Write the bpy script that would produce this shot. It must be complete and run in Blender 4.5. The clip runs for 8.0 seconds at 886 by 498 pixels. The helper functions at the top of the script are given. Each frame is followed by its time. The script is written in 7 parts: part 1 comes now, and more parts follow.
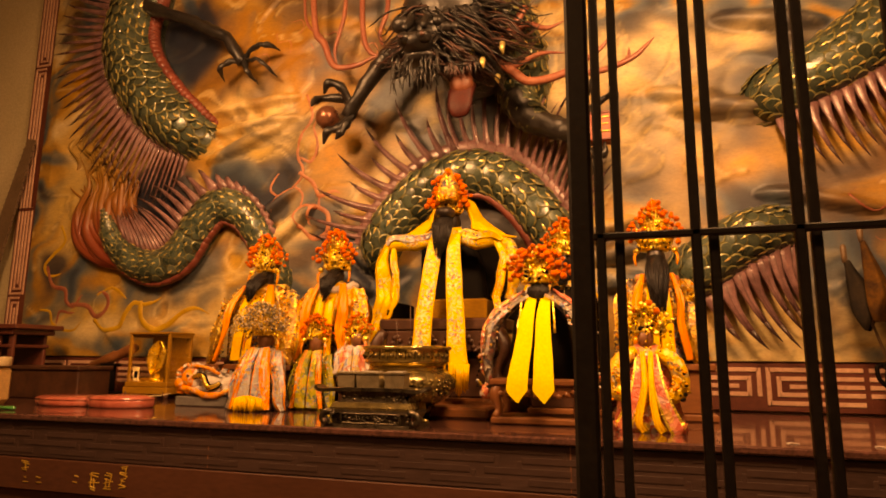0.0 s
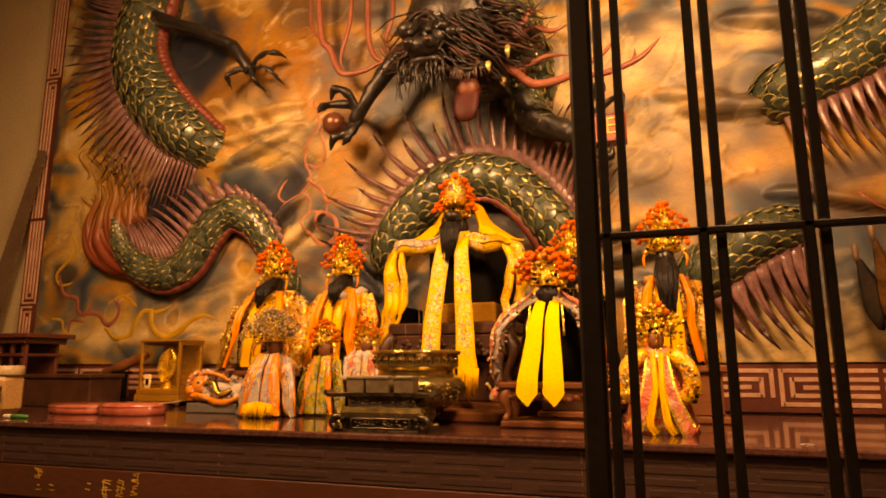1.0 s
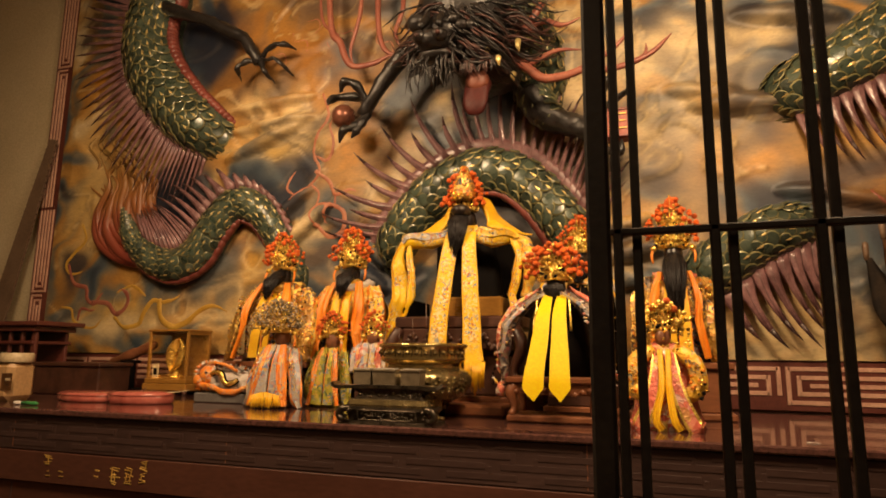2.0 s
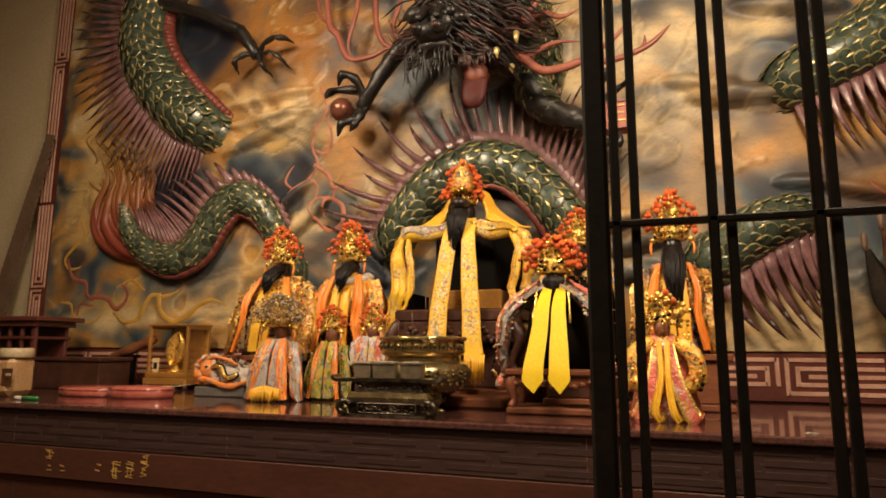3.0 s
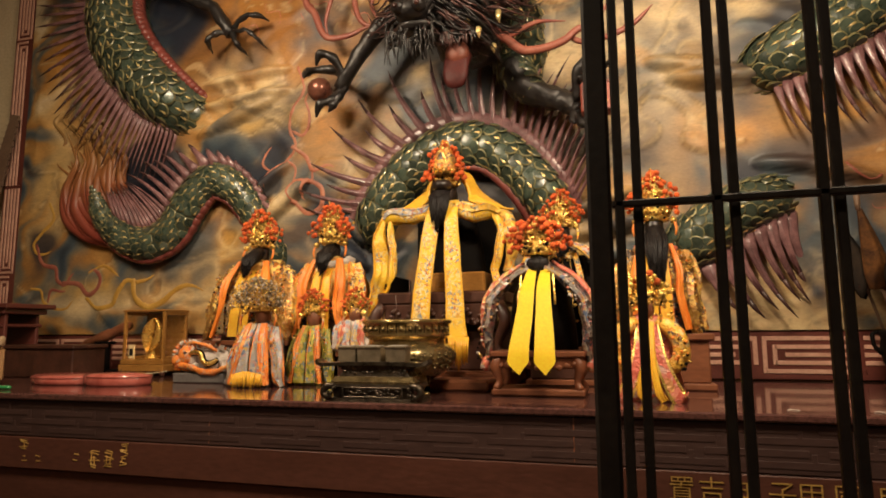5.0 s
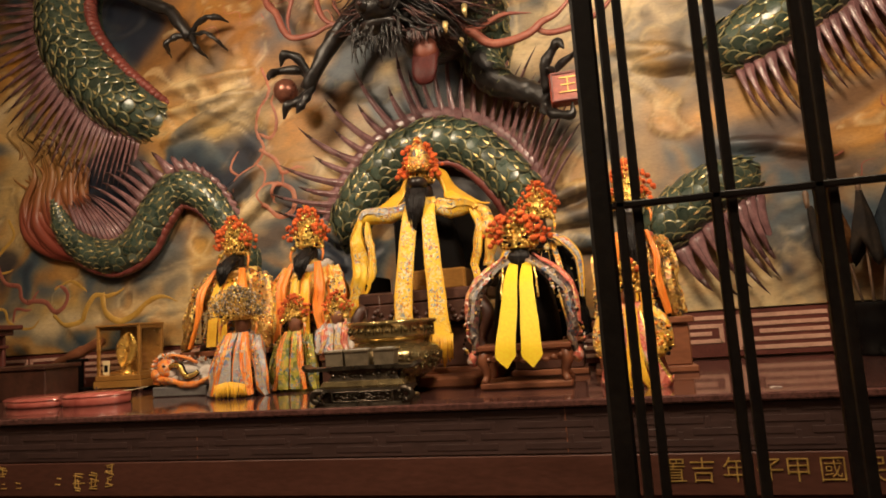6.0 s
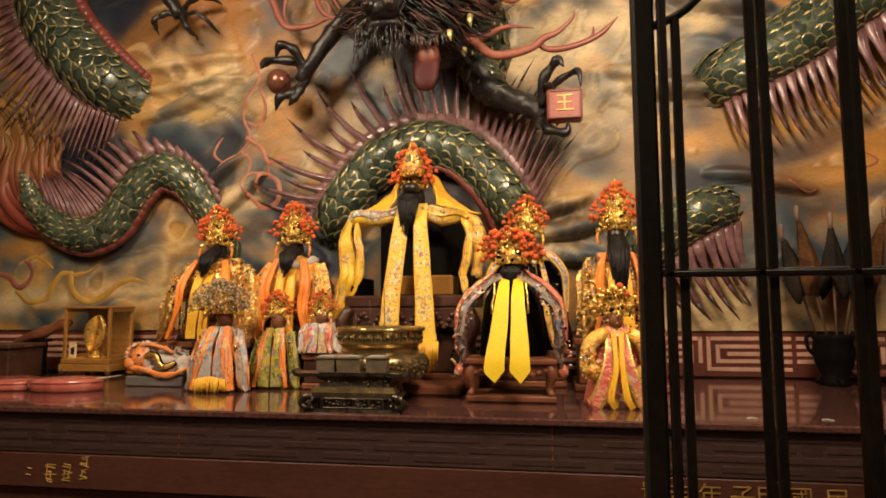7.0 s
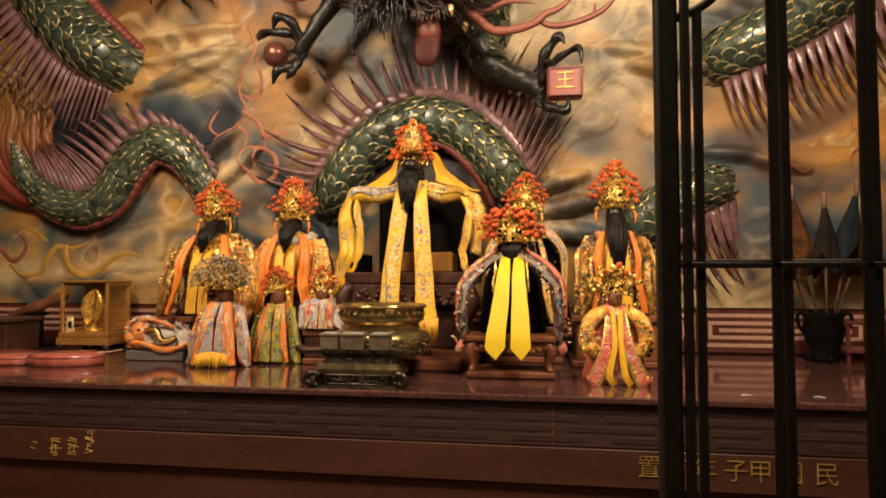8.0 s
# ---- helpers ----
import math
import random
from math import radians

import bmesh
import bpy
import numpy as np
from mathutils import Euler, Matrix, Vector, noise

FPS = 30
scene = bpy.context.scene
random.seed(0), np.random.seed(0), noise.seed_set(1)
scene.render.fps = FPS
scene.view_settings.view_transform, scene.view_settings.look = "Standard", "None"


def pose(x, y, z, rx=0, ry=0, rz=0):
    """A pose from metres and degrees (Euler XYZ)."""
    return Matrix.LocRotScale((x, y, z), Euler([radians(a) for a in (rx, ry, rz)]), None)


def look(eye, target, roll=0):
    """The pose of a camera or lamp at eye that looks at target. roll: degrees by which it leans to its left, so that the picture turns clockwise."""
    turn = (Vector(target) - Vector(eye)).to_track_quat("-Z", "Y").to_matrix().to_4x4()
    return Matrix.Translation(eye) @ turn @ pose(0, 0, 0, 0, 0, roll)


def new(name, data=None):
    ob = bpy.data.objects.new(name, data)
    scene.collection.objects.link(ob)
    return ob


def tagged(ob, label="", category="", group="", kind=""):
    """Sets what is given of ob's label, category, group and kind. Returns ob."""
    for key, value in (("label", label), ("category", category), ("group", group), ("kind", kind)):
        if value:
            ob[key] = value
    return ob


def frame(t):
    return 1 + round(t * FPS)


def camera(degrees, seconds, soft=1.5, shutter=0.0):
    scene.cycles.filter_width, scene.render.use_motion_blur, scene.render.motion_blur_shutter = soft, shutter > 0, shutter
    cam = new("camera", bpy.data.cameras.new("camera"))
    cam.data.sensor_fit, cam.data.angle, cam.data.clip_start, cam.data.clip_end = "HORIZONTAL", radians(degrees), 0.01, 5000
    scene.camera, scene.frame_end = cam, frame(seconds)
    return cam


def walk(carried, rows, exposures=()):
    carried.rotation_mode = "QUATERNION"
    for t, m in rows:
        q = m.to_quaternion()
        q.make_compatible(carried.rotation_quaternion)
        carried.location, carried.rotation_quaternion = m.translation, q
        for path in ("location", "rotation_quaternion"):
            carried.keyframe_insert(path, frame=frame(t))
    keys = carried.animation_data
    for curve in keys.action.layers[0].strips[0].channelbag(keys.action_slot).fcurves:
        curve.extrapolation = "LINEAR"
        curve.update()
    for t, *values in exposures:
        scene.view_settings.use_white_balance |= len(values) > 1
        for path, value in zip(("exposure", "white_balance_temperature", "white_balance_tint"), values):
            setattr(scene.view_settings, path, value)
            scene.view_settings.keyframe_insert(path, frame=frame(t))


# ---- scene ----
# ---- camera and its way ----
cam = camera(70.4, 8.0, soft=1.8)
PATH = [
    (0, (0.051, 0.098, 1.519), (-0.537, 1.979, 1.857), 0.4),
    (0.5, (0.051, 0.105, 1.517), (-0.558, 1.978, 1.861), 0.6),
    (1, (0.054, 0.101, 1.515), (-0.56, 1.971, 1.869), -0.2),
    (1.5, (0.05, 0.098, 1.515), (-0.586, 1.963, 1.858), 0.7),
    (3, (0.05, 0.097, 1.514), (-0.583, 1.968, 1.827), 0.3),
    (3.5, (0.044, 0.09, 1.514), (-0.596, 1.962, 1.814), 0.3),
    (4, (0.034, 0.096, 1.511), (-0.605, 1.969, 1.797), 1.6),
    (4.5, (0.038, 0.107, 1.512), (-0.563, 1.993, 1.799), 1.2),
    (5.8, (-0.032, 0.105, 1.533), (-0.514, 2.034, 1.743), -3.5),
    (6, (-0.028, 0.094, 1.541), (-0.491, 2.026, 1.768), -3.9),
    (6.5, (-0.105, 0.073, 1.58), (-0.487, 2.026, 1.78), -1.4),
    (7, (-0.147, 0.037, 1.629), (-0.479, 2.001, 1.808), -0.3),
    (7.5, (-0.174, 0.014, 1.644), (-0.482, 1.984, 1.792), -0.0),
    (8, (-0.192, 0.012, 1.653), (-0.487, 1.988, 1.74), 0.0),
]
EXPOSURE = [(0, 0.3, 20000, 38), (0.9, 0.28, 18500, 38), (1.5, 0.18, 11000, 22), (1.9, 0.05, 8200, 14), (2.8, 0.1, 6200, 6), (8, 0.1, 6050, 6)]
walk(cam, [(t, look(eye, target, roll)) for t, eye, target, roll in PATH], EXPOSURE)

# ---- light: two warm downlights over the altar, out of view, and an added fill behind ----
world = bpy.data.worlds.new("hall_air")
scene.world = world
world.use_nodes = True
world.node_tree.nodes["Background"].inputs[0].default_value = (0.9, 0.75, 0.6, 1)
world.node_tree.nodes["Background"].inputs[1].default_value = 0.035


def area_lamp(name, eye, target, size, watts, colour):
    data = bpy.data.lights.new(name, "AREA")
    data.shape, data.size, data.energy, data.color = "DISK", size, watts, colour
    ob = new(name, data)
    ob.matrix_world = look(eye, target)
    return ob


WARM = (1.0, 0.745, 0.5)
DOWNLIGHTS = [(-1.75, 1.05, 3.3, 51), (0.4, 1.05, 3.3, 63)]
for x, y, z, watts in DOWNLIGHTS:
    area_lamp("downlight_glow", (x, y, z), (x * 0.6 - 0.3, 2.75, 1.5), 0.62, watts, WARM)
# unseen fill, added to brighten the altar front
area_lamp("hall_fill", (-0.4, -2.2, 3.9), (-0.5, -0.6, 1.0), 0.6, 22, WARM)

# ---- mesh helpers ----
def ico_template():
    bm = bmesh.new()
    bmesh.ops.create_icosphere(bm, subdivisions=2, radius=1)
    v = [tuple(p.co) for p in bm.verts]
    f = [tuple(p.index for p in q.verts) for q in bm.faces]
    bm.free()
    bm = bmesh.new()
    bmesh.ops.create_icosphere(bm, subdivisions=1, radius=1)
    w = [tuple(p.co) for p in bm.verts]
    g = [tuple(p.index for p in q.verts) for q in bm.faces]
    bm.free()
    return (v, f), (w, g)


ICO_FINE, ICO_COARSE = ico_template()


class Shape:
    """Collects the faces of one mesh, each with a material slot."""

    def __init__(self):
        self.v, self.f, self.m, self.s = [], [], [], []

    def put(self, verts, faces, mi=0, smooth=True):
        n = len(self.v)
        self.v.extend(tuple(p) for p in verts)
        for q in faces:
            self.f.append(tuple(i + n for i in q))
            self.m.append(mi)
            self.s.append(smooth)

    def ball(self, c, r, mi=0, fine=False, turn=None):
        v, f = ICO_FINE if fine else ICO_COARSE
        r = r if isinstance(r, tuple) else (r, r, r)
        c = Vector(c)
        out = []
        for p in v:
            q = Vector((p[0] * r[0], p[1] * r[1], p[2] * r[2]))
            out.append(c + (turn @ q if turn else q))
        self.put(out, f, mi)

    def box(self, c, size, mi=0, bev=0.004, turn=None):
        h = [a / 2 for a in size]
        b = min(bev, *[a * 0.45 for a in h])
        sg = (-1, 1)
        idx, verts = {}, []
        for sx in sg:
            for sy in sg:
                for sz in sg:
                    s = (sx, sy, sz)
                    for a in range(3):
                        p = [s[k] * (h[k] if k == a else h[k] - b) for k in range(3)]
                        q = Vector(p)
                        idx[(s, a)] = len(verts)
                        verts.append(Vector(c) + (turn @ q if turn else q))
        faces = []
        for a in range(3):
            o = [k for k in range(3) if k != a]
            for s in sg:
                ring = []
                for u, w in ((-1, -1), (1, -1), (1, 1), (-1, 1)):
                    t = [0, 0, 0]
                    t[a], t[o[0]], t[o[1]] = s, u, w
                    ring.append(idx[(tuple(t), a)])
                faces.append(ring)
            for u in sg:
                for w in sg:
                    t0, t1 = [0, 0, 0], [0, 0, 0]
                    for t, e in ((t0, -1), (t1, 1)):
                        t[a], t[o[0]], t[o[1]] = e, u, w
                    faces.append((idx[(tuple(t0), o[0])], idx[(tuple(t1), o[0])], idx[(tuple(t1), o[1])], idx[(tuple(t0), o[1])]))
        for sx in sg:
            for sy in sg:
                for sz in sg:
                    faces.append(tuple(idx[((sx, sy, sz), a)] for a in range(3)))
        self.put(verts, faces, mi, False)

    def tube(self, pts, rad, seg=8, mi=0, flat=(1, 1, 1), cap=True):
        pts = [Vector(p) for p in pts]
        n = len(pts)
        rad = rad if isinstance(rad, (list, tuple)) else [rad] * n
        if len(rad) != n:
            rad = [float(np.interp(i / (n - 1), np.linspace(0, 1, len(rad)), rad)) for i in range(n)]
        verts, faces = [], []
        t = (pts[1] - pts[0]).normalized()
        u = t.orthogonal().normalized()
        for i in range(n):
            t = (pts[min(i + 1, n - 1)] - pts[max(i - 1, 0)]).normalized()
            u = (u - t * u.dot(t)).normalized()
            w = t.cross(u)
            for k in range(seg):
                a = 2 * math.pi * k / seg
                o = (u * math.cos(a) + w * math.sin(a)) * rad[i]
                verts.append(pts[i] + Vector((o.x * flat[0], o.y * flat[1], o.z * flat[2])))
        for i in range(n - 1):
            for k in range(seg):
                l = (k + 1) % seg
                faces.append((i * seg + k, i * seg + l, (i + 1) * seg + l, (i + 1) * seg + k))
        if cap:
            faces.append(tuple(range(seg)))
            faces.append(tuple((n - 1) * seg + k for k in range(seg)))
        self.put(verts, faces, mi)

    def lathe(self, profile, c=(0, 0, 0), seg=32, mi=0, sx=1.0, sy=1.0, fold=0.0, nf=0, ph=0.0):
        verts, faces = [], []
        n = len(profile)
        for j, (r, z) in enumerate(profile):
            grow = fold * (1 - j / max(1, n - 1))
            for k in range(seg):
                a = 2 * math.pi * k / seg
                q = r * (1 + grow * math.sin(nf * a + ph + 0.6 * math.sin(3 * a)))
                verts.append((c[0] + q * sx * math.cos(a), c[1] + q * sy * math.sin(a), c[2] + z))
        for j in range(n - 1):
            for k in range(seg):
                l = (k + 1) % seg
                faces.append((j * seg + k, j * seg + l, (j + 1) * seg + l, (j + 1) * seg + k))
        faces.append(tuple(range(seg)))
        faces.append(tuple((n - 1) * seg + k for k in range(seg)))
        self.put(verts, faces, mi)

    def ribbon(self, pts, widths, mi=0, thick=0.004, side=(1, 0, 0), border=None, bw=0.18, pleat=0.0):
        """A strip of cloth along pts; border: a slot for its two hems; pleat: height of lengthwise folds."""
        pts = [Vector(p) for p in pts]
        n = len(pts)
        if not isinstance(widths, (list, tuple)):
            widths = [widths]
        widths = [float(np.interp(i / (n - 1), np.linspace(0, 1, len(widths)), widths)) for i in range(n)]
        cuts = [-1, -1 + 2 * bw, -0.3, 0, 0.3, 1 - 2 * bw, 1]
        m = len(cuts)
        sheets = ([], [])
        for i in range(n):
            t = (pts[min(i + 1, n - 1)] - pts[max(i - 1, 0)]).normalized()
            s = Vector(side)
            s = (s - t * s.dot(t)).normalized()
            nn = t.cross(s).normalized()
            for e, sheet in zip((-0.5, 0.5), sheets):
                for j, k in enumerate(cuts):
                    fold = pleat * math.sin(2.6 * j + 0.9 * i * 24 / n * 0.25)
                    sheet.append(pts[i] + s * (k * widths[i] / 2) + nn * (e * thick + fold))
        for sheet in sheets:                       # the two faces of the cloth
            for j in range(m - 1):
                slot = border if (border is not None and j in (0, m - 2)) else mi
                strip = [sheet[i * m + k] for i in range(n) for k in (j, j + 1)]
                base = len(self.v)
                if j in (0, 1, m - 2):
                    start = base
                    self.v.extend(tuple(p) for p in strip)
                    self.f += [(start + 2 * i, start + 2 * i + 1, start + 2 * i + 3, start + 2 * i + 2) for i in range(n - 1)]
                    self.m += [slot] * (n - 1)
                    self.s += [True] * (n - 1)
                elif j == 2:
                    self.put([sheet[i * m + k] for i in range(n) for k in range(2, m - 1)], [(i * (m - 3) + k, i * (m - 3) + k + 1, (i + 1) * (m - 3) + k + 1, (i + 1) * (m - 3) + k) for i in range(n - 1) for k in range(m - 4)], mi)
        a, b = sheets                              # and its edges
        for k in (0, m - 1):
            edge = [q for i in range(n) for q in (a[i * m + k], b[i * m + k])]
            self.put(edge, [(2 * i, 2 * i + 1, 2 * i + 3, 2 * i + 2) for i in range(n - 1)], mi, False)
        for i in (0, n - 1):
            end = [q for k in range(m) for q in (a[i * m + k], b[i * m + k])]
            self.put(end, [(2 * k, 2 * k + 1, 2 * k + 3, 2 * k + 2) for k in range(m - 1)], mi, False)

    def crumple(self, start, amp, freq):
        """Uneven folds in all that was added from vertex start on."""
        for i in range(start, len(self.v)):
            p = Vector(self.v[i])
            self.v[i] = tuple(p + noise.noise_vector(p * freq) * amp)

    def mesh(self, name, mats):
        me = bpy.data.meshes.new(name)
        me.from_pydata(self.v, [], self.f)
        for m in mats if isinstance(mats, (list, tuple)) else [mats]:
            me.materials.append(m)
        me.polygons.foreach_set("material_index", self.m)
        me.polygons.foreach_set("use_smooth", self.s)
        bm = bmesh.new()
        bm.from_mesh(me)
        bmesh.ops.recalc_face_normals(bm, faces=bm.faces)
        bm.to_mesh(me)
        bm.free()
        me.update()
        return me


def curve_points(pts, n=24):
    """A smooth line through the given points."""
    p = [Vector(q) for q in pts]
    p = [p[0] * 2 - p[1]] + p + [p[-1] * 2 - p[-2]]
    out, spans = [], len(p) - 3
    for i in range(n):
        u = i / (n - 1) * spans
        k = min(int(u), spans - 1)
        t = u - k
        a, b, c, d = p[k], p[k + 1], p[k + 2], p[k + 3]
        out.append(0.5 * ((2 * b) + (c - a) * t + (2 * a - 5 * b + 4 * c - d) * t * t + (3 * b - a - 3 * c + d) * t ** 3))
    return out


def welded(me):
    """Joins the faces of one sheet, with its hems kept crisp."""
    bm = bmesh.new()
    bm.from_mesh(me)
    bmesh.ops.remove_doubles(bm, verts=bm.verts, dist=0.00002)
    bm.to_mesh(me)
    bm.free()
    me.set_sharp_from_angle(angle=radians(35))
    return me


def part(name, shape, mats=None, parent=None, label="", at=None):
    """One mesh object, under parent where one is given."""
    me = shape if isinstance(shape, bpy.types.Mesh) else shape.mesh(name, mats)
    ob = new(name, me)
    if parent is not None:
        ob.parent = parent
    if at is not None:
        ob.matrix_basis = at
    return tagged(ob, label)


def thing(name, label, category, at=(0, 0, 0), group="", kind="", rz=0.0):
    ob = new(name)
    ob.empty_display_size = 0.05
    ob.matrix_basis = pose(*at, 0, 0, rz)
    return tagged(ob, label, category, group, kind)


def rnd(a, b):
    return random.uniform(a, b)


# ---- materials ----
def shader(name):
    m = bpy.data.materials.new(name)
    m.use_nodes = True
    nt = m.node_tree
    return m, nt, nt.nodes["Principled BSDF"]


def link(nt, a, b):
    nt.links.new(a, b)


def node(nt, kind, **inputs):
    n = nt.nodes.new(kind)
    for k, v in inputs.items():
        n.inputs[k.replace("_", " ")].default_value = v
    return n


def ramp(nt, stops, constant=False):
    n = nt.nodes.new("ShaderNodeValToRGB")
    r = n.color_ramp
    r.interpolation = "CONSTANT" if constant else "LINEAR"
    while len(r.elements) < len(stops):
        r.elements.new(0.5)
    for e, (p, c) in zip(r.elements, stops):
        e.position, e.color = p, (*c, 1)
    return n


def matter(name, c1, c2, scale=6.0, rough=0.5, metal=0.0, bump=0.25, fine=90.0, vary=0.0, stretch=(1, 1, 1), coat=0.0, sheen=0.0, dist=0.004, spec=0.5):
    """A surface of two mingled colours with fine grain, spots of wear and relief."""
    m, nt, bsdf = shader(name)
    tc = nt.nodes.new("ShaderNodeTexCoord")
    mp = nt.nodes.new("ShaderNodeMapping")
    mp.inputs["Scale"].default_value = stretch
    link(nt, tc.outputs["Object"], mp.inputs[0])
    big = node(nt, "ShaderNodeTexNoise", Scale=scale, Detail=5.0, Roughness=0.6, Distortion=0.4)
    small = node(nt, "ShaderNodeTexNoise", Scale=fine, Detail=3.0)
    link(nt, mp.outputs[0], big.inputs["Vector"])
    link(nt, mp.outputs[0], small.inputs["Vector"])
    rp = ramp(nt, [(0.3, c1), (0.7, c2)])
    link(nt, big.outputs[0], rp.inputs[0])
    grain = nt.nodes.new("ShaderNodeMix")
    grain.data_type, grain.blend_type = "RGBA", "OVERLAY"
    grain.inputs[0].default_value = 0.35
    link(nt, rp.outputs[0], grain.inputs[6])
    link(nt, small.outputs[0], grain.inputs[7])
    col = grain.outputs[2]
    if vary:
        geo = nt.nodes.new("ShaderNodeNewGeometry")
        mr = node(nt, "ShaderNodeMapRange", To_Min=1 - vary, To_Max=1 + vary)
        link(nt, geo.outputs["Random Per Island"], mr.inputs[0])
        hsv = nt.nodes.new("ShaderNodeHueSaturation")
        link(nt, mr.outputs[0], hsv.inputs["Value"])
        link(nt, col, hsv.inputs["Color"])
        col = hsv.outputs[0]
    link(nt, col, bsdf.inputs["Base Color"])
    rr = node(nt, "ShaderNodeMapRange", To_Min=max(0.03, rough - 0.12), To_Max=min(1, rough + 0.12))
    link(nt, big.outputs[0], rr.inputs[0])
    link(nt, rr.outputs[0], bsdf.inputs["Roughness"])
    bsdf.inputs["Metallic"].default_value = metal
    bsdf.inputs["Coat Weight"].default_value = coat
    bsdf.inputs["Specular IOR Level"].default_value = spec
    bsdf.inputs["Sheen Weight"].default_value = sheen
    if bump:
        bp = node(nt, "ShaderNodeBump", Strength=bump, Distance=dist)
        link(nt, small.outputs[0], bp.inputs["Height"])
        link(nt, bp.outputs[0], bsdf.inputs["Normal"])
    return m


def brocade(name, colours, cell=70.0, metal=0.35, rough=0.38, bump=0.7):
    """Embroidered cloth: small stitched motifs in several threads over a ground."""
    m, nt, bsdf = shader(name)
    tc = nt.nodes.new("ShaderNodeTexCoord")
    warp = node(nt, "ShaderNodeTexNoise", Scale=30.0, Detail=2.0)
    link(nt, tc.outputs["Object"], warp.inputs["Vector"])
    mix = nt.nodes.new("ShaderNodeMix")
    mix.data_type, mix.blend_type = "RGBA", "LINEAR_LIGHT"
    mix.inputs[0].default_value = 0.03
    link(nt, tc.outputs["Object"], mix.inputs[6])
    link(nt, warp.outputs["Color"], mix.inputs[7])
    vo = node(nt, "ShaderNodeTexVoronoi", Scale=cell)
    link(nt, mix.outputs[2], vo.inputs["Vector"])
    sep = nt.nodes.new("ShaderNodeSeparateColor")
    link(nt, vo.outputs["Color"], sep.inputs[0])
    n = len(colours)
    rp = ramp(nt, [(i / n, c) for i, c in enumerate(colours)], True)
    link(nt, sep.outputs[0], rp.inputs[0])
    big = node(nt, "ShaderNodeTexNoise", Scale=9.0, Detail=3.0)
    link(nt, tc.outputs["Object"], big.inputs["Vector"])
    mr = node(nt, "ShaderNodeMapRange", From_Min=0.35, From_Max=0.6, To_Min=0.0, To_Max=1.0)
    link(nt, big.outputs[0], mr.inputs[0])
    ground = nt.nodes.new("ShaderNodeMix")
    ground.data_type = "RGBA"
    ground.inputs[6].default_value = (*colours[0], 1)
    link(nt, mr.outputs[0], ground.inputs[0])
    link(nt, rp.outputs[0], ground.inputs[7])
    link(nt, ground.outputs[2], bsdf.inputs["Base Color"])
    mm = node(nt, "ShaderNodeMapRange", From_Min=0.45, From_Max=0.55, To_Min=0.0, To_Max=metal)
    link(nt, sep.outputs[1], mm.inputs[0])
    link(nt, mm.outputs[0], bsdf.inputs["Metallic"])
    bsdf.inputs["Roughness"].default_value = rough
    bp = node(nt, "ShaderNodeBump", Strength=bump, Distance=0.004)
    link(nt, vo.outputs["Distance"], bp.inputs["Height"])
    link(nt, bp.outputs[0], bsdf.inputs["Normal"])
    return m


def painted(name):
    """Mural paint: the colours laid on the relief, with brush strokes and craquelure."""
    m, nt, bsdf = shader(name)
    at = nt.nodes.new("ShaderNodeAttribute")
    at.attribute_name = "paint"
    tc = nt.nodes.new("ShaderNodeTexCoord")
    mp = nt.nodes.new("ShaderNodeMapping")
    mp.inputs["Scale"].default_value = (1.0, 1.0, 2.2)
    link(nt, tc.outputs["Object"], mp.inputs[0])
    big = node(nt, "ShaderNodeTexNoise", Scale=5.0, Detail=7.0, Roughness=0.65, Distortion=1.6)
    small = node(nt, "ShaderNodeTexNoise", Scale=45.0, Detail=4.0, Distortion=0.8)
    for n in (big, small):
        link(nt, mp.outputs[0], n.inputs["Vector"])
    rp = ramp(nt, [(0.3, (0.25, 0.28, 0.32)), (0.42, (0.46, 0.42, 0.36)), (0.55, (0.55, 0.5, 0.42)), (0.72, (0.72, 0.66, 0.52))])
    link(nt, big.outputs[0], rp.inputs[0])
    a = nt.nodes.new("ShaderNodeMix")
    a.data_type, a.blend_type = "RGBA", "OVERLAY"
    a.inputs[0].default_value = 0.45
    link(nt, at.outputs["Color"], a.inputs[6])
    link(nt, rp.outputs[0], a.inputs[7])
    b = nt.nodes.new("ShaderNodeMix")
    b.data_type, b.blend_type = "RGBA", "OVERLAY"
    b.inputs[0].default_value = 0.3
    link(nt, a.outputs[2], b.inputs[6])
    link(nt, small.outputs[0], b.inputs[7])
    link(nt, b.outputs[2], bsdf.inputs["Base Color"])
    bsdf.inputs["Roughness"].default_value = 0.5
    bp = node(nt, "ShaderNodeBump", Strength=0.12, Distance=0.01)
    link(nt, big.outputs[0], bp.inputs["Height"])
    link(nt, bp.outputs[0], bsdf.inputs["Normal"])
    return m


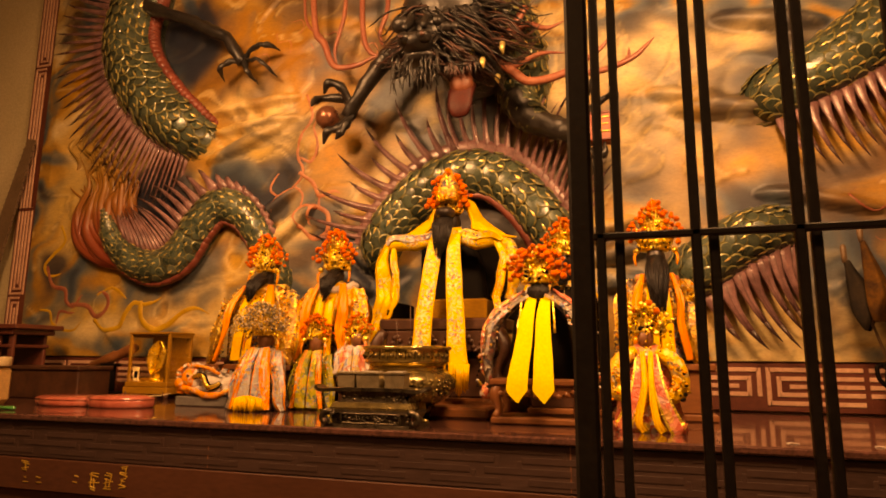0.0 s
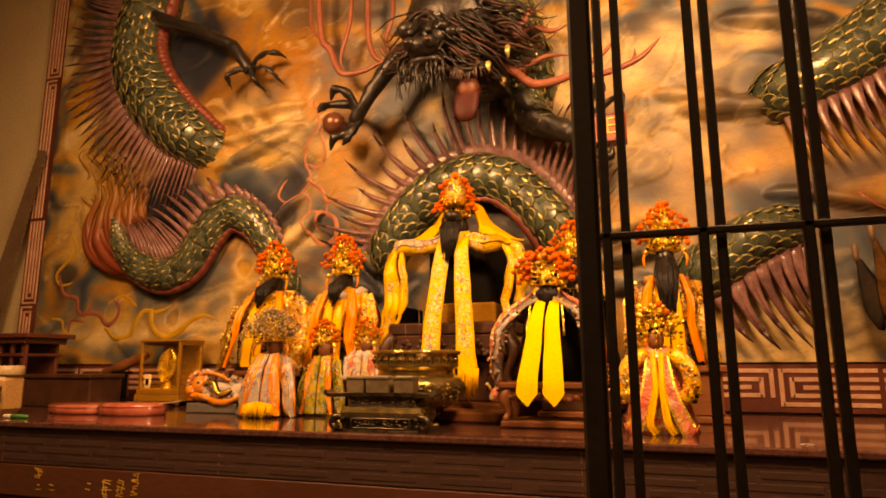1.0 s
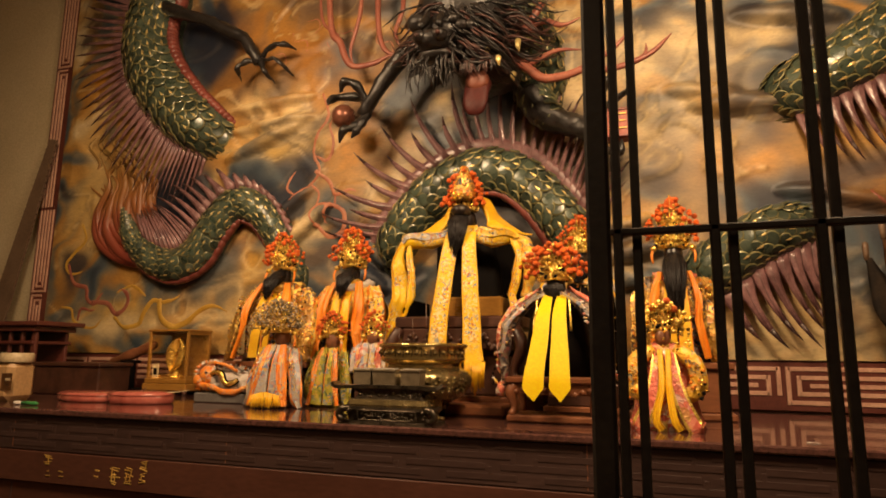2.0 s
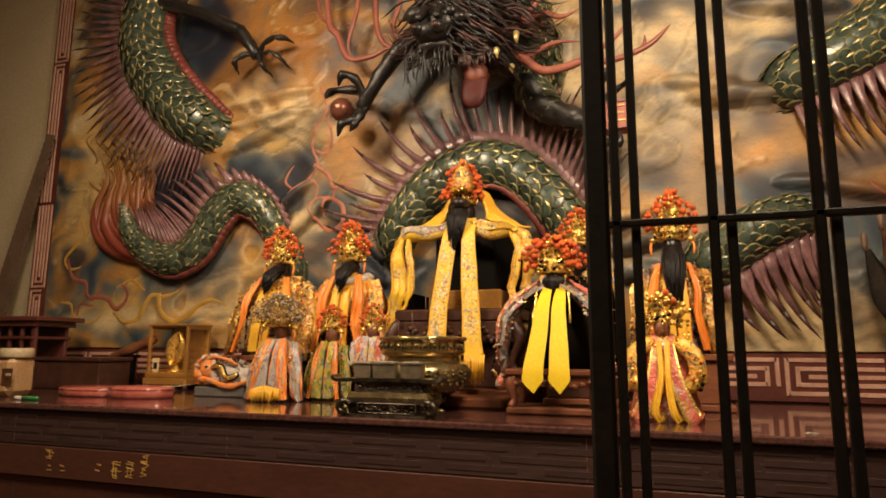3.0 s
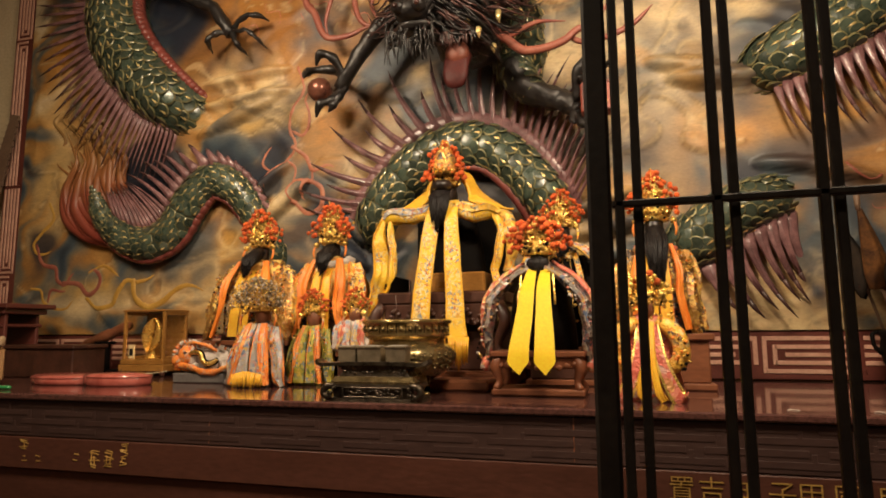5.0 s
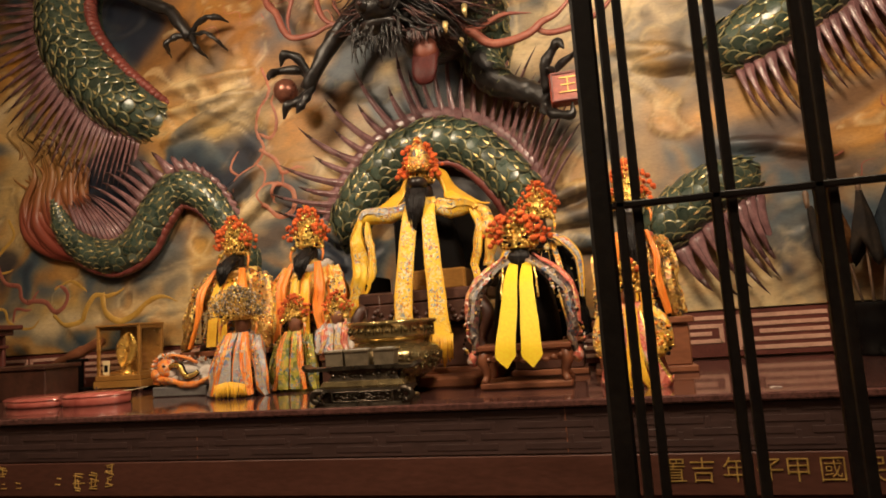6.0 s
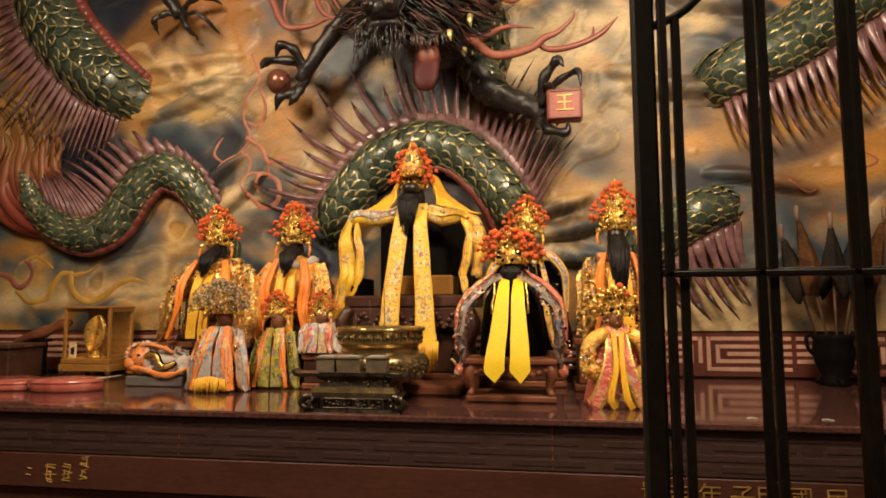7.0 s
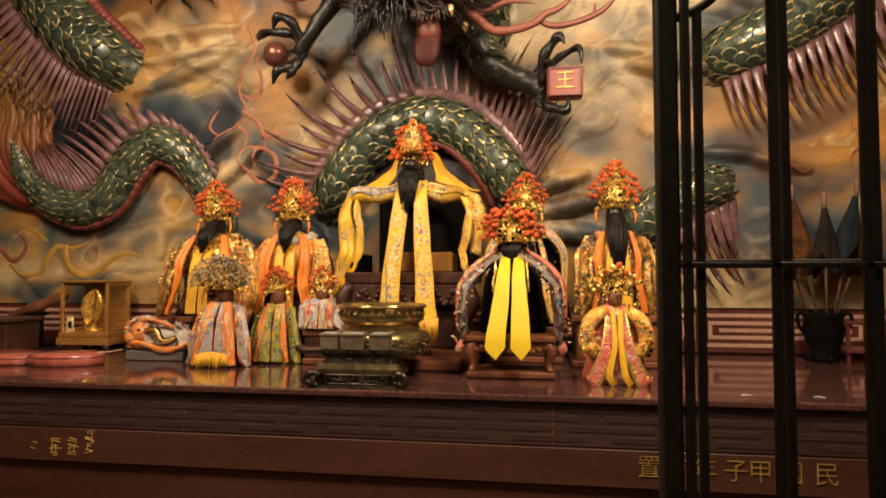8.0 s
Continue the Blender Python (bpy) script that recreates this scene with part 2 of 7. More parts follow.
def flame_blend(name):
    """Flame paint that runs from crimson at the foot to ochre at the tips."""
    m, nt, bsdf = shader(name)
    tc = nt.nodes.new("ShaderNodeTexCoord")
    sep = nt.nodes.new("ShaderNodeSeparateXYZ")
    link(nt, tc.outputs["Object"], sep.inputs[0])
    nz = node(nt, "ShaderNodeTexNoise", Scale=9.0, Detail=3.0)
    link(nt, tc.outputs["Object"], nz.inputs["Vector"])
    add = nt.nodes.new("ShaderNodeMath")
    add.operation = "MULTIPLY_ADD"
    add.inputs[1].default_value = 0.35
    link(nt, nz.outputs[0], add.inputs[0])
    link(nt, sep.outputs[2], add.inputs[2])
    mr = node(nt, "ShaderNodeMapRange", From_Min=2.1, From_Max=2.95)
    link(nt, add.outputs[0], mr.inputs[0])
    rp = ramp(nt, [(0.0, (0.17, 0.025, 0.018)), (0.35, (0.22, 0.05, 0.026)), (0.7, (0.26, 0.11, 0.03)), (1.0, (0.26, 0.15, 0.045))])
    link(nt, mr.outputs[0], rp.inputs[0])
    link(nt, rp.outputs[0], bsdf.inputs["Base Color"])
    bsdf.inputs["Roughness"].default_value = 0.45
    return m


def clear(name, tint, rough=0.08):
    m, nt, bsdf = shader(name)
    bsdf.inputs["Base Color"].default_value = (*tint, 1)
    bsdf.inputs["Transmission Weight"].default_value = 1.0
    bsdf.inputs["Roughness"].default_value = rough
    bsdf.inputs["IOR"].default_value = 1.45
    return m


PLASTER = matter("beige_plaster", (0.5, 0.4, 0.24), (0.58, 0.47, 0.3), 2.5, 0.8, bump=0.15)
MURAL = painted("mural_paint")
REDWOOD = matter("dark_red_lacquer", (0.085, 0.022, 0.016), (0.14, 0.038, 0.027), 5, 0.4, bump=0.12, coat=0.2)
PINKLINE = matter("pink_brown_line", (0.47, 0.25, 0.18), (0.6, 0.35, 0.25), 12, 0.5, bump=0.1)
GRANITE = matter("polished_red_granite", (0.035, 0.016, 0.014), (0.13, 0.055, 0.045), 60, 0.09, bump=0.015, fine=240, coat=0.5)
ALTAR = matter("dark_altar_wood", (0.036, 0.02, 0.017), (0.072, 0.04, 0.034), 4, 0.5, bump=0.2, spec=0.15, stretch=(0.3, 1, 1))
ALTARLOW = matter("reddish_altar_panel", (0.052, 0.02, 0.013), (0.1, 0.038, 0.025), 3, 0.48, bump=0.15, spec=0.2, stretch=(0.3, 1, 1))
GOLDLEAF = matter("worn_gold_leaf", (0.45, 0.27, 0.06), (0.75, 0.5, 0.14), 20, 0.45, 0.6, 0.3)
GOLD = matter("bright_gold", (0.75, 0.45, 0.09), (0.95, 0.66, 0.2), 30, 0.28, 0.85, 0.4, 140, vary=0.35)
SCALE_GREEN = matter("dragon_green", (0.022, 0.038, 0.027), (0.08, 0.1, 0.07), 24, 0.3, 0.1, 0.25, 120, vary=0.4, coat=0.25)
SCALE_RIM = matter("dragon_green_rim", (0.1, 0.1, 0.045), (0.27, 0.24, 0.11), 18, 0.36, 0.15, 0.25, 120, vary=0.3, coat=0.3)
SCALE_GOLD = matter("scale_gold", (0.6, 0.42, 0.14), (0.88, 0.7, 0.32), 25, 0.3, 0.5, 0.2, vary=0.3)
FIN = matter("purple_brown_fin", (0.1, 0.042, 0.044), (0.29, 0.15, 0.15), 14, 0.34, 0, 0.3, 70, vary=0.2, coat=0.25)
BELLY = matter("red_belly", (0.13, 0.03, 0.025), (0.25, 0.065, 0.05), 15, 0.4, 0, 0.25, vary=0.2)
DARKSKIN = matter("dark_dragon_skin", (0.007, 0.006, 0.006), (0.026, 0.022, 0.02), 22, 0.38, 0.0, 0.8, 50, vary=0.3, spec=0.45)
HAIR = matter("dark_brown_hair", (0.03, 0.013, 0.011), (0.085, 0.036, 0.03), 18, 0.42, 0, 0.4, vary=0.4)
FLAME = matter("red_flame", (0.2, 0.05, 0.036), (0.34, 0.12, 0.075), 6, 0.45, 0, 0.25, vary=0.25)
FLAME_Y = matter("ochre_flame", (0.38, 0.2, 0.03), (0.52, 0.31, 0.06), 6, 0.5, 0, 0.25, vary=0.25)
FLAME_R = matter("crimson_flame", (0.22, 0.03, 0.02), (0.36, 0.07, 0.035), 7, 0.45, 0, 0.25, vary=0.3)
TUFT = flame_blend("tail_flame")
CLOUD = matter("cloud_paint", (0.42, 0.3, 0.13), (0.2, 0.17, 0.11), 5, 0.5, 0, 0.3)
TONGUE = matter("red_tongue", (0.045, 0.008, 0.007), (0.08, 0.014, 0.011), 20, 0.55, 0, 0.3, spec=0.25)
PALATE = matter("orange_palate", (0.12, 0.03, 0.018), (0.2, 0.058, 0.032), 20, 0.5, 0, 0.3)
COPPER = matter("copper_pearl", (0.14, 0.05, 0.035), (0.3, 0.12, 0.075), 10, 0.3, 0.55, 0.15)
SEALRED = matter("red_seal_paint", (0.25, 0.045, 0.026), (0.36, 0.08, 0.046), 12, 0.42, 0, 0.2)
IRON = matter("black_gate_iron", (0.018, 0.014, 0.012), (0.036, 0.028, 0.023), 20, 0.6, 0.0, 0.2, spec=0.25)
BRASS = matter("brass", (0.46, 0.33, 0.13), (0.66, 0.5, 0.23), 12, 0.2, 0.88, 0.12, 50)
BRONZE = matter("dark_bronze", (0.03, 0.023, 0.017), (0.11, 0.085, 0.058), 25, 0.3, 0.75, 0.6, 60)
GREYBRASS = matter("tarnished_brass", (0.16, 0.125, 0.08), (0.3, 0.24, 0.16), 18, 0.35, 0.5, 0.4, 50)
PALEFLAME = matter("coral_flame_paint", (0.34, 0.1, 0.06), (0.5, 0.2, 0.11), 8, 0.5, 0, 0.2)
ASH = matter("grey_ash", (0.25, 0.23, 0.2), (0.4, 0.37, 0.33), 40, 0.9)
DARKWOOD = matter("dark_carved_wood", (0.03, 0.012, 0.008), (0.08, 0.03, 0.018), 12, 0.4, 0, 0.4, 40)
STOOLWOOD = matter("reddish_stool_wood", (0.14, 0.045, 0.02), (0.22, 0.08, 0.035), 8, 0.38, 0, 0.2, stretch=(0.3, 1, 1))
CASEWOOD = matter("honey_wood", (0.24, 0.105, 0.02), (0.36, 0.175, 0.04), 7, 0.3, 0, 0.2, stretch=(0.4, 1, 1))
SATIN = matter("plain_yellow_satin", (0.87, 0.6, 0.015), (0.91, 0.65, 0.03), 4, 0.42, 0, 0.1, 150, sheen=0.15)
YELLOW = matter("yellow_silk", (0.74, 0.37, 0.015), (0.86, 0.5, 0.03), 10, 0.42, 0, 0.35, 110, sheen=0.08)
ORANGE = matter("orange_silk", (0.7, 0.17, 0.012), (0.85, 0.28, 0.025), 10, 0.45, 0, 0.35, 110, sheen=0.08)
POMPOM = matter("orange_pompom", (0.5, 0.06, 0.006), (0.76, 0.15, 0.015), 40, 0.85, 0, 1.0, 240, vary=0.2, sheen=0.1)
BEARD = matter("black_beard", (0.006, 0.005, 0.005), (0.016, 0.012, 0.011), 30, 0.5, 0, 0.5, 80, spec=0.25)
FACE = matter("blackened_wood", (0.012, 0.008, 0.007), (0.03, 0.02, 0.016), 15, 0.35, 0, 0.2)
BROWNFACE = matter("brown_lacquer", (0.16, 0.06, 0.035), (0.24, 0.1, 0.05), 15, 0.35, 0, 0.2)
FUR = matter("white_fur", (0.5, 0.42, 0.36), (0.72, 0.64, 0.56), 30, 0.9, 0, 1.0, 180, sheen=0.4)
G0, G1 = (0.78, 0.45, 0.06), (0.9, 0.62, 0.16)
BROC_YEL = brocade("yellow_brocade", [G0, (0.88, 0.5, 0.05), (0.75, 0.62, 0.35), (0.12, 0.14, 0.16), (0.78, 0.24, 0.03), G1], 85, 0.3)
BROC_GOLD = brocade("gold_brocade", [(0.4, 0.2, 0.04), G1, (0.16, 0.1, 0.06), (0.7, 0.26, 0.05), (0.08, 0.06, 0.05), G1], 85, 0.7, 0.3)
BROC_PALE = brocade("silver_blue_brocade", [(0.42, 0.39, 0.36), (0.16, 0.22, 0.36), (0.6, 0.4, 0.12), (0.55, 0.5, 0.43), (0.5, 0.16, 0.1)], 80, 0.4)
BROC_GREEN = brocade("olive_brocade", [(0.34, 0.3, 0.04), (0.5, 0.42, 0.07), (0.1, 0.14, 0.06), (0.6, 0.36, 0.08), (0.16, 0.2, 0.28)], 70, 0.45)
BROC_DARK = brocade("dark_brocade", [(0.05, 0.03, 0.025), (0.3, 0.2, 0.12), (0.35, 0.1, 0.09), (0.4, 0.34, 0.28), (0.06, 0.07, 0.1)], 80, 0.4)
BROC_ORA = brocade("orange_brocade", [(0.78, 0.22, 0.03), (0.85, 0.3, 0.05), (0.8, 0.26, 0.04), (0.5, 0.42, 0.34), (0.84, 0.4, 0.1), (0.55, 0.12, 0.03)], 110, 0.25, 0.45, 0.4)
BROC_PINK = brocade("pink_brocade", [(0.55, 0.12, 0.08), (0.65, 0.3, 0.2), (0.7, 0.5, 0.15), (0.6, 0.16, 0.1), (0.7, 0.6, 0.5)], 75, 0.35)
SASHCLOTH = brocade("embroidered_sash_cloth", [(0.86, 0.54, 0.03), (0.86, 0.55, 0.05), (0.8, 0.66, 0.36), (0.86, 0.52, 0.04), (0.2, 0.26, 0.34), (0.84, 0.5, 0.04), (0.8, 0.68, 0.4), (0.5, 0.14, 0.05)], 125, 0.15, 0.5, 0.4)
REDPLASTIC = matter("red_wrapped_plastic", (0.32, 0.065, 0.05), (0.46, 0.13, 0.1), 15, 0.2, 0, 0.5, 24, coat=0.6)
AMBERPLASTIC = matter("amber_plastic", (0.38, 0.22, 0.1), (0.48, 0.3, 0.15), 8, 0.3, 0, 0.1, coat=0.2)
CREAM = matter("cream_plastic", (0.42, 0.32, 0.19), (0.52, 0.41, 0.26), 8, 0.4, 0, 0.1)
GLASS = clear("case_glass", (0.98, 0.94, 0.85), 0.02)
GOLDPAPER = matter("gold_lined_board", (0.26, 0.12, 0.025), (0.4, 0.21, 0.05), 5, 0.3, 0.4, 0.15)
BELLYBRASS = matter("aged_brass", (0.14, 0.1, 0.045), (0.32, 0.24, 0.11), 14, 0.26, 0.8, 0.35, 50)
FLAGBLUE = matter("dark_blue_flag_cloth", (0.006, 0.009, 0.013), (0.02, 0.026, 0.033), 14, 0.85, 0, 0.4, spec=0.15)
BLACK = matter("black_lacquer", (0.003, 0.0025, 0.0025), (0.008, 0.006, 0.005), 10, 0.6, 0, 0.15, spec=0.05)
GREY = matter("grey_stone_block", (0.1, 0.09, 0.085), (0.16, 0.145, 0.13), 14, 0.5, 0, 0.2)
TOOTH = matter("sawfish_rostrum", (0.11, 0.065, 0.04), (0.17, 0.105, 0.065), 8, 0.6, 0, 0.3)
FLAGCLOTH = matter("dark_flag_cloth", (0.008, 0.007, 0.007), (0.03, 0.02, 0.013), 14, 0.85, 0, 0.4, spec=0.15)
FLAGRED = matter("rust_flag_cloth", (0.03, 0.013, 0.007), (0.13, 0.055, 0.016), 22, 0.85, 0, 0.4, spec=0.15)
POLE = matter("bamboo_pole", (0.1, 0.055, 0.03), (0.22, 0.14, 0.09), 10, 0.5)
GREENPEN = matter("green_plastic", (0.03, 0.2, 0.06), (0.05, 0.28, 0.09), 9, 0.3)
FLOOR = matter("brown_floor_tile", (0.12, 0.06, 0.04), (0.18, 0.1, 0.07), 3, 0.3)
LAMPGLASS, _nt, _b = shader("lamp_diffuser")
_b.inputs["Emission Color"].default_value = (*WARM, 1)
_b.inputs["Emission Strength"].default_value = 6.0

# ---- the hall ----
WALL_Y = 3.03
TOP = 1.30          # altar top
ML, MR, MB, MT = -3.572, 2.06, 1.51, 4.25


def slab(name, lo, hi, mat, label="", category="", kind="structure"):
    s = Shape()
    s.box([(a + b) / 2 for a, b in zip(lo, hi)], [b - a for a, b in zip(lo, hi)], 0, 0.003)
    ob = part(name, s, [mat])
    return tagged(ob, label, category, "", kind)


slab("floor", (-6, -4, -0.1), (5, 3.3, 0), FLOOR, "brown polished tile floor of the temple hall", "floor")
slab("ceiling", (-6, -4, 4.45), (5, 3.3, 4.6), PLASTER, "beige plaster ceiling of the temple hall", "ceiling")
slab("wall_north", (-6, WALL_Y + 0.05, 0), (5, WALL_Y + 0.25, 4.45), PLASTER, "beige plaster wall behind the altar", "wall")
slab("wall_south", (-6, -4.2, 0), (5, -4, 4.45), PLASTER, "beige plaster wall facing the altar", "wall")
slab("wall_west", (-6.2, -4.2, 0), (-6, 3.3, 4.45), PLASTER, "beige plaster side wall", "wall")
slab("wall_east", (5, -4.2, 0), (5.2, 3.3, 4.45), PLASTER, "beige plaster side wall", "wall")

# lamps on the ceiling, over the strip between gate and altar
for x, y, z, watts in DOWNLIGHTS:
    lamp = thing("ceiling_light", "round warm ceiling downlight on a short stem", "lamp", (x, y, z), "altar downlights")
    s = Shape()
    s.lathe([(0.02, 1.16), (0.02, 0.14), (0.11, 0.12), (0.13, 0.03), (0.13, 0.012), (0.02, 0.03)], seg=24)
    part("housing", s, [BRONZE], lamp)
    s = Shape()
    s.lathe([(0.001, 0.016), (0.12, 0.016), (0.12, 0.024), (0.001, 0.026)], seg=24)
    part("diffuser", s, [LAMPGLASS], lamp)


# ---- mural: painted plaster in low relief ----
# soft painted clouds, with some shade by head and arch painted in: x, z, reach across, reach up, colour, strength
CREAMY, OCHRE, TEAL, NIGHT, SAND = (0.66, 0.51, 0.29), (0.52, 0.24, 0.042), (0.055, 0.083, 0.108), (0.012, 0.017, 0.032), (0.5, 0.34, 0.15)
CLOUDS_WEST_END = [
    (-3.4, 3.6, 0.14, 0.35, NIGHT, 1.0), (-3.3, 3.2, 0.1, 0.14, OCHRE, 1.4), (-3.32, 1.98, 0.16, 0.15, NIGHT, 1.3), (-2.62, 1.76, 0.1, 0.13, NIGHT, 1.0),
    (-3.0, 1.66, 0.4, 0.08, CREAMY, 1.3), (-3.22, 2.65, 0.16, 0.3, SAND, 1.1), (-3.35, 2.42, 0.1, 0.1, TEAL, 1.0), (-2.62, 2.46, 0.34, 0.2, NIGHT, 1.6),
    (-2.7, 1.75, 0.3, 0.1, (0.46, 0.3, 0.1), 1.0),
]
CLOUDS_WEST = [
    (-2.12, 1.72, 0.24, 0.14, CREAMY, 1.4), (-2.46, 3.36, 0.3, 0.2, NIGHT, 1.8), (-2.2, 1.96, 0.22, 0.16, TEAL, 1.6), (-2.36, 1.88, 0.1, 0.1, NIGHT, 1.0),
    (-1.97, 2.5, 0.2, 0.1, TEAL, 1.5), (-2.1, 3.02, 0.26, 0.07, NIGHT, 1.0), (-2.0, 2.92, 0.3, 0.05, CREAMY, 1.2), (-2.05, 2.0, 0.1, 0.2, OCHRE, 1.0),
    (-2.3, 3.1, 0.14, 0.08, OCHRE, 1.3), (-1.98, 2.14, 0.1, 0.14, TEAL, 1.5), (-2.02, 1.98, 0.12, 0.1, (0.5, 0.28, 0.06), 1.4), (-2.3, 1.95, 0.16, 0.12, TEAL, 1.6),
    (-2.48, 3.42, 0.26, 0.24, NIGHT, 2.4), (-2.16, 3.42, 0.13, 0.12, (0.4, 0.17, 0.04), 1.3),
]
CLOUDS_WEST_MIDDLE = [
    (-1.83, 2.83, 0.26, 0.2, CREAMY, 1.5), (-1.72, 2.72, 0.16, 0.12, CREAMY, 1.2), (-1.9, 3.3, 0.3, 0.28, OCHRE, 1.3), (-1.9, 2.42, 0.14, 0.06, NIGHT, 1.2),
    (-1.65, 2.0, 0.24, 0.14, TEAL, 1.0), (-1.8, 2.12, 0.14, 0.08, CREAMY, 1.0), (-1.78, 3.5, 0.26, 0.16, (0.12, 0.07, 0.035), 1.3), (-1.7, 3.1, 0.24, 0.08, TEAL, 0.9),
    (-1.86, 2.66, 0.2, 0.09, (0.58, 0.37, 0.1), 1.5), (-1.62, 3.02, 0.12, 0.26, (0.38, 0.19, 0.055), 1.3), (-1.85, 3.18, 0.22, 0.1, (0.2, 0.11, 0.05), 1.2), (-1.62, 2.03, 0.2, 0.07, (0.09, 0.065, 0.05), 1.4),
    (-1.84, 2.34, 0.14, 0.1, NIGHT, 1.6),
]
CLOUDS_SHADE_MIDDLE = [
    (-1.55, 2.3, 0.18, 0.1, TEAL, 1.0), (-1.4, 3.3, 0.2, 0.25, OCHRE, 1.2), (-1.25, 2.62, 0.14, 0.12, CREAMY, 1.2), (-1.5, 2.62, 0.2, 0.16, OCHRE, 1.2),
    (-1.48, 2.98, 0.24, 0.14, OCHRE, 1.3), (-1.28, 2.72, 0.14, 0.1, OCHRE, 1.1), (-1.55, 3.2, 0.2, 0.1, (0.3, 0.14, 0.04), 1.1), (-1.32, 3.22, 0.16, 0.16, (0.1, 0.06, 0.03), 1.2),
    # last of this row: shadow at the arch's end, laid in as paint
    (-1.55, 2.95, 0.1, 0.1, OCHRE, 1.2), (-1.3, 2.12, 0.12, 0.1, NIGHT, 1.2), (-1.52, 2.18, 0.16, 0.07, NIGHT, 1.3), (-1.34, 1.98, 0.1, 0.14, NIGHT, 1.4),
    (-1.45, 3.2, 0.12, 0.22, (0.13, 0.1, 0.075), 1.3),
]
CLOUDS_HEAD_SIDE = [
    (-1.12, 2.84, 0.2, 0.14, TEAL, 1.3), (-0.98, 2.76, 0.1, 0.1, CREAMY, 1.0), (-0.72, 2.1, 0.36, 0.3, NIGHT, 2.2), (-0.6, 2.8, 0.34, 0.22, NIGHT, 1.5),
    (-1.02, 2.98, 0.16, 0.14, NIGHT, 1.1), (-1.12, 3.08, 0.16, 0.12, (0.12, 0.09, 0.065), 1.2), (-1.05, 2.66, 0.1, 0.16, (0.2, 0.17, 0.13), 1.2),
]
CLOUDS_SHADE_EAST_MIDDLE = [
    (-0.3, 2.8, 0.2, 0.16, CREAMY, 1.5), (0.2, 2.5, 0.26, 0.34, CREAMY, 0.9), (0.15, 2.95, 0.3, 0.12, CREAMY, 1.5), (0.26, 2.14, 0.18, 0.1, TEAL, 1.4),
    (-0.02, 2.12, 0.22, 0.1, SAND, 1.2), (0.02, 1.98, 0.3, 0.05, NIGHT, 1.2), (0.05, 1.86, 0.25, 0.1, TEAL, 1.0), (-0.2, 2.62, 0.2, 0.1, TEAL, 1.2),
    # second of this row: the shadow right of the arch, put into the colour
    (-0.05, 2.97, 0.22, 0.1, CREAMY, 1.3), (-0.08, 2.07, 0.24, 0.08, (0.07, 0.05, 0.035), 1.5), (0.12, 2.24, 0.12, 0.18, (0.4, 0.22, 0.08), 1.1), (0.25, 2.4, 0.05, 0.3, (0.34, 0.2, 0.08), 1.0),
    (0.05, 2.72, 0.16, 0.06, (0.13, 0.13, 0.12), 1.2), (0.36, 2.62, 0.1, 0.22, (0.5, 0.28, 0.07), 1.1), (0.2, 2.3, 0.08, 0.2, (0.5, 0.28, 0.08), 1.0),
]
CLOUDS_EAST_END = [
    (0.5, 2.98, 0.25, 0.12, CREAMY, 1.2), (0.45, 2.38, 0.28, 0.12, OCHRE, 1.3), (0.55, 2.82, 0.22, 0.06, TEAL, 1.3), (0.62, 2.52, 0.18, 0.06, NIGHT, 0.9),
    (0.8, 2.28, 0.25, 0.08, TEAL, 1.0), (0.82, 1.85, 0.16, 0.16, TEAL, 1.5), (0.6, 1.58, 0.3, 0.14, CREAMY, 1.5), (0.93, 2.12, 0.14, 0.12, NIGHT, 1.4),
    (0.7, 1.72, 0.2, 0.1, SAND, 1.2), (1.2, 2.32, 0.35, 0.3, OCHRE, 0.9), (1.15, 1.8, 0.3, 0.25, NIGHT, 1.0), (1.7, 2.6, 0.4, 0.8, OCHRE, 0.9),
    (0.4, 2.75, 0.2, 0.05, (0.14, 0.13, 0.11), 1.2), (0.72, 2.42, 0.18, 0.16, (0.48, 0.25, 0.06), 1.1),
]
SLATE = (0.1, 0.125, 0.155)
CLOUDS_WARM = [
    (0.36, 2.6, 0.16, 0.28, (0.56, 0.34, 0.1), 0.9), (0.14, 2.5, 0.09, 0.36, CREAMY, 0.9), (0.75, 2.46, 0.2, 0.18, (0.5, 0.27, 0.06), 0.9), (-3.32, 2.5, 0.14, 0.32, (0.5, 0.34, 0.13), 1.0),
    (-3.05, 1.76, 0.3, 0.1, (0.5, 0.33, 0.1), 0.8), (-2.1, 1.78, 0.2, 0.2, (0.52, 0.33, 0.1), 0.9), (-1.95, 2.78, 0.22, 0.1, (0.62, 0.44, 0.2), 0.9),
]
# the first two paint the mouth's shadow onto the wall behind the head
CLOUDS_AND_HEAD_SHADE = [(-0.88, 2.93, 0.18, 0.15, (0.05, 0.045, 0.04), 1.6), (-0.62, 2.93, 0.2, 0.2, NIGHT, 1.7), (-1.45, 3.08, 0.26, 0.16, (0.26, 0.13, 0.045), 0.9), (-1.95, 3.28, 0.18, 0.12, (0.28, 0.12, 0.03), 1.0), (-1.28, 2.55, 0.12, 0.1, (0.34, 0.18, 0.06), 1.0), (-0.2, 2.3, 0.14, 0.08, (0.2, 0.13, 0.06), 1.0)]
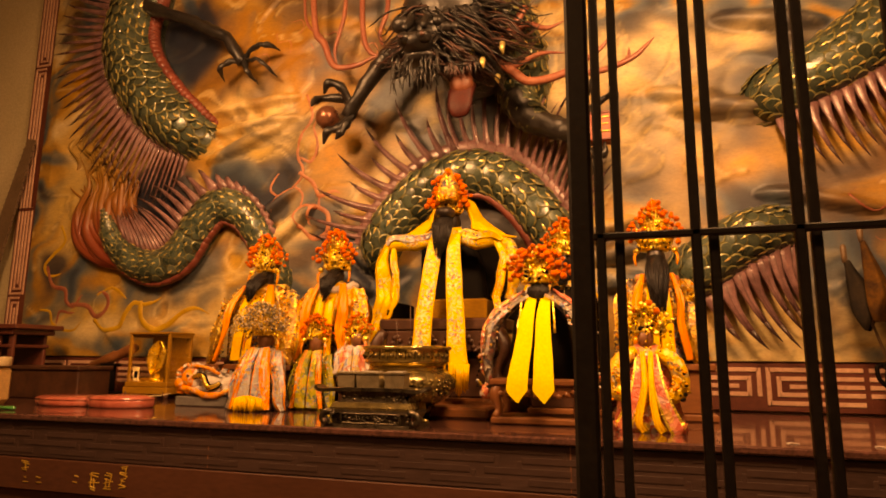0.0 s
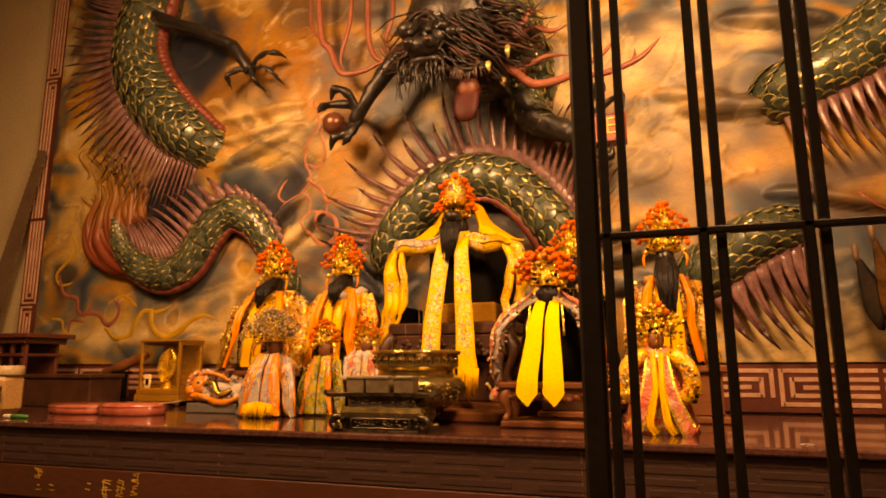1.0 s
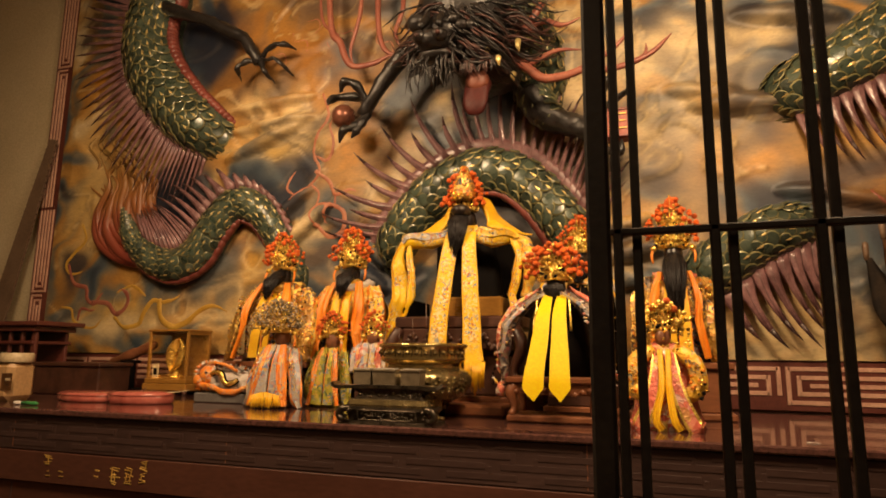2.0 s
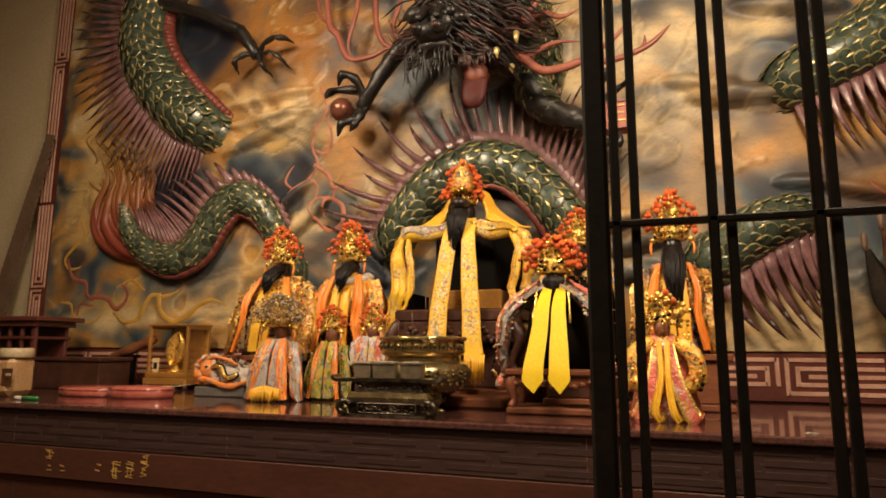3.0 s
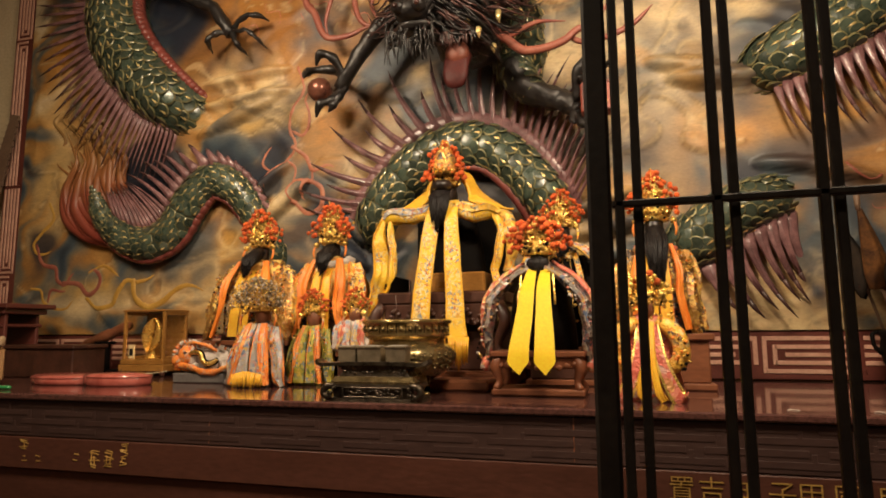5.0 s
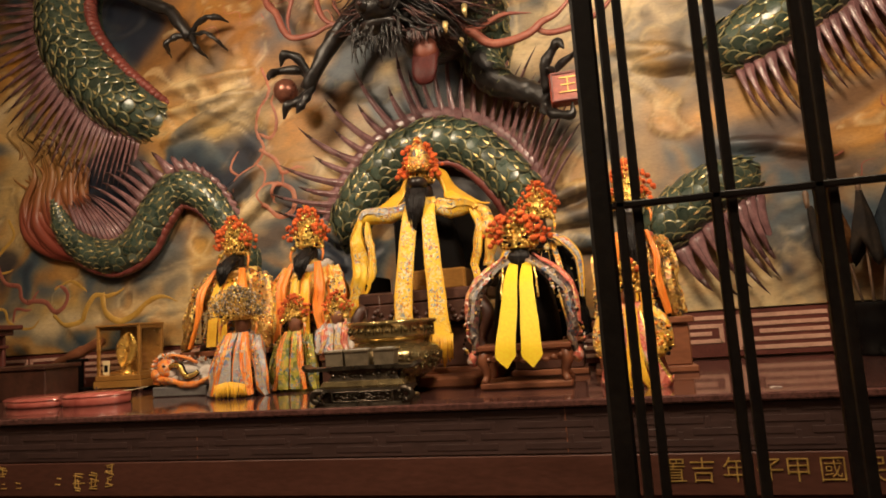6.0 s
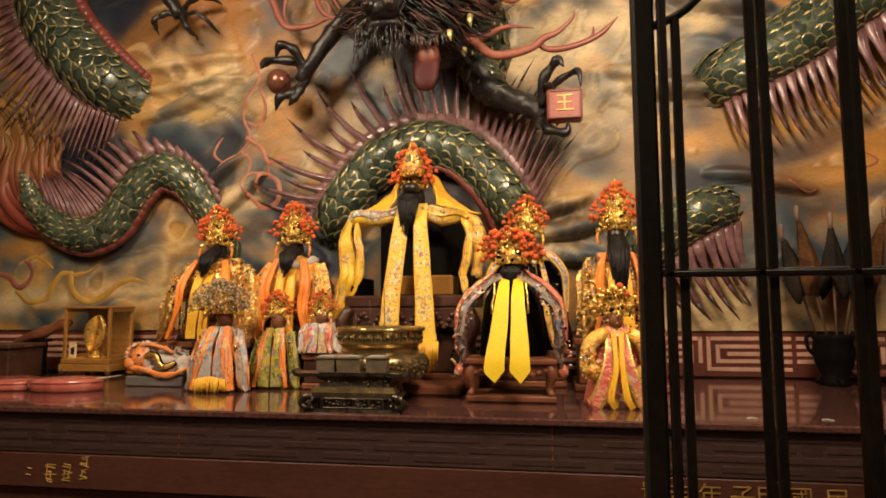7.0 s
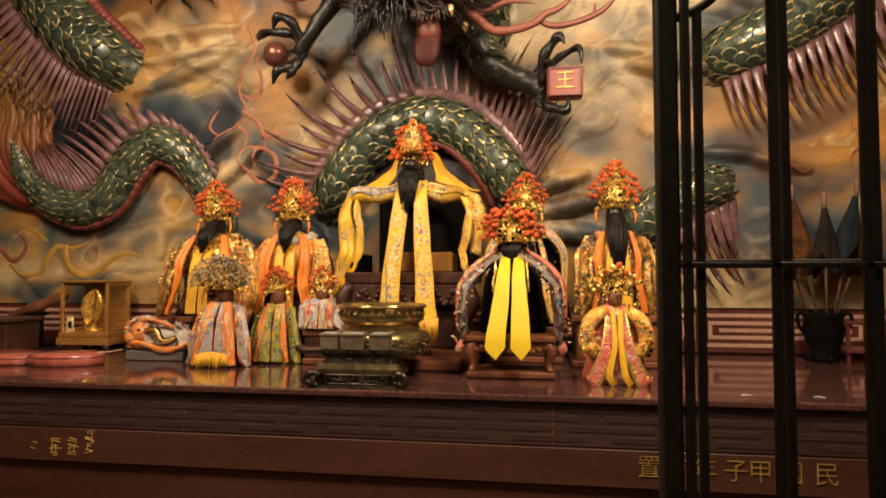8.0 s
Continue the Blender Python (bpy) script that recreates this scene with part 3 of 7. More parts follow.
CLOUDS_DARKER = [
    (-2.37, 3.3, 0.18, 0.24, NIGHT, 1.7), (-2.1, 3.14, 0.2, 0.1, (0.2, 0.09, 0.025), 1.3), (-1.72, 3.22, 0.2, 0.22, (0.34, 0.15, 0.035), 1.2), (-1.55, 3.1, 0.08, 0.16, SLATE, 1.0),
    (-1.12, 2.9, 0.14, 0.13, SLATE, 1.3), (-1.02, 2.62, 0.13, 0.12, SLATE, 1.3), (-0.75, 2.62, 0.22, 0.1, SLATE, 1.2), (-0.97, 2.77, 0.08, 0.06, CREAMY, 1.1), (-0.28, 2.42, 0.1, 0.12, (0.12, 0.1, 0.07), 1.2),
    (0.84, 1.7, 0.07, 0.1, NIGHT, 1.1), (1.08, 1.85, 0.18, 0.18, TEAL, 1.0), (0.8, 2.02, 0.1, 0.1, TEAL, 1.2),
    (-1.48, 2.42, 0.16, 0.1, (0.36, 0.19, 0.06), 1.0), (-2.05, 2.42, 0.14, 0.12, NIGHT, 1.4), (-2.62, 2.34, 0.2, 0.16, NIGHT, 1.6),
]
PATCHES = CLOUDS_WEST_END + CLOUDS_WEST + CLOUDS_WEST_MIDDLE + CLOUDS_SHADE_MIDDLE + CLOUDS_HEAD_SIDE + CLOUDS_SHADE_EAST_MIDDLE + CLOUDS_EAST_END + CLOUDS_WARM + CLOUDS_AND_HEAD_SHADE + CLOUDS_DARKER
# swollen cloud folds: x, z, half length, half height, tilt in degrees, height off the wall
FOLDS = [(0.42, 2.63, 0.2, 0.055, -4, 0.07), (0.3, 2.7, 0.18, 0.04, -12, 0.05), (-2.0, 2.92, 0.32, 0.035, 4, 0.05), (-1.98, 2.8, 0.3, 0.035, 5, 0.055), (-2.02, 2.7, 0.28, 0.04, 20, 0.06),
         (-1.3, 2.04, 0.13, 0.05, -50, 0.08), (-1.36, 1.92, 0.16, 0.06, -35, 0.08), (-0.06, 1.98, 0.2, 0.05, 10, 0.07), (-0.04, 1.86, 0.18, 0.055, -4, 0.06), (-0.1, 2.09, 0.17, 0.04, 18, 0.06),
         (0.86, 2.17, 0.18, 0.035, -15, 0.05), (0.7, 2.21, 0.15, 0.035, -6, 0.05), (-1.72, 2.2, 0.2, 0.05, 40, 0.06), (-1.85, 2.3, 0.2, 0.035, 35, 0.05), (0.66, 3.02, 0.24, 0.05, -10, 0.05)]


def swirl(x, z, k=1.0, deep=5):
    """Warped noise that runs in long drifting bands."""
    a = noise.fractal(Vector((x * 1.3 * k, 3.1, z * 1.6 * k)), 1.0, 2.0, min(4, deep))
    b = noise.fractal(Vector((x * 1.3 * k + 5.2, 7.7, z * 1.6 * k)), 1.0, 2.0, min(4, deep))
    return noise.fractal(Vector((x * 1.5 * k + a * 1.4, 0.4, z * 2.3 * k + b * 1.4)), 1.0, 2.0, deep)


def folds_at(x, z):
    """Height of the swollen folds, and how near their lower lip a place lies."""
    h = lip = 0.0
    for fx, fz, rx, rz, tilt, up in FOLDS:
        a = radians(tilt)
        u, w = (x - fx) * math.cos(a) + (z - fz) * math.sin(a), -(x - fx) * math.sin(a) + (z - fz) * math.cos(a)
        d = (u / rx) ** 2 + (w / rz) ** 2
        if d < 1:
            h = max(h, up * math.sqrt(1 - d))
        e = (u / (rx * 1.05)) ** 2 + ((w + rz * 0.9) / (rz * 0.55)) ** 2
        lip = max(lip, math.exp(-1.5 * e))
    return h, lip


def paint_at(x, z):
    n = swirl(x, z, 1.0, 3)
    m = noise.fractal(Vector((x * 0.9, 9.3, z * 1.1)), 1.0, 2.0, 3)
    stops = [(-0.7, NIGHT), (-0.45, TEAL), (-0.25, (0.16, 0.14, 0.1)), (-0.08, (0.34, 0.17, 0.045)), (0.14, (0.46, 0.26, 0.08)), (0.36, SAND), (0.7, (0.66, 0.54, 0.35))]
    u = 1.15 * n + 0.3 * m
    c = [float(np.interp(u, [p for p, _ in stops], [q[k] for _, q in stops])) for k in range(3)]
    wx, wz = x + 0.16 * noise.noise(Vector((x * 3.4, 1.0, z * 3.4))) + 0.06 * noise.noise(Vector((x * 9, 2.0, z * 9))), z + 0.12 * noise.noise(Vector((x * 3.4, 5.0, z * 3.4))) + 0.05 * noise.noise(Vector((x * 9, 6.0, z * 9)))
    for px, pz, rx, rz, col, s in PATCHES:
        d = ((wx - px) / rx) ** 2 + ((wz - pz) / rz) ** 2
        if d < 4:
            w = max(0.0, min(0.95, s * math.exp(-1.4 * d) * (0.85 + 0.7 * n)))
            c = [a * (1 - w) + b * w for a, b in zip(c, col)]
    line = swirl(x + 9, z, 1.1, 3)              # brushed outlines between the clouds, and darker along each fold's lower lip
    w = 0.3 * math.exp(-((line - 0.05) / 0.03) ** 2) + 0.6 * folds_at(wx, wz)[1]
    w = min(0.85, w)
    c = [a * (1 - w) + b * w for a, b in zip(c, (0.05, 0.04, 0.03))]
    w = 0.5 * min(1.0, c[0] / 0.3) * math.exp(-((line - 0.16) / 0.05) ** 2)
    return [a * (1 - w) + b * w for a, b in zip(c, (0.64, 0.5, 0.28))]


def relief_at(x, z):
    e = min(x - ML, MR - x, z - MB, MT - z)
    ease = min(1.0, max(0.0, e / 0.12))
    n = swirl(x + 9, z, 1.1, 3)
    return ease * (0.012 + 0.028 * max(0.0, min(0.6, n)) + folds_at(x, z)[0])


def build_mural():
    nx, nz = 420, 206
    verts, faces, cols = [], [], []
    for j in range(nz + 1):
        for i in range(nx + 1):
            x, z = ML + (MR - ML) * i / nx, MB + (MT - MB) * j / nz
            verts.append((x, WALL_Y - relief_at(x, z), z))
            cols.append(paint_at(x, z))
    for j in range(nz):
        for i in range(nx):
            a = j * (nx + 1) + i
            faces.append((a, a + 1, a + nx + 2, a + nx + 1))
    n = len(verts)
    rim = [(ML, MB), (MR, MB), (MR, MT), (ML, MT)]
    ids = [0, nx, nz * (nx + 1) + nx, nz * (nx + 1)]
    verts += [(x, WALL_Y + 0.045, z) for x, z in rim]
    for k in range(4):
        l = (k + 1) % 4
        faces.append((ids[k], ids[l], n + l, n + k))
    cols += [(0.3, 0.2, 0.1)] * 4
    me = bpy.data.meshes.new("mural")
    me.from_pydata(verts, [], faces)
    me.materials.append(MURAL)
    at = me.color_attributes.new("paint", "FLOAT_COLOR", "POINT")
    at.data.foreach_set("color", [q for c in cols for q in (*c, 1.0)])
    me.polygons.foreach_set("use_smooth", [True] * len(faces))
    ob = new("mural", me)
    return tagged(ob, "ochre cream and teal cloud mural in low relief on the wall", "mural", "", "structure")


build_mural()


def key_hook(x0, x1, z0, z1, w, put, flip=False):
    """One end of a key pattern: nested lines that turn back at x1."""
    rows = [z1 - w * 1.5, z1 - w * 3.5, (z0 + z1) / 2, z0 + w * 3.5, z0 + w * 1.5]
    d = -1 if flip else 1
    ends = [x1, x1 - d * 2.2 * w, x1 - d * 4.4 * w]
    for row, e in ((rows[0], ends[0]), (rows[1], ends[1]), (rows[2], ends[2]), (rows[3], ends[1]), (rows[4], ends[0] if flip else x0)):
        put(min(x0, e), max(x0, e), row - w / 2, row + w / 2)
    put(ends[1] - w / 2, ends[1] + w / 2, rows[3] - w / 2, rows[1] + w / 2)
    put(ends[0] - w / 2, ends[0] + w / 2, (rows[4] if flip else rows[3]) - w / 2, rows[0] + w / 2)


def key_border(name, label, length, height, at, spans):
    """A dark red board with raised pink key lines; it runs along its own x."""
    board = thing(name, label, "trim", (0, 0, 0), kind="structure")
    board.matrix_basis = at
    s = Shape()
    s.box((length / 2, 0, height / 2), (length, 0.03, height), 0, 0.003)
    part("board", s, [REDWOOD], board)

    def put(a, b, c, d):
        line = Shape()
        line.box(((a + b) / 2, -0.0165, (c + d) / 2), (abs(b - a), 0.007, abs(d - c)), 0, 0.0015)
        part("key_line", line, [PINKLINE], board)

    w = height * 0.088
    for a, b in spans:
        mid = (a + b) / 2
        key_hook(a + 0.01, mid - w, height * 0.04, height * 0.98, w, put)
        key_hook(b - 0.01, mid + w, height * 0.04, height * 0.98, w, put, True)
    return board


step = 0.745
key_border("trim_low", "dark red wall trim with raised pink key pattern", MR - ML + 0.3, 0.2, pose(ML - 0.15, WALL_Y + 0.025, TOP + 0.005),
           [(0.202 + k * step - 0.045, 0.202 + (k + 1) * step - 0.045) for k in range(7)])
key_border("trim_west", "dark red upright mural border with raised key pattern", 2.9, 0.155, pose(ML - 0.001, WALL_Y + 0.02, MB - 0.005, 0, -90, 0),
           [(-0.18, 0.92), (0.92, 2.85)])

# ---- altar ----
FRONT = 1.915
altar = thing("altar_table", "long dark red-brown altar table with polished granite top", "altar", (0, 0, 0))
s = Shape()
s.box((-0.8, (FRONT + 3.03) / 2, TOP - 0.011), (8.0, 3.03 - FRONT, 0.022), 0, 0.005)
part("top", s, [GRANITE], altar, "polished red-brown granite slab")
s = Shape()
s.box((-0.8, 2.46, 1.212), (7.96, 1.06, 0.13), 0, 0.004)
part("frieze", s, [ALTAR], altar)
s = Shape()
s.box((-0.8, 2.455, 1.09), (7.94, 1.05, 0.113), 0, 0.004)
part("text_panel", s, [ALTARLOW], altar)
s = Shape()
s.box((-0.8, 2.46, 0.56), (7.9, 1.03, 0.946), 0, 0.004)
part("lower_body", s, [ALTARLOW], altar)
s = Shape()
s.box((-0.8, 2.43, 0.045), (7.9, 1.0, 0.09), 0, 0.004)
part("plinth", s, [ALTAR], altar)
for x in (-3.48, -2.3, -1.33, -0.148, 1.03, 2.21):
    s = Shape()
    s.box((x, 1.931, 1.214), (0.003, 0.004, 0.122), 0, 0.001)
    part("joint", s, [STOOLWOOD], altar)
for x in (-2.27, 0.0, 2.2):
    s = Shape()
    s.box((x - 0.03, 1.946, 0.6), (0.008, 0.006, 0.85), 0, 0.001)
    part("joint", s, [ALTAR], altar)
# raised interlocking bars along the frieze
pitch = 0.29
FRET = {}
for k in range(-15, 10):
    x = k * pitch
    for dx, dz, lx, lz in ((0.0, 0.045, 0.245, 0.018), (0.11, 0.017, 0.21, 0.018), (0.02, -0.013, 0.245, 0.018), (0.13, -0.042, 0.21, 0.018),
                           (0.125, 0.03, 0.012, 0.034), (0.0, 0.0, 0.012, 0.03), (0.155, -0.028, 0.012, 0.03), (0.225, 0.012, 0.012, 0.03)):
        if (lx, lz) not in FRET:
            s = Shape()
            s.box((0, 0, 0), (lx, 0.003, lz), 0, 0.0012)
            FRET[(lx, lz)] = s.mesh("fret_bar", [ALTAR])
        part("fret_bar", FRET[(lx, lz)], None, altar, "", pose(x + dx, 1.93, 1.214 + dz))


def letter_mesh(char, size, depth, mat, thin=0.0009):
    cu = bpy.data.curves.new("letter", "FONT")
    cu.body, cu.size, cu.extrude, cu.align_x, cu.align_y = char, size, depth, "CENTER", "CENTER"
    cu.offset = -thin
    tmp = new("letter_source", cu)
    bpy.context.view_layer.update()
    me = bpy.data.meshes.new_from_object(tmp.evaluated_get(bpy.context.evaluated_depsgraph_get()))
    bpy.data.objects.remove(tmp)
    me.materials.clear()
    me.materials.append(mat)
    return me


for char, x in zip("民國甲子年吉置", (0.606, 0.512, 0.431, 0.365, 0.281, 0.2, 0.127)):
    part("character", letter_mesh(char, 0.07, 0.0012, GOLDLEAF), None, altar, "", pose(x, 1.9285, 1.096, 90, 0, rnd(-2, 2)))
# worn writing at the other end: thin gold bars, some of it rubbed away
for x, z, w, h, n in ((-2.113, 1.118, 0.04, 0.036, 5), (-2.106, 1.07, 0.026, 0.03, 2), (-2.043, 1.072, 0.024, 0.034, 2), (-1.873, 1.085, 0.03, 0.04, 2),
                      (-1.794, 1.082, 0.05, 0.062, 8), (-1.731, 1.086, 0.046, 0.058, 8), (-1.667, 1.124, 0.04, 0.034, 5), (-1.667, 1.083, 0.034, 0.036, 5)):
    for k in range(n):
        s = Shape()
        upright = k % 3 == 2
        lx, lz = (0.003, h * rnd(0.35, 0.8)) if upright else (w * rnd(0.4, 0.95), 0.0032)
        s.box((x + w * rnd(-0.28, 0.28) * (1 if upright else 0.4), 1.929, z + h * ((k + 0.5) / n - 0.5) * (0.3 if upright else 1)), (lx, 0.003, lz), 0, 0.001, Matrix.Rotation(radians(rnd(-16, 16)), 3, "Y"))
        part("worn_mark", s, [GOLDLEAF], altar)

# ---- gate of black iron, its two leaves slid one behind the other ----
gate = thing("metal_gate", "black iron bar gate with two leaves slid together", "gate", (0, 0, 0))
s = Shape()
s.box((-0.0148, 0.904, 1.4), (0.029, 0.026, 2.8), 0, 0.004)
part("post", s, [IRON], gate)
for k in range(9):
    for y, x0 in ((0.894, 0.009), (0.918, 0.031)):
        x = x0 + 0.111 * k
        s = Shape()
        top = 2.8 if (y < 0.9 or k > 1) else 2.024 + 0.06 * k
        s.box((x, y, 0.02 + (top - 0.02) / 2), (0.0116, 0.0116, top - 0.02), 0, 0.002)
        part("bar", s, [IRON], gate)
for y, z in ((0.894, 1.668), (0.918, 1.672), (0.894, 0.5), (0.918, 0.5), (0.894, 2.75), (0.918, 2.75), (0.906, 0.03)):
    s = Shape()
    s.box((0.5, y, z), (1.0, 0.0116, 0.0082), 0, 0.0015)
    part("rail", s, [IRON], gate)
s = Shape()
s.tube(curve_points([(0.0, 0.918, 2.014), (0.031, 0.918, 2.026), (0.056, 0.918, 2.044), (0.085, 0.918, 2.08), (0.112, 0.918, 2.135), (0.128, 0.918, 2.22), (0.131, 0.918, 2.35)], 20), 0.0062, 8)
part("scroll", s, [IRON], gate)

# ---- the dragon in high relief ----
# slots: 0 green, 1 rim, 2 gold, 3 fin, 4 belly, 5 dark skin, 6 hair, 7 tongue, 8 palate
DRAGON = [SCALE_GREEN, SCALE_RIM, SCALE_GOLD, FIN, BELLY, DARKSKIN, HAIR, TONGUE, PALATE]
dragon = Shape()
dragon_root = thing("dragon_relief", "green and gold scaled dragon in high relief on the mural", "dragon relief", (-0.8, 2.98, 2.4))


def carve(name, label=""):
    """Links what has been modelled so far as one part of the dragon and begins the next."""
    global dragon
    part(name, dragon, DRAGON, dragon_root, label, dragon_root.matrix_basis.inverted())
    dragon = Shape()



def body_frames(pts, radii, y, n):
    line = curve_points([(x, y if len(q) == 0 else q[0], z) for x, z, *q in pts], n)
    out = []
    for i, p in enumerate(line):
        t = (line[min(i + 1, n - 1)] - line[max(i - 1, 0)]).normalized()
        side = Vector((-t.z, 0, t.x)).normalized()       # left of the way along
        r = float(np.interp(i / (n - 1), np.linspace(0, 1, len(radii)), radii))
        out.append((p, t, side, r))
    return out


def on_body(f, a, k=1.0, deep=0.85):
    """A point on the trunk's skin at the angle a from straight out of the wall; its outward way."""
    p, t, side, r = f
    o = side * math.sin(a) + Vector((0, -deep, 0)) * math.cos(a)
    return p + o * r * k, o.normalized()


def scale_plate(s, c, t, w, o, size, gold):
    """A rounded shield plate with a raised middle, its tip lifted off the skin."""
    L, W = size, size * 0.66
    outline = [(-0.45, -0.7), (-0.1, -0.96), (0.2, -0.92), (0.42, -0.66), (0.54, -0.3), (0.57, 0), (0.54, 0.3), (0.42, 0.66), (0.2, 0.92), (-0.1, 0.96), (-0.45, 0.7)]
    rim, inner = [], []
    for a, b in outline:
        lift = 0.02 + 0.07 * (a + 0.5)
        rim.append(c + t * (a * L) + w * (b * W) + o * (lift * L - 0.1 * L * b * b))
        inner.append(c + t * (a * L * 0.86 - 0.01 * L) + w * (b * W * 0.85) + o * ((lift + 0.05) * L - 0.05 * L * b * b))
    mid = c + o * (0.17 * L)
    n = len(outline)
    verts = rim + inner + [mid]
    s.put(verts, [(i, (i + 1) % n, n + (i + 1) % n, n + i) for i in range(n)], 1)
    s.put(verts, [(n + i, n + (i + 1) % n, 2 * n) for i in range(n)], 0)
    if gold:
        g = [(-0.1, 0), (0.12, -0.07), (0.36, -0.17), (0.54, 0), (0.36, 0.17), (0.12, 0.07)]
        gv = [c + t * (a * L) + w * (b * W) + o * ((0.12 + 0.1 * (a + 0.45)) * L) for a, b in g]
        top = c + t * (0.3 * L) + o * (0.26 * L)
        s.put(gv + [top], [(i, (i + 1) % 6, 6) for i in range(6)], 2)


def trunk(s, pts, radii, y, size, belly=0, gold=0.6, reach=1.45, n=60):
    """A stretch of the trunk; belly: the side (1 left of the way, -1 right) that carries red plates."""
    fr = body_frames(pts, radii, y, n)
    seg = 20
    verts, faces = [], []
    for f in fr:
        for k in range(seg + 1):
            verts.append(on_body(f, -1.9 + 3.8 * k / seg, 0.97)[0])
    for i in range(n - 1):
        for k in range(seg):
            a = i * (seg + 1) + k
            faces.append((a, a + 1, a + seg + 2, a + seg + 1))
    s.put(verts, faces, 0)
    total = sum((fr[i + 1][0] - fr[i][0]).length for i in range(n - 1))
    d, row = size * 0.4, 0
    run = [0.0]
    for i in range(n - 1):
        run.append(run[-1] + (fr[i + 1][0] - fr[i][0]).length)
    while d < total - size * 0.3:
        i = min(n - 1, int(np.searchsorted(run, d)))
        f = fr[i]
        local = min(size, f[3] * 0.55)
        da = local * 1.2 / f[3]
        a = -reach + (da / 2 if row % 2 else 0)
        while a < reach:
            if not (belly and a * belly > 1.0):
                c, o = on_body(f, a)
                w = f[1].cross(o).normalized()
                jit = rnd(0.92, 1.1)
                scale_plate(s, c, f[1], w, o, local * jit, random.random() < gold)
            a += da
        d += local * 0.72
        row += 1
    if belly:
        line, rad = [], []
        for i, f in enumerate(fr):
            line.append(on_body(f, 1.3 * belly, 0.97)[0])
            rad.append(f[3] * 0.165)
        smooth = curve_points(line, 6 * n)
        s.tube(smooth, [float(np.interp(i / (6 * n - 1), np.linspace(0, 1, n), rad)) * (1 - 0.16 * abs(math.sin(i * 0.33)) ** 6) for i in range(6 * n)], 10, 4, (1, 1.4, 1))
    return fr


WIDE_FIN = (1.0, 0.94, 0.7, 0.5, 0.42, 0.34, 0.21, 0.03)
THIN_SPINE = (1.0, 0.62, 0.46, 0.42, 0.36, 0.27, 0.16, 0.02)


def fins(s, fr, side, i0, i1, count, lengths, lean, bend, angle=1.25, aim=None, widths=WIDE_FIN, short=0.9, fat=0.4):
    """A comb of tapering rays, joined at the foot and free towards the tip."""
    feet = []
    for k in range(count):
        u = k / max(1, count - 1)
        q = min(len(fr) - 1.001, i0 + (i1 - i0) * u)
        fa_, fb_, v = fr[int(q)], fr[int(q) + 1], q - int(q)
        f = tuple(fa_[m] * (1 - v) + fb_[m] * v for m in range(4))
        feet.append((f, u, on_body(f, angle * side, 0.97)[0]))
    for k, (f, u, c) in enumerate(feet):
        near = feet[k + 1][2] if k + 1 < count else feet[k - 1][2]
        half = 0.56 * (near - c).length
        ln = float(np.interp(u, np.linspace(0, 1, len(lengths)), lengths)) * (rnd(0.95, 1.05) if k % 2 else rnd(0.95, 1.05) * short)
        le = float(np.interp(u, np.linspace(0, 1, len(lean)), lean))
        way = (f[2] * side + f[1] * le).normalized()
        if aim is not None:
            way = (way * 0.35 + Vector(aim)).normalized()
        cross = (f[1] - way * f[1].dot(way)).normalized()
        pts = [c + way * (ln * v) + cross * (bend * ln * v * v) + Vector((0, -0.03 * math.sin(v * 2.8) + 0.02 * v, 0)) for v in (0, 0.12, 0.25, 0.4, 0.56, 0.72, 0.87, 1.0)]
        w = [half * q for q in widths]
        s.tube(pts[:6], w[:6], 8, 3, (1, fat, 1))
        s.tube(pts[5:], w[5:], 8, 6, (1, fat * 1.6, 1))       # darker tip
        ridge = [p + Vector((0, -fat * q * 0.85, 0)) for p, q in zip(pts, w)]
        s.tube(ridge[:7], [0.0045, 0.005, 0.0045, 0.004, 0.0035, 0.003, 0.001], 5, 3)


# upper trunk at the west end, going down behind the clouds
fa = trunk(dragon, [(-2.74, 4.15), (-2.77, 3.75), (-2.83, 3.525), (-2.83, 3.337), (-2.74, 3.138), (-2.57, 2.94), (-2.43, 2.825), (-2.335, 2.755, 3.04), (-2.24, 2.7, 3.16)], [0.2, 0.19, 0.185, 0.19, 0.19, 0.18, 0.165, 0.14, 0.11], 2.97, 0.066, belly=1)
carve("trunk")
fins(dragon, fa, -1, 2, 51, 44, [0.42, 0.44, 0.45, 0.42, 0.4, 0.38, 0.37, 0.34], [0.1, 0.1, 0.15, 0.3, 0.4, 0.5, 0.5, 0.5], -0.22)
carve("fin_comb", "purple-brown fin comb")
# tail
fb = trunk(dragon, [(-1.72, 1.78, 3.16), (-1.77, 1.92, 3.02), (-1.86, 2.12, 2.99), (-1.98, 2.28), (-2.14, 2.33), (-2.275, 2.21), (-2.375, 2.065), (-2.54, 2.0), (-2.73, 2.06), (-2.885, 2.2), (-2.955, 2.36)],
           [0.07, 0.075, 0.085, 0.095, 0.105, 0.11, 0.11, 0.1, 0.085, 0.065, 0.028], 2.98, 0.048, belly=1, gold=0.6)
carve("tail")
fins(dragon, fb, -1, 12, 50, 30, [0.06, 0.07, 0.1, 0.26, 0.36, 0.38, 0.36, 0.3, 0.2], [0.0, 0.0, 0.0], 0.3, aim=(-0.45, 0, 0.75))
carve("fin_comb", "purple-brown fin comb")
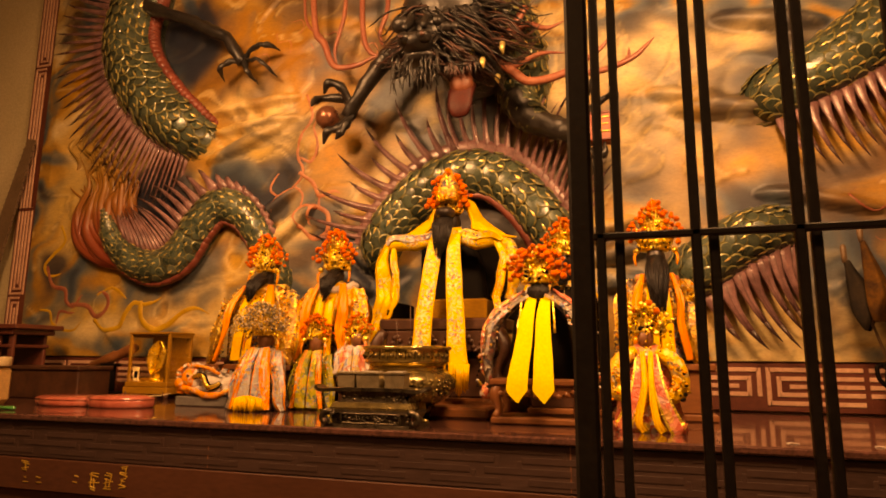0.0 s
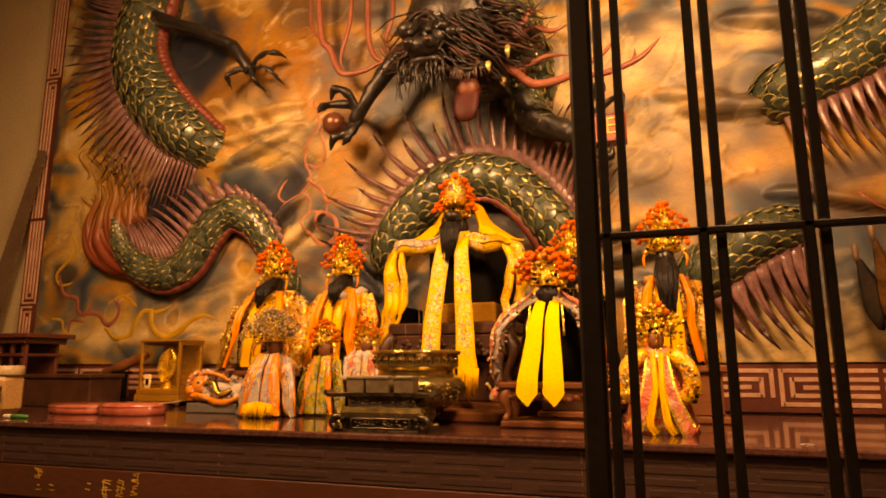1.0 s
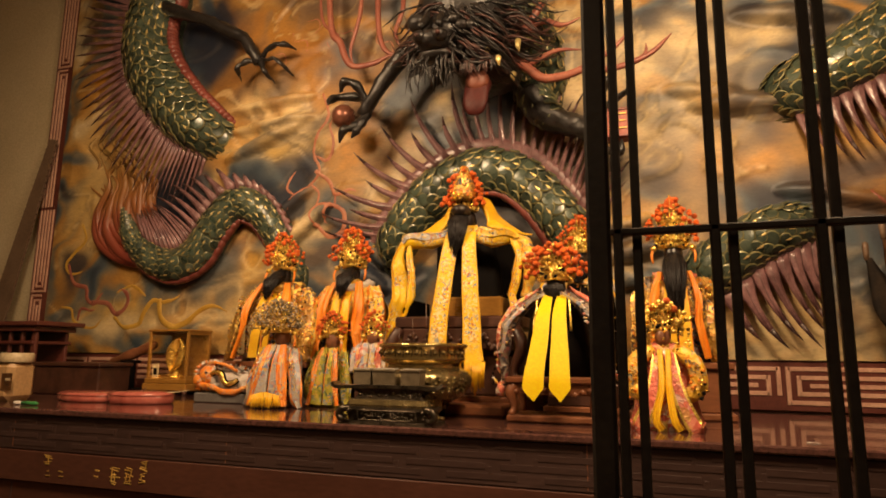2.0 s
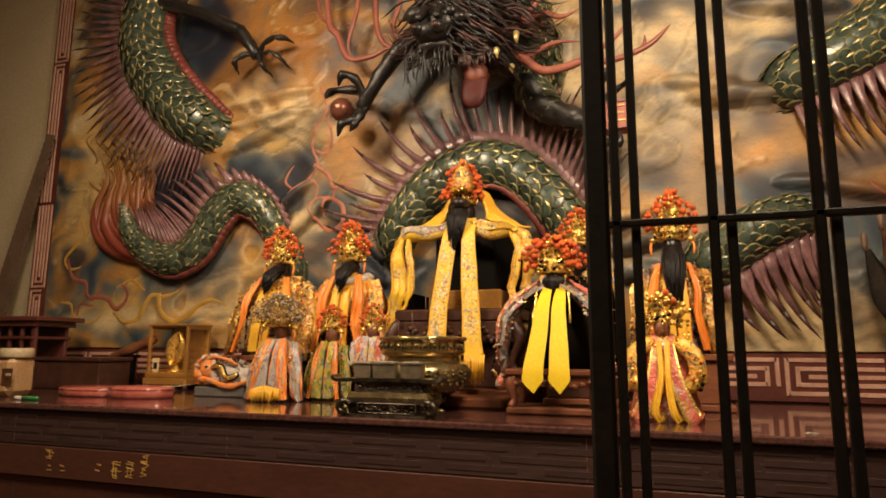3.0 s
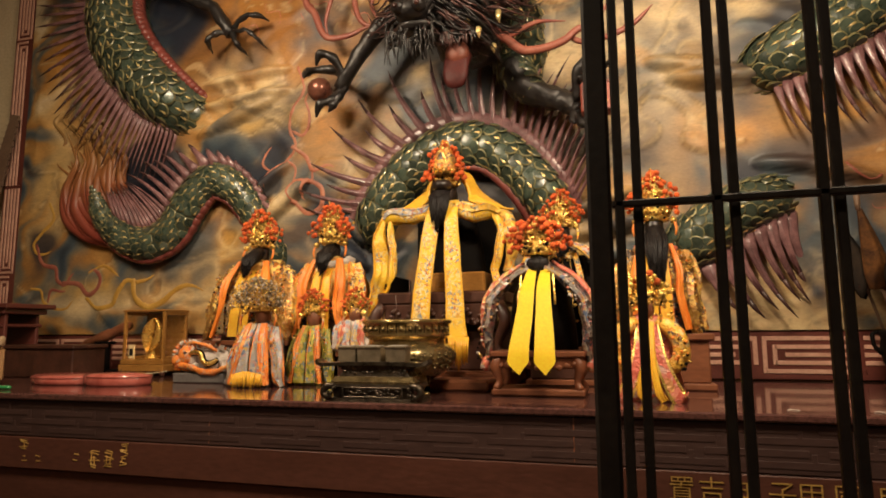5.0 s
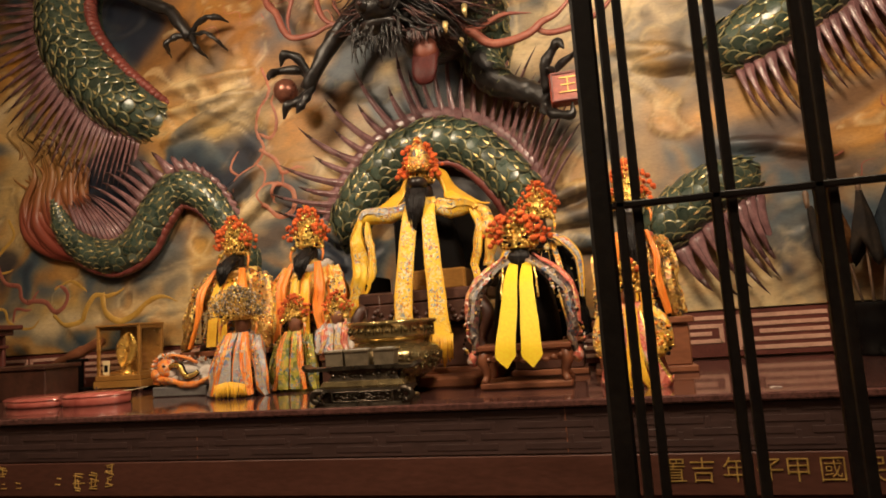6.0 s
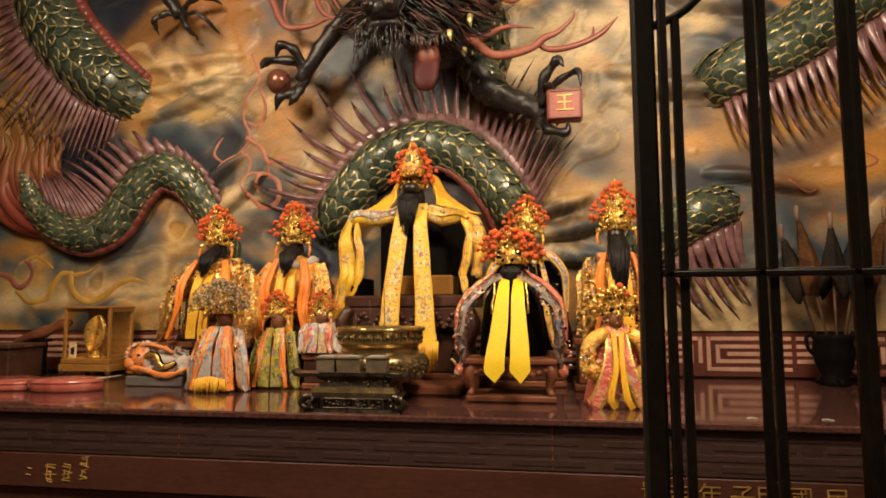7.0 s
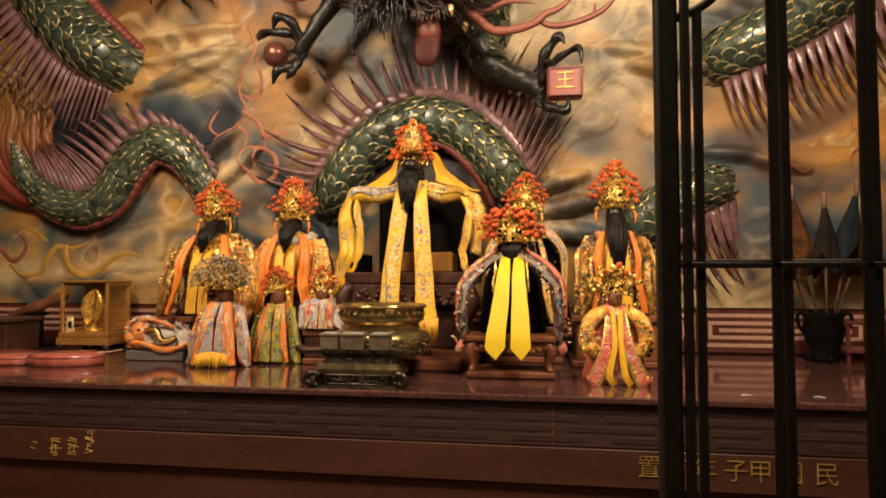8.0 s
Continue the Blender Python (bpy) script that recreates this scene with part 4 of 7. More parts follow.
# arch behind the chief statue
fc = trunk(dragon, [(-1.25, 1.9, 3.16), (-1.22, 1.98, 3.03), (-1.17, 2.07), (-1.065, 2.225), (-0.915, 2.345), (-0.748, 2.4), (-0.584, 2.374), (-0.449, 2.27), (-0.344, 2.14), (-0.28, 2.02, 3.02), (-0.24, 1.93, 3.14)],
           [0.1, 0.1, 0.105, 0.11, 0.115, 0.118, 0.118, 0.115, 0.11, 0.105, 0.1], 2.97, 0.058, gold=0.55)
dragon.tube(curve_points([(-0.72, 2.93, 2.285), (-0.62, 2.93, 2.27), (-0.52, 2.93, 2.19), (-0.44, 2.94, 2.08), (-0.4, 2.97, 1.98)], 20), [0.012, 0.02, 0.024, 0.022, 0.016], 10, 4)
carve("trunk")
fins(dragon, fc, 1, 8, 29, 14, [0.34, 0.38, 0.4, 0.4, 0.38], [-0.55, -0.5, -0.45, -0.4, -0.35], 0.2, widths=THIN_SPINE, short=0.62, fat=0.7)
fins(dragon, fc, 1, 29.7, 52, 19, [0.36, 0.4, 0.44, 0.46, 0.44, 0.4, 0.34], [-0.35, -0.4, -0.45, -0.55, -0.7, -0.8, -0.8], 0.14, widths=THIN_SPINE, short=0.8, fat=0.6)
web = [on_body(f, 1.25, 1.12)[0] for f in fc[6:54]]
dragon.tube(web, [0.02, 0.03, 0.034, 0.036, 0.036, 0.034, 0.03, 0.02], 8, 3, (1, 0.4, 1))
carve("fin_comb", "purple-brown spiny fin comb")
# east trunk, high
fd = trunk(dragon, [(0.52, 2.61, 3.15), (0.62, 2.65, 3.02), (0.78, 2.71), (0.944, 2.80), (1.1, 2.91), (1.35, 3.12), (1.6, 3.5), (1.7, 3.9)], [0.1, 0.12, 0.125, 0.135, 0.145, 0.16, 0.18, 0.18], 2.97, 0.058, gold=0.6)
carve("trunk")
fins(dragon, fd, -1, 9, 46, 20, [0.24, 0.28, 0.3, 0.34, 0.36], [0.0, 0.0], 0.4, aim=(-0.2, 0, -0.8))
carve("fin_comb", "purple-brown fin comb")
# east trunk, low
fe = trunk(dragon, [(0.16, 1.76, 3.12), (0.27, 1.87, 3.0), (0.41, 1.98), (0.54, 2.045), (0.66, 2.08, 3.04), (0.76, 2.09, 3.16)], [0.11, 0.12, 0.115, 0.105, 0.09, 0.06], 2.98, 0.052, gold=0.4)
carve("trunk")
fins(dragon, fe, -1, 12, 52, 9, [0.25, 0.33, 0.37, 0.37, 0.35, 0.28], [0.0, 0.0], 0.36, aim=(-0.05, 0, -0.9))
carve("fin_comb", "purple-brown fin comb")

# neck, head with open mouth, whiskers and beard
fn = trunk(dragon, [(-0.62, 3.3, 2.72), (-0.5, 3.02, 2.78), (-0.44, 2.86, 2.88), (-0.45, 2.74, 3.0), (-0.48, 2.64, 3.14)], [0.17, 0.16, 0.14, 0.12, 0.1], 2.85, 0.058, gold=0.5)
carve("neck")
HEAD = Vector((0.035, 0.1, -0.125))            # the head leans out over the altar


def headball(c, r, mi, fine=True):
    dragon.ball(Vector(c) + HEAD, r, mi, fine)


def strand(pts, rad, mi, n=9):
    dragon.tube(curve_points([Vector(p) + HEAD for p in pts], n), rad, 5, mi)


headball((-0.76, 2.64, 3.22), (0.27, 0.24, 0.22), 5)
headball((-0.8, 2.48, 3.02), (0.12, 0.17, 0.09), 5)
headball((-0.83, 2.34, 2.95), (0.075, 0.085, 0.05), 5)
for k in range(9):                       # wrinkles along the muzzle
    a = -1.2 + 0.3 * k
    strand([(-0.83 + 0.075 * math.sin(a), 2.35 - 0.07 * math.cos(a), 2.93), (-0.83 + 0.085 * math.sin(a), 2.37 - 0.075 * math.cos(a), 2.97), (-0.82 + 0.1 * math.sin(a), 2.42, 3.05)], [0.004, 0.009, 0.012], 5)
headball((-0.83, 2.38, 2.905), (0.09, 0.07, 0.028), 5)
for dx in (-0.045, 0.04):
    headball((-0.83 + dx, 2.285, 2.955), (0.034, 0.036, 0.03), 5)
    headball((-0.83 + dx * 1.1, 2.252, 2.95), (0.012, 0.01, 0.01), 6)
    strand([(-0.83 + dx, 2.28, 3.0), (-0.83 + dx * 0.8, 2.33, 3.06), (-0.82 + dx * 1.4, 2.4, 3.13)], [0.016, 0.02, 0.012], 5)
    headball((-0.82 + dx * 2.6, 2.42, 3.1), (0.055, 0.05, 0.04), 5)
for k in range(11):
    headball((-0.92 + 0.035 * k, 2.34 + 0.005 * (k - 5) ** 2, 3.03 + 0.02 * math.sin(k * 1.7)), (0.03, 0.03, 0.024), 5)
    headball((-0.93 + 0.036 * k, 2.36 + 0.004 * (k - 5) ** 2, 2.915 + 0.012 * math.sin(k * 2.3)), (0.026, 0.024, 0.018), 5, False)
headball((-0.66, 2.62, 2.9), (0.15, 0.13, 0.09), 5)
carve("head", "dark dragon head with open mouth")
dragon.ball((-0.63, 2.525, 2.668), (0.054, 0.03, 0.054), 8, True)
carve("mouth", "orange-red open mouth")
dragon.tube(curve_points([(-0.632, 2.6, 2.68), (-0.632, 2.53, 2.64), (-0.634, 2.515, 2.585), (-0.635, 2.51, 2.55), (-0.635, 2.52, 2.528)], 14), [0.05, 0.056, 0.056, 0.054, 0.048, 0.036], 12, 7, (1, 0.24, 1))
carve("tongue", "dark red hanging tongue")
for x, y, z, h in ((-0.578, 2.5, 2.776, 0.05), (-0.53, 2.5, 2.73, 0.045), (-0.446, 2.5, 2.785, 0.055), (-0.48, 2.56, 2.68, 0.035)):
    dragon.tube([(x, y, z + h / 2), (x, y - 0.01, z), (x + 0.004, y - 0.005, z - h / 2)], [0.013, 0.011, 0.002], 7, 2)
for k in range(54):                      # chin beard
    x = rnd(-0.95, -0.74)
    z = rnd(2.84, 2.93)
    ln = rnd(0.05, 0.115)
    sway = rnd(-0.035, 0.02)
    strand([(x, 2.36 + rnd(-0.03, 0.05), z), (x + sway * 0.4, 2.33, z - ln * 0.5), (x + sway, 2.35, z - ln)], [0.0042, 0.004, 0.001], 5, 6)
for k in range(300):                      # dark hair over the cheeks and jaw
    x, z = -0.76 + rnd(-0.1, 0.12), rnd(2.92, 3.14)
    r = rnd(0.08, 0.2)
    y = rnd(2.36, 2.5)
    strand([(x, y, z), (x + r * 0.35, y - 0.03, z - r * rnd(0.2, 0.5)), (x + r * 0.75, y + 0.02, z - r * rnd(0.4, 0.8)), (x + r * 1.0, y + 0.08, z - r * rnd(0.5, 1.1))], [0.004, 0.005, 0.0035, 0.001], 5 if k % 3 else 6)
for k in range(130):                      # cheek hair blown to both sides
    d = 1 if k % 3 else -1
    x, z = -0.74 + d * rnd(0.02, 0.2), rnd(2.98, 3.25)
    r = rnd(0.14, 0.24)
    y = rnd(2.42, 2.6)
    strand([(x, y, z), (x + d * r * 0.4, y - 0.03, z - r * 0.35 * rnd(0.2, 1)), (x + d * r * 0.8, y + 0.03, z - r * rnd(0.1, 0.5)), (x + d * r * 1.15, y + 0.1, z - r * rnd(-0.3, 0.35))], [0.005, 0.005, 0.0035, 0.001], 6 if k % 2 else 5)


for k in range(34):                      # lip fringe over the mouth
    x = rnd(-0.7, -0.56)
    ln = rnd(0.03, 0.07)
    dragon.tube(curve_points([(x, 2.5, 2.76), (x + rnd(-0.01, 0.02), 2.475, 2.735), (x + rnd(-0.01, 0.03), 2.48, 2.735 - ln)], 6), [0.006, 0.005, 0.001], 5, 6 if k % 3 else 5)
carve("hair", "dark brown mane and beard")


def finger(s, pts, r, mi=5):
    s.tube(curve_points(pts, 16), [r, r * 0.8, r * 1.2, r * 0.75, r * 1.1, r * 0.7, r * 0.2], 8, mi)


# arm with the pearl
first = len(dragon.v)
dragon.tube(curve_points([(-0.86, 2.82, 3.12), (-1.0, 2.8, 3.05), (-1.12, 2.78, 2.93), (-1.22, 2.78, 2.8), (-1.3, 2.8, 2.7)], 16), [0.07, 0.055, 0.042, 0.036, 0.032], 12, 5)
dragon.crumple(first, 0.01, 28)
finger(dragon, [(-1.27, 2.79, 2.75), (-1.31, 2.74, 2.83), (-1.37, 2.72, 2.85), (-1.395, 2.73, 2.8)], 0.022)
finger(dragon, [(-1.28, 2.8, 2.72), (-1.35, 2.86, 2.82), (-1.46, 2.84, 2.83), (-1.49, 2.8, 2.8), (-1.48, 2.76, 2.76)], 0.021)
finger(dragon, [(-1.28, 2.8, 2.7), (-1.33, 2.77, 2.63), (-1.38, 2.75, 2.61), (-1.405, 2.76, 2.55)], 0.022)
finger(dragon, [(-1.27, 2.8, 2.7), (-1.3, 2.76, 2.62), (-1.34, 2.76, 2.57)], 0.02)
carve("arm", "dark clawed arm")
# arm with the seal
trunk(dragon, [(-0.47, 2.84, 2.9), (-0.44, 2.7, 2.88), (-0.38, 2.61, 2.86), (-0.33, 2.58, 2.86)], [0.1, 0.085, 0.068, 0.05], 2.86, 0.042, gold=0.2, n=20)
first = len(dragon.v)
dragon.tube(curve_points([(-0.46, 2.88, 2.74), (-0.4, 2.86, 2.62), (-0.28, 2.85, 2.555), (-0.2, 2.83, 2.51), (-0.15, 2.8, 2.46)], 26), [0.08, 0.074, 0.06, 0.05, 0.046, 0.036], 14, 5)
dragon.crumple(first, 0.014, 26)
finger(dragon, [(-0.16, 2.79, 2.5), (-0.16, 2.75, 2.6), (-0.12, 2.73, 2.66), (-0.09, 2.7, 2.68), (-0.07, 2.68, 2.64)], 0.022)
finger(dragon, [(-0.15, 2.8, 2.49), (-0.13, 2.76, 2.57), (-0.15, 2.71, 2.58)], 0.02)
finger(dragon, [(-0.15, 2.8, 2.52), (-0.11, 2.79, 2.6), (-0.04, 2.76, 2.635), (-0.005, 2.7, 2.62), (0.0, 2.68, 2.55)], 0.016)
finger(dragon, [(-0.16, 2.8, 2.46), (-0.15, 2.76, 2.4), (-0.1, 2.72, 2.37), (-0.06, 2.7, 2.36), (-0.055, 2.7, 2.41)], 0.021)
finger(dragon, [(-0.16, 2.8, 2.46), (-0.18, 2.76, 2.42), (-0.17, 2.72, 2.38)], 0.018)
carve("arm", "dark clawed arm")
# fore claw at the west end
dragon.tube(curve_points([(-2.72, 2.9, 3.6), (-2.596, 2.86, 3.525), (-2.343, 2.85, 3.415), (-2.221, 2.86, 3.345), (-2.11, 2.87, 3.29), (-2.06, 2.88, 3.22), (-2.01, 2.9, 3.13)], 26), [0.05, 0.04, 0.032, 0.042, 0.03, 0.036, 0.03], 10, 5)
for tip in ((-1.8, 3.2), (-1.81, 3.05), (-1.93, 3.01), (-2.16, 3.06)):
    mx, mz = (tip[0] - 2.01) / 2, (tip[1] + 3.14) / 2
    finger(dragon, [(-2.02, 2.9, 3.14), (mx, 2.87, mz + 0.03), (mx * 0.4 + tip[0] * 0.6, 2.87, mz * 0.4 + tip[1] * 0.6 + 0.02), (tip[0], 2.95, tip[1])], 0.014, 5)
dragon.crumple(0, 0.012, 24)
carve("arm", "dark clawed arm")

pearl = Shape()
pearl.ball((-1.405, 2.79, 2.7), 0.062, 0, True)
tagged(part("pearl", pearl, [COPPER]), "copper-coloured round pearl held in a claw", "ornament")

seal = thing("seal_plaque", "red square seal held in a carved claw", "ornament", (-0.068, 2.73, 2.482))
s = Shape()
s.box((0, 0, 0), (0.15, 0.07, 0.135), 0, 0.008)
part("block", s, [SEALRED], seal)
s = Shape()
for c, z in (((0, -0.037, 0.058), (0.136, 0.006, 0.008)), ((0, -0.037, -0.058), (0.136, 0.006, 0.008)), ((-0.065, -0.037, 0), (0.008, 0.006, 0.108)), ((0.065, -0.037, 0), (0.008, 0.006, 0.108))):
    s.box(c, z, 0, 0.002)
part("raised_edge", s, [BELLY], seal)
part("character", letter_mesh("王", 0.085, 0.003, GOLDLEAF), None, seal, "gold raised character", pose(0, -0.0375, 0, 90, 0, 0))

# ---- flames, mane branches and scrolls in relief ----
def tendrils(name, label, strands, group="relief scrolls", flat=0.8, hug=False):
    """strands: material slot, width, points (x, y, z)."""
    root = thing(name, label, "relief ornament", (0, 0, 0), group)
    for mi, w, pts in strands:
        s = Shape()
        line = curve_points(pts, 8 * len(pts))
        if hug:
            line = [Vector((p.x, WALL_Y - relief_at(p.x, p.z) + 0.002, p.z)) for p in line]
        s.tube(line, [w * 0.8, w, w * 0.95, w * 0.75, w * 0.12], 8, mi, (1, flat, 1))
        part("tendril", s, [FLAME, FLAME_Y, FLAME_R, CLOUD, TUFT, PALEFLAME], root)
    return root


def flatly(y, pts):
    return [(x, y, z) for x, z in pts]


tendrils("mane_branch", "coral red forked mane flames beside the dragon head", [
    (0, 0.021, flatly(2.66, [(-0.37, 3.06), (-0.43, 2.97), (-0.485, 2.89), (-0.487, 2.81), (-0.428, 2.752), (-0.37, 2.705), (-0.284, 2.703), (-0.2, 2.725), (-0.15, 2.762), (-0.09, 2.785), (-0.03, 2.84), (-0.02, 2.87)])),
    (0, 0.014, flatly(2.67, [(-0.46, 2.8), (-0.42, 2.79), (-0.37, 2.81), (-0.3, 2.83), (-0.19, 2.815)])),
    (0, 0.014, flatly(2.68, [(-0.18, 2.75), (-0.13, 2.72), (-0.06, 2.72), (0.02, 2.74), (0.085, 2.77), (0.13, 2.81), (0.16, 2.84)])),
    (0, 0.008, flatly(2.68, [(0.03, 2.745), (0.055, 2.77), (0.058, 2.81)])),
    (0, 0.016, flatly(2.67, [(-0.46, 2.93), (-0.41, 2.965), (-0.36, 2.975), (-0.28, 2.945), (-0.2, 2.97)])),
])
tendrils("mane_branch", "red-brown forked mane flames beside the dragon head", [
    (0, 0.019, flatly(2.86, [(-1.55, 3.6), (-1.555, 3.44), (-1.53, 3.22), (-1.48, 3.15), (-1.44, 3.05), (-1.39, 3.0), (-1.28, 3.0), (-1.18, 3.03), (-1.09, 3.01)])),
    (0, 0.016, flatly(2.86, [(-1.25, 3.6), (-1.265, 3.38), (-1.25, 3.15), (-1.2, 3.05), (-1.1, 3.03)])),
    (0, 0.013, flatly(2.87, [(-1.36, 3.55), (-1.37, 3.32), (-1.39, 3.22), (-1.42, 3.1), (-1.4, 3.01)])),
    (0, 0.014, flatly(2.86, [(-1.14, 3.55), (-1.12, 3.3), (-1.16, 3.15), (-1.12, 3.05)])),
    (0, 0.009, flatly(2.88, [(-1.5, 3.2), (-1.6, 3.3), (-1.62, 3.5), (-1.6, 3.6)])),
])
OUTER = [(-2.72, 2.0), (-2.98, 2.05), (-3.16, 2.19), (-3.18, 2.36), (-3.1, 2.5), (-3.14, 2.62), (-3.24, 2.76)]
INNER = [(-2.6, 2.1), (-2.64, 2.2), (-2.72, 2.3), (-2.78, 2.42), (-2.78, 2.52), (-2.84, 2.62), (-2.86, 2.7)]
strands = []
for k in range(34):                      # burning tuft round the tail's tip
    u = k / 33
    u = min(1.0, max(0.0, u + rnd(-0.05, 0.05)))
    amp, ph = rnd(0.01, 0.035), rnd(0, 6.28)
    line = [(a * (1 - u) + c * u + amp * math.sin(m * 1.5 + ph) * min(1, m / 2), b * (1 - u) + d * u + rnd(-0.02, 0.02)) for m, ((a, b), (c, d)) in enumerate(zip(OUTER, INNER))]
    line = line[:random.choice((5, 6, 7))]
    strands.append((4, rnd(0.012, 0.034), flatly(3.0 - 0.03 * random.random(), line)))
tendrils("flame_tuft", "red and ochre flame tuft round the dragon tail", strands)
strands = []
for k in range(6):
    x = -3.3 + 0.06 * k + rnd(-0.02, 0.02)
    w = rnd(0.02, 0.06)
    strands.append((4, rnd(0.007, 0.013), flatly(3.01, [(x + 0.14, 2.42 + rnd(-0.08, 0.08)), (x + 0.06 - w, 2.55), (x + 0.06 + w, 2.68), (x - w * 0.6, 2.8), (x + 0.03, 2.9 - rnd(0, 0.12))])))
tendrils("flame_wisp", "thin ochre flame wisps beside the tail tuft", strands)
tendrils("cloud_scroll", "ochre and red curling flame scroll painted in relief", [
    (1, 0.014, flatly(3.012, [(-3.325, 2.3), (-3.285, 2.2), (-3.365, 2.12), (-3.425, 2.05), (-3.385, 1.99), (-3.295, 2.0), (-3.245, 2.06)])),
    (0, 0.016, flatly(3.012, [(-3.405, 2.05), (-3.345, 1.93), (-3.245, 1.9), (-3.225, 1.83), (-3.165, 1.8), (-3.115, 1.86), (-3.065, 1.88)])),
    (0, 0.018, flatly(3.012, [(-3.185, 1.81), (-3.065, 1.8), (-2.995, 1.74), (-2.925, 1.76), (-2.905, 1.84), (-2.975, 1.88), (-3.025, 1.83)])),
    (1, 0.018, flatly(3.012, [(-3.005, 1.72), (-2.905, 1.66), (-2.805, 1.68), (-2.755, 1.76), (-2.705, 1.81), (-2.625, 1.8), (-2.545, 1.83), (-2.505, 1.87)])),
], hug=True, flat=0.3)
tendrils("cloud_scroll", "ochre and red curling flame scroll painted in relief", [
    (1, 0.02, flatly(3.012, [(-2.665, 1.82), (-2.645, 1.72), (-2.565, 1.66), (-2.465, 1.69), (-2.365, 1.76), (-2.265, 1.77), (-2.125, 1.7)])),
    (1, 0.012, flatly(3.012, [(-3.425, 1.78), (-3.345, 1.77), (-3.315, 1.7), (-3.225, 1.66), (-3.145, 1.66), (-3.085, 1.71), (-2.985, 1.7)])),
    (0, 0.012, flatly(3.012, [(-3.285, 1.7), (-3.265, 1.77), (-3.185, 1.76), (-3.115, 1.77)])),
    (1, 0.012, flatly(3.012, [(-2.995, 1.86), (-2.895, 1.9), (-2.795, 1.86), (-2.725, 1.8)])),
], hug=True, flat=0.3)
curls = [
    (5, 0.012, flatly(3.0, [(-1.66, 2.95), (-1.62, 2.82), (-1.68, 2.7), (-1.7, 2.6), (-1.66, 2.5), (-1.72, 2.42), (-1.8, 2.36), (-1.83, 2.28)])),
    (5, 0.012, flatly(3.0, [(-1.7, 2.6), (-1.62, 2.56), (-1.58, 2.64), (-1.6, 2.76), (-1.56, 2.84)])),
    (5, 0.014, flatly(3.0, [(-1.68, 2.5), (-1.6, 2.44), (-1.55, 2.36), (-1.46, 2.38), (-1.38, 2.33)])),
    (5, 0.016, flatly(3.0, [(-1.66, 2.2), (-1.58, 2.13), (-1.5, 2.16), (-1.5, 2.26), (-1.58, 2.3), (-1.61, 2.22), (-1.54, 2.19)])),
    (5, 0.012, flatly(3.0, [(-1.55, 2.36), (-1.56, 2.3), (-1.64, 2.3), (-1.68, 2.24), (-1.62, 2.16)])),
    (5, 0.01, flatly(3.0, [(-1.8, 2.37), (-1.86, 2.42), (-1.82, 2.5), (-1.76, 2.54)])),
    (5, 0.01, flatly(3.0, [(-1.72, 2.43), (-1.66, 2.38), (-1.68, 2.3), (-1.74, 2.26)])),
]
for k in range(7):                       # fine curls higher up
    x0, z0 = -1.95 + 0.11 * k + rnd(-0.03, 0.03), 3.12 + 0.09 * (k % 3) + rnd(-0.03, 0.03)
    curls.append((5, rnd(0.006, 0.009), flatly(3.0, [(x0, z0), (x0 + 0.05, z0 + 0.04), (x0 + 0.03, z0 + 0.1), (x0 - 0.04, z0 + 0.1), (x0 - 0.05, z0 + 0.18), (x0 + 0.02, z0 + 0.25)])))
tendrils("cloud_scroll", "pale orange curling flame scroll painted in relief", curls, hug=True, flat=0.3)
tendrils("cloud_scroll", "rust orange curling flame scroll painted in relief", [
    (0, 0.008, flatly(3.012, [(0.97, 2.05), (1.0, 2.0), (1.08, 2.02), (1.1, 2.08), (1.18, 2.09), (1.28, 2.08), (1.36, 2.1)])),
    (0, 0.009, flatly(3.012, [(1.2, 2.09), (1.2, 2.2), (1.28, 2.25), (1.2, 2.32), (1.24, 2.4), (1.36, 2.42)])),
    (0, 0.007, flatly(3.012, [(0.9, 2.3), (0.94, 2.24), (0.9, 2.18), (0.98, 2.12), (1.05, 2.16), (1.02, 2.22), (1.08, 2.24)])),
], hug=True, flat=0.3)
# ---- statues: each one plain mesh ----
STATUE = [FACE, BEARD, GOLD, POMPOM, YELLOW, ORANGE, BROC_YEL, BROC_GOLD, BROC_PALE, BROC_GREEN, BROC_DARK, BROC_PINK, BROWNFACE, FUR, SASHCLOTH, BLACK, GREYBRASS, BROC_ORA]
(sFACE, sBEARD, sGOLD, sPOM, sYEL, sORA, sBYEL, sBGOLD, sPALE, sGREEN, sDARK, sPINK, sBROWN, sFUR, sSASH, sBLACK, sSILV, sBORA) = range(18)


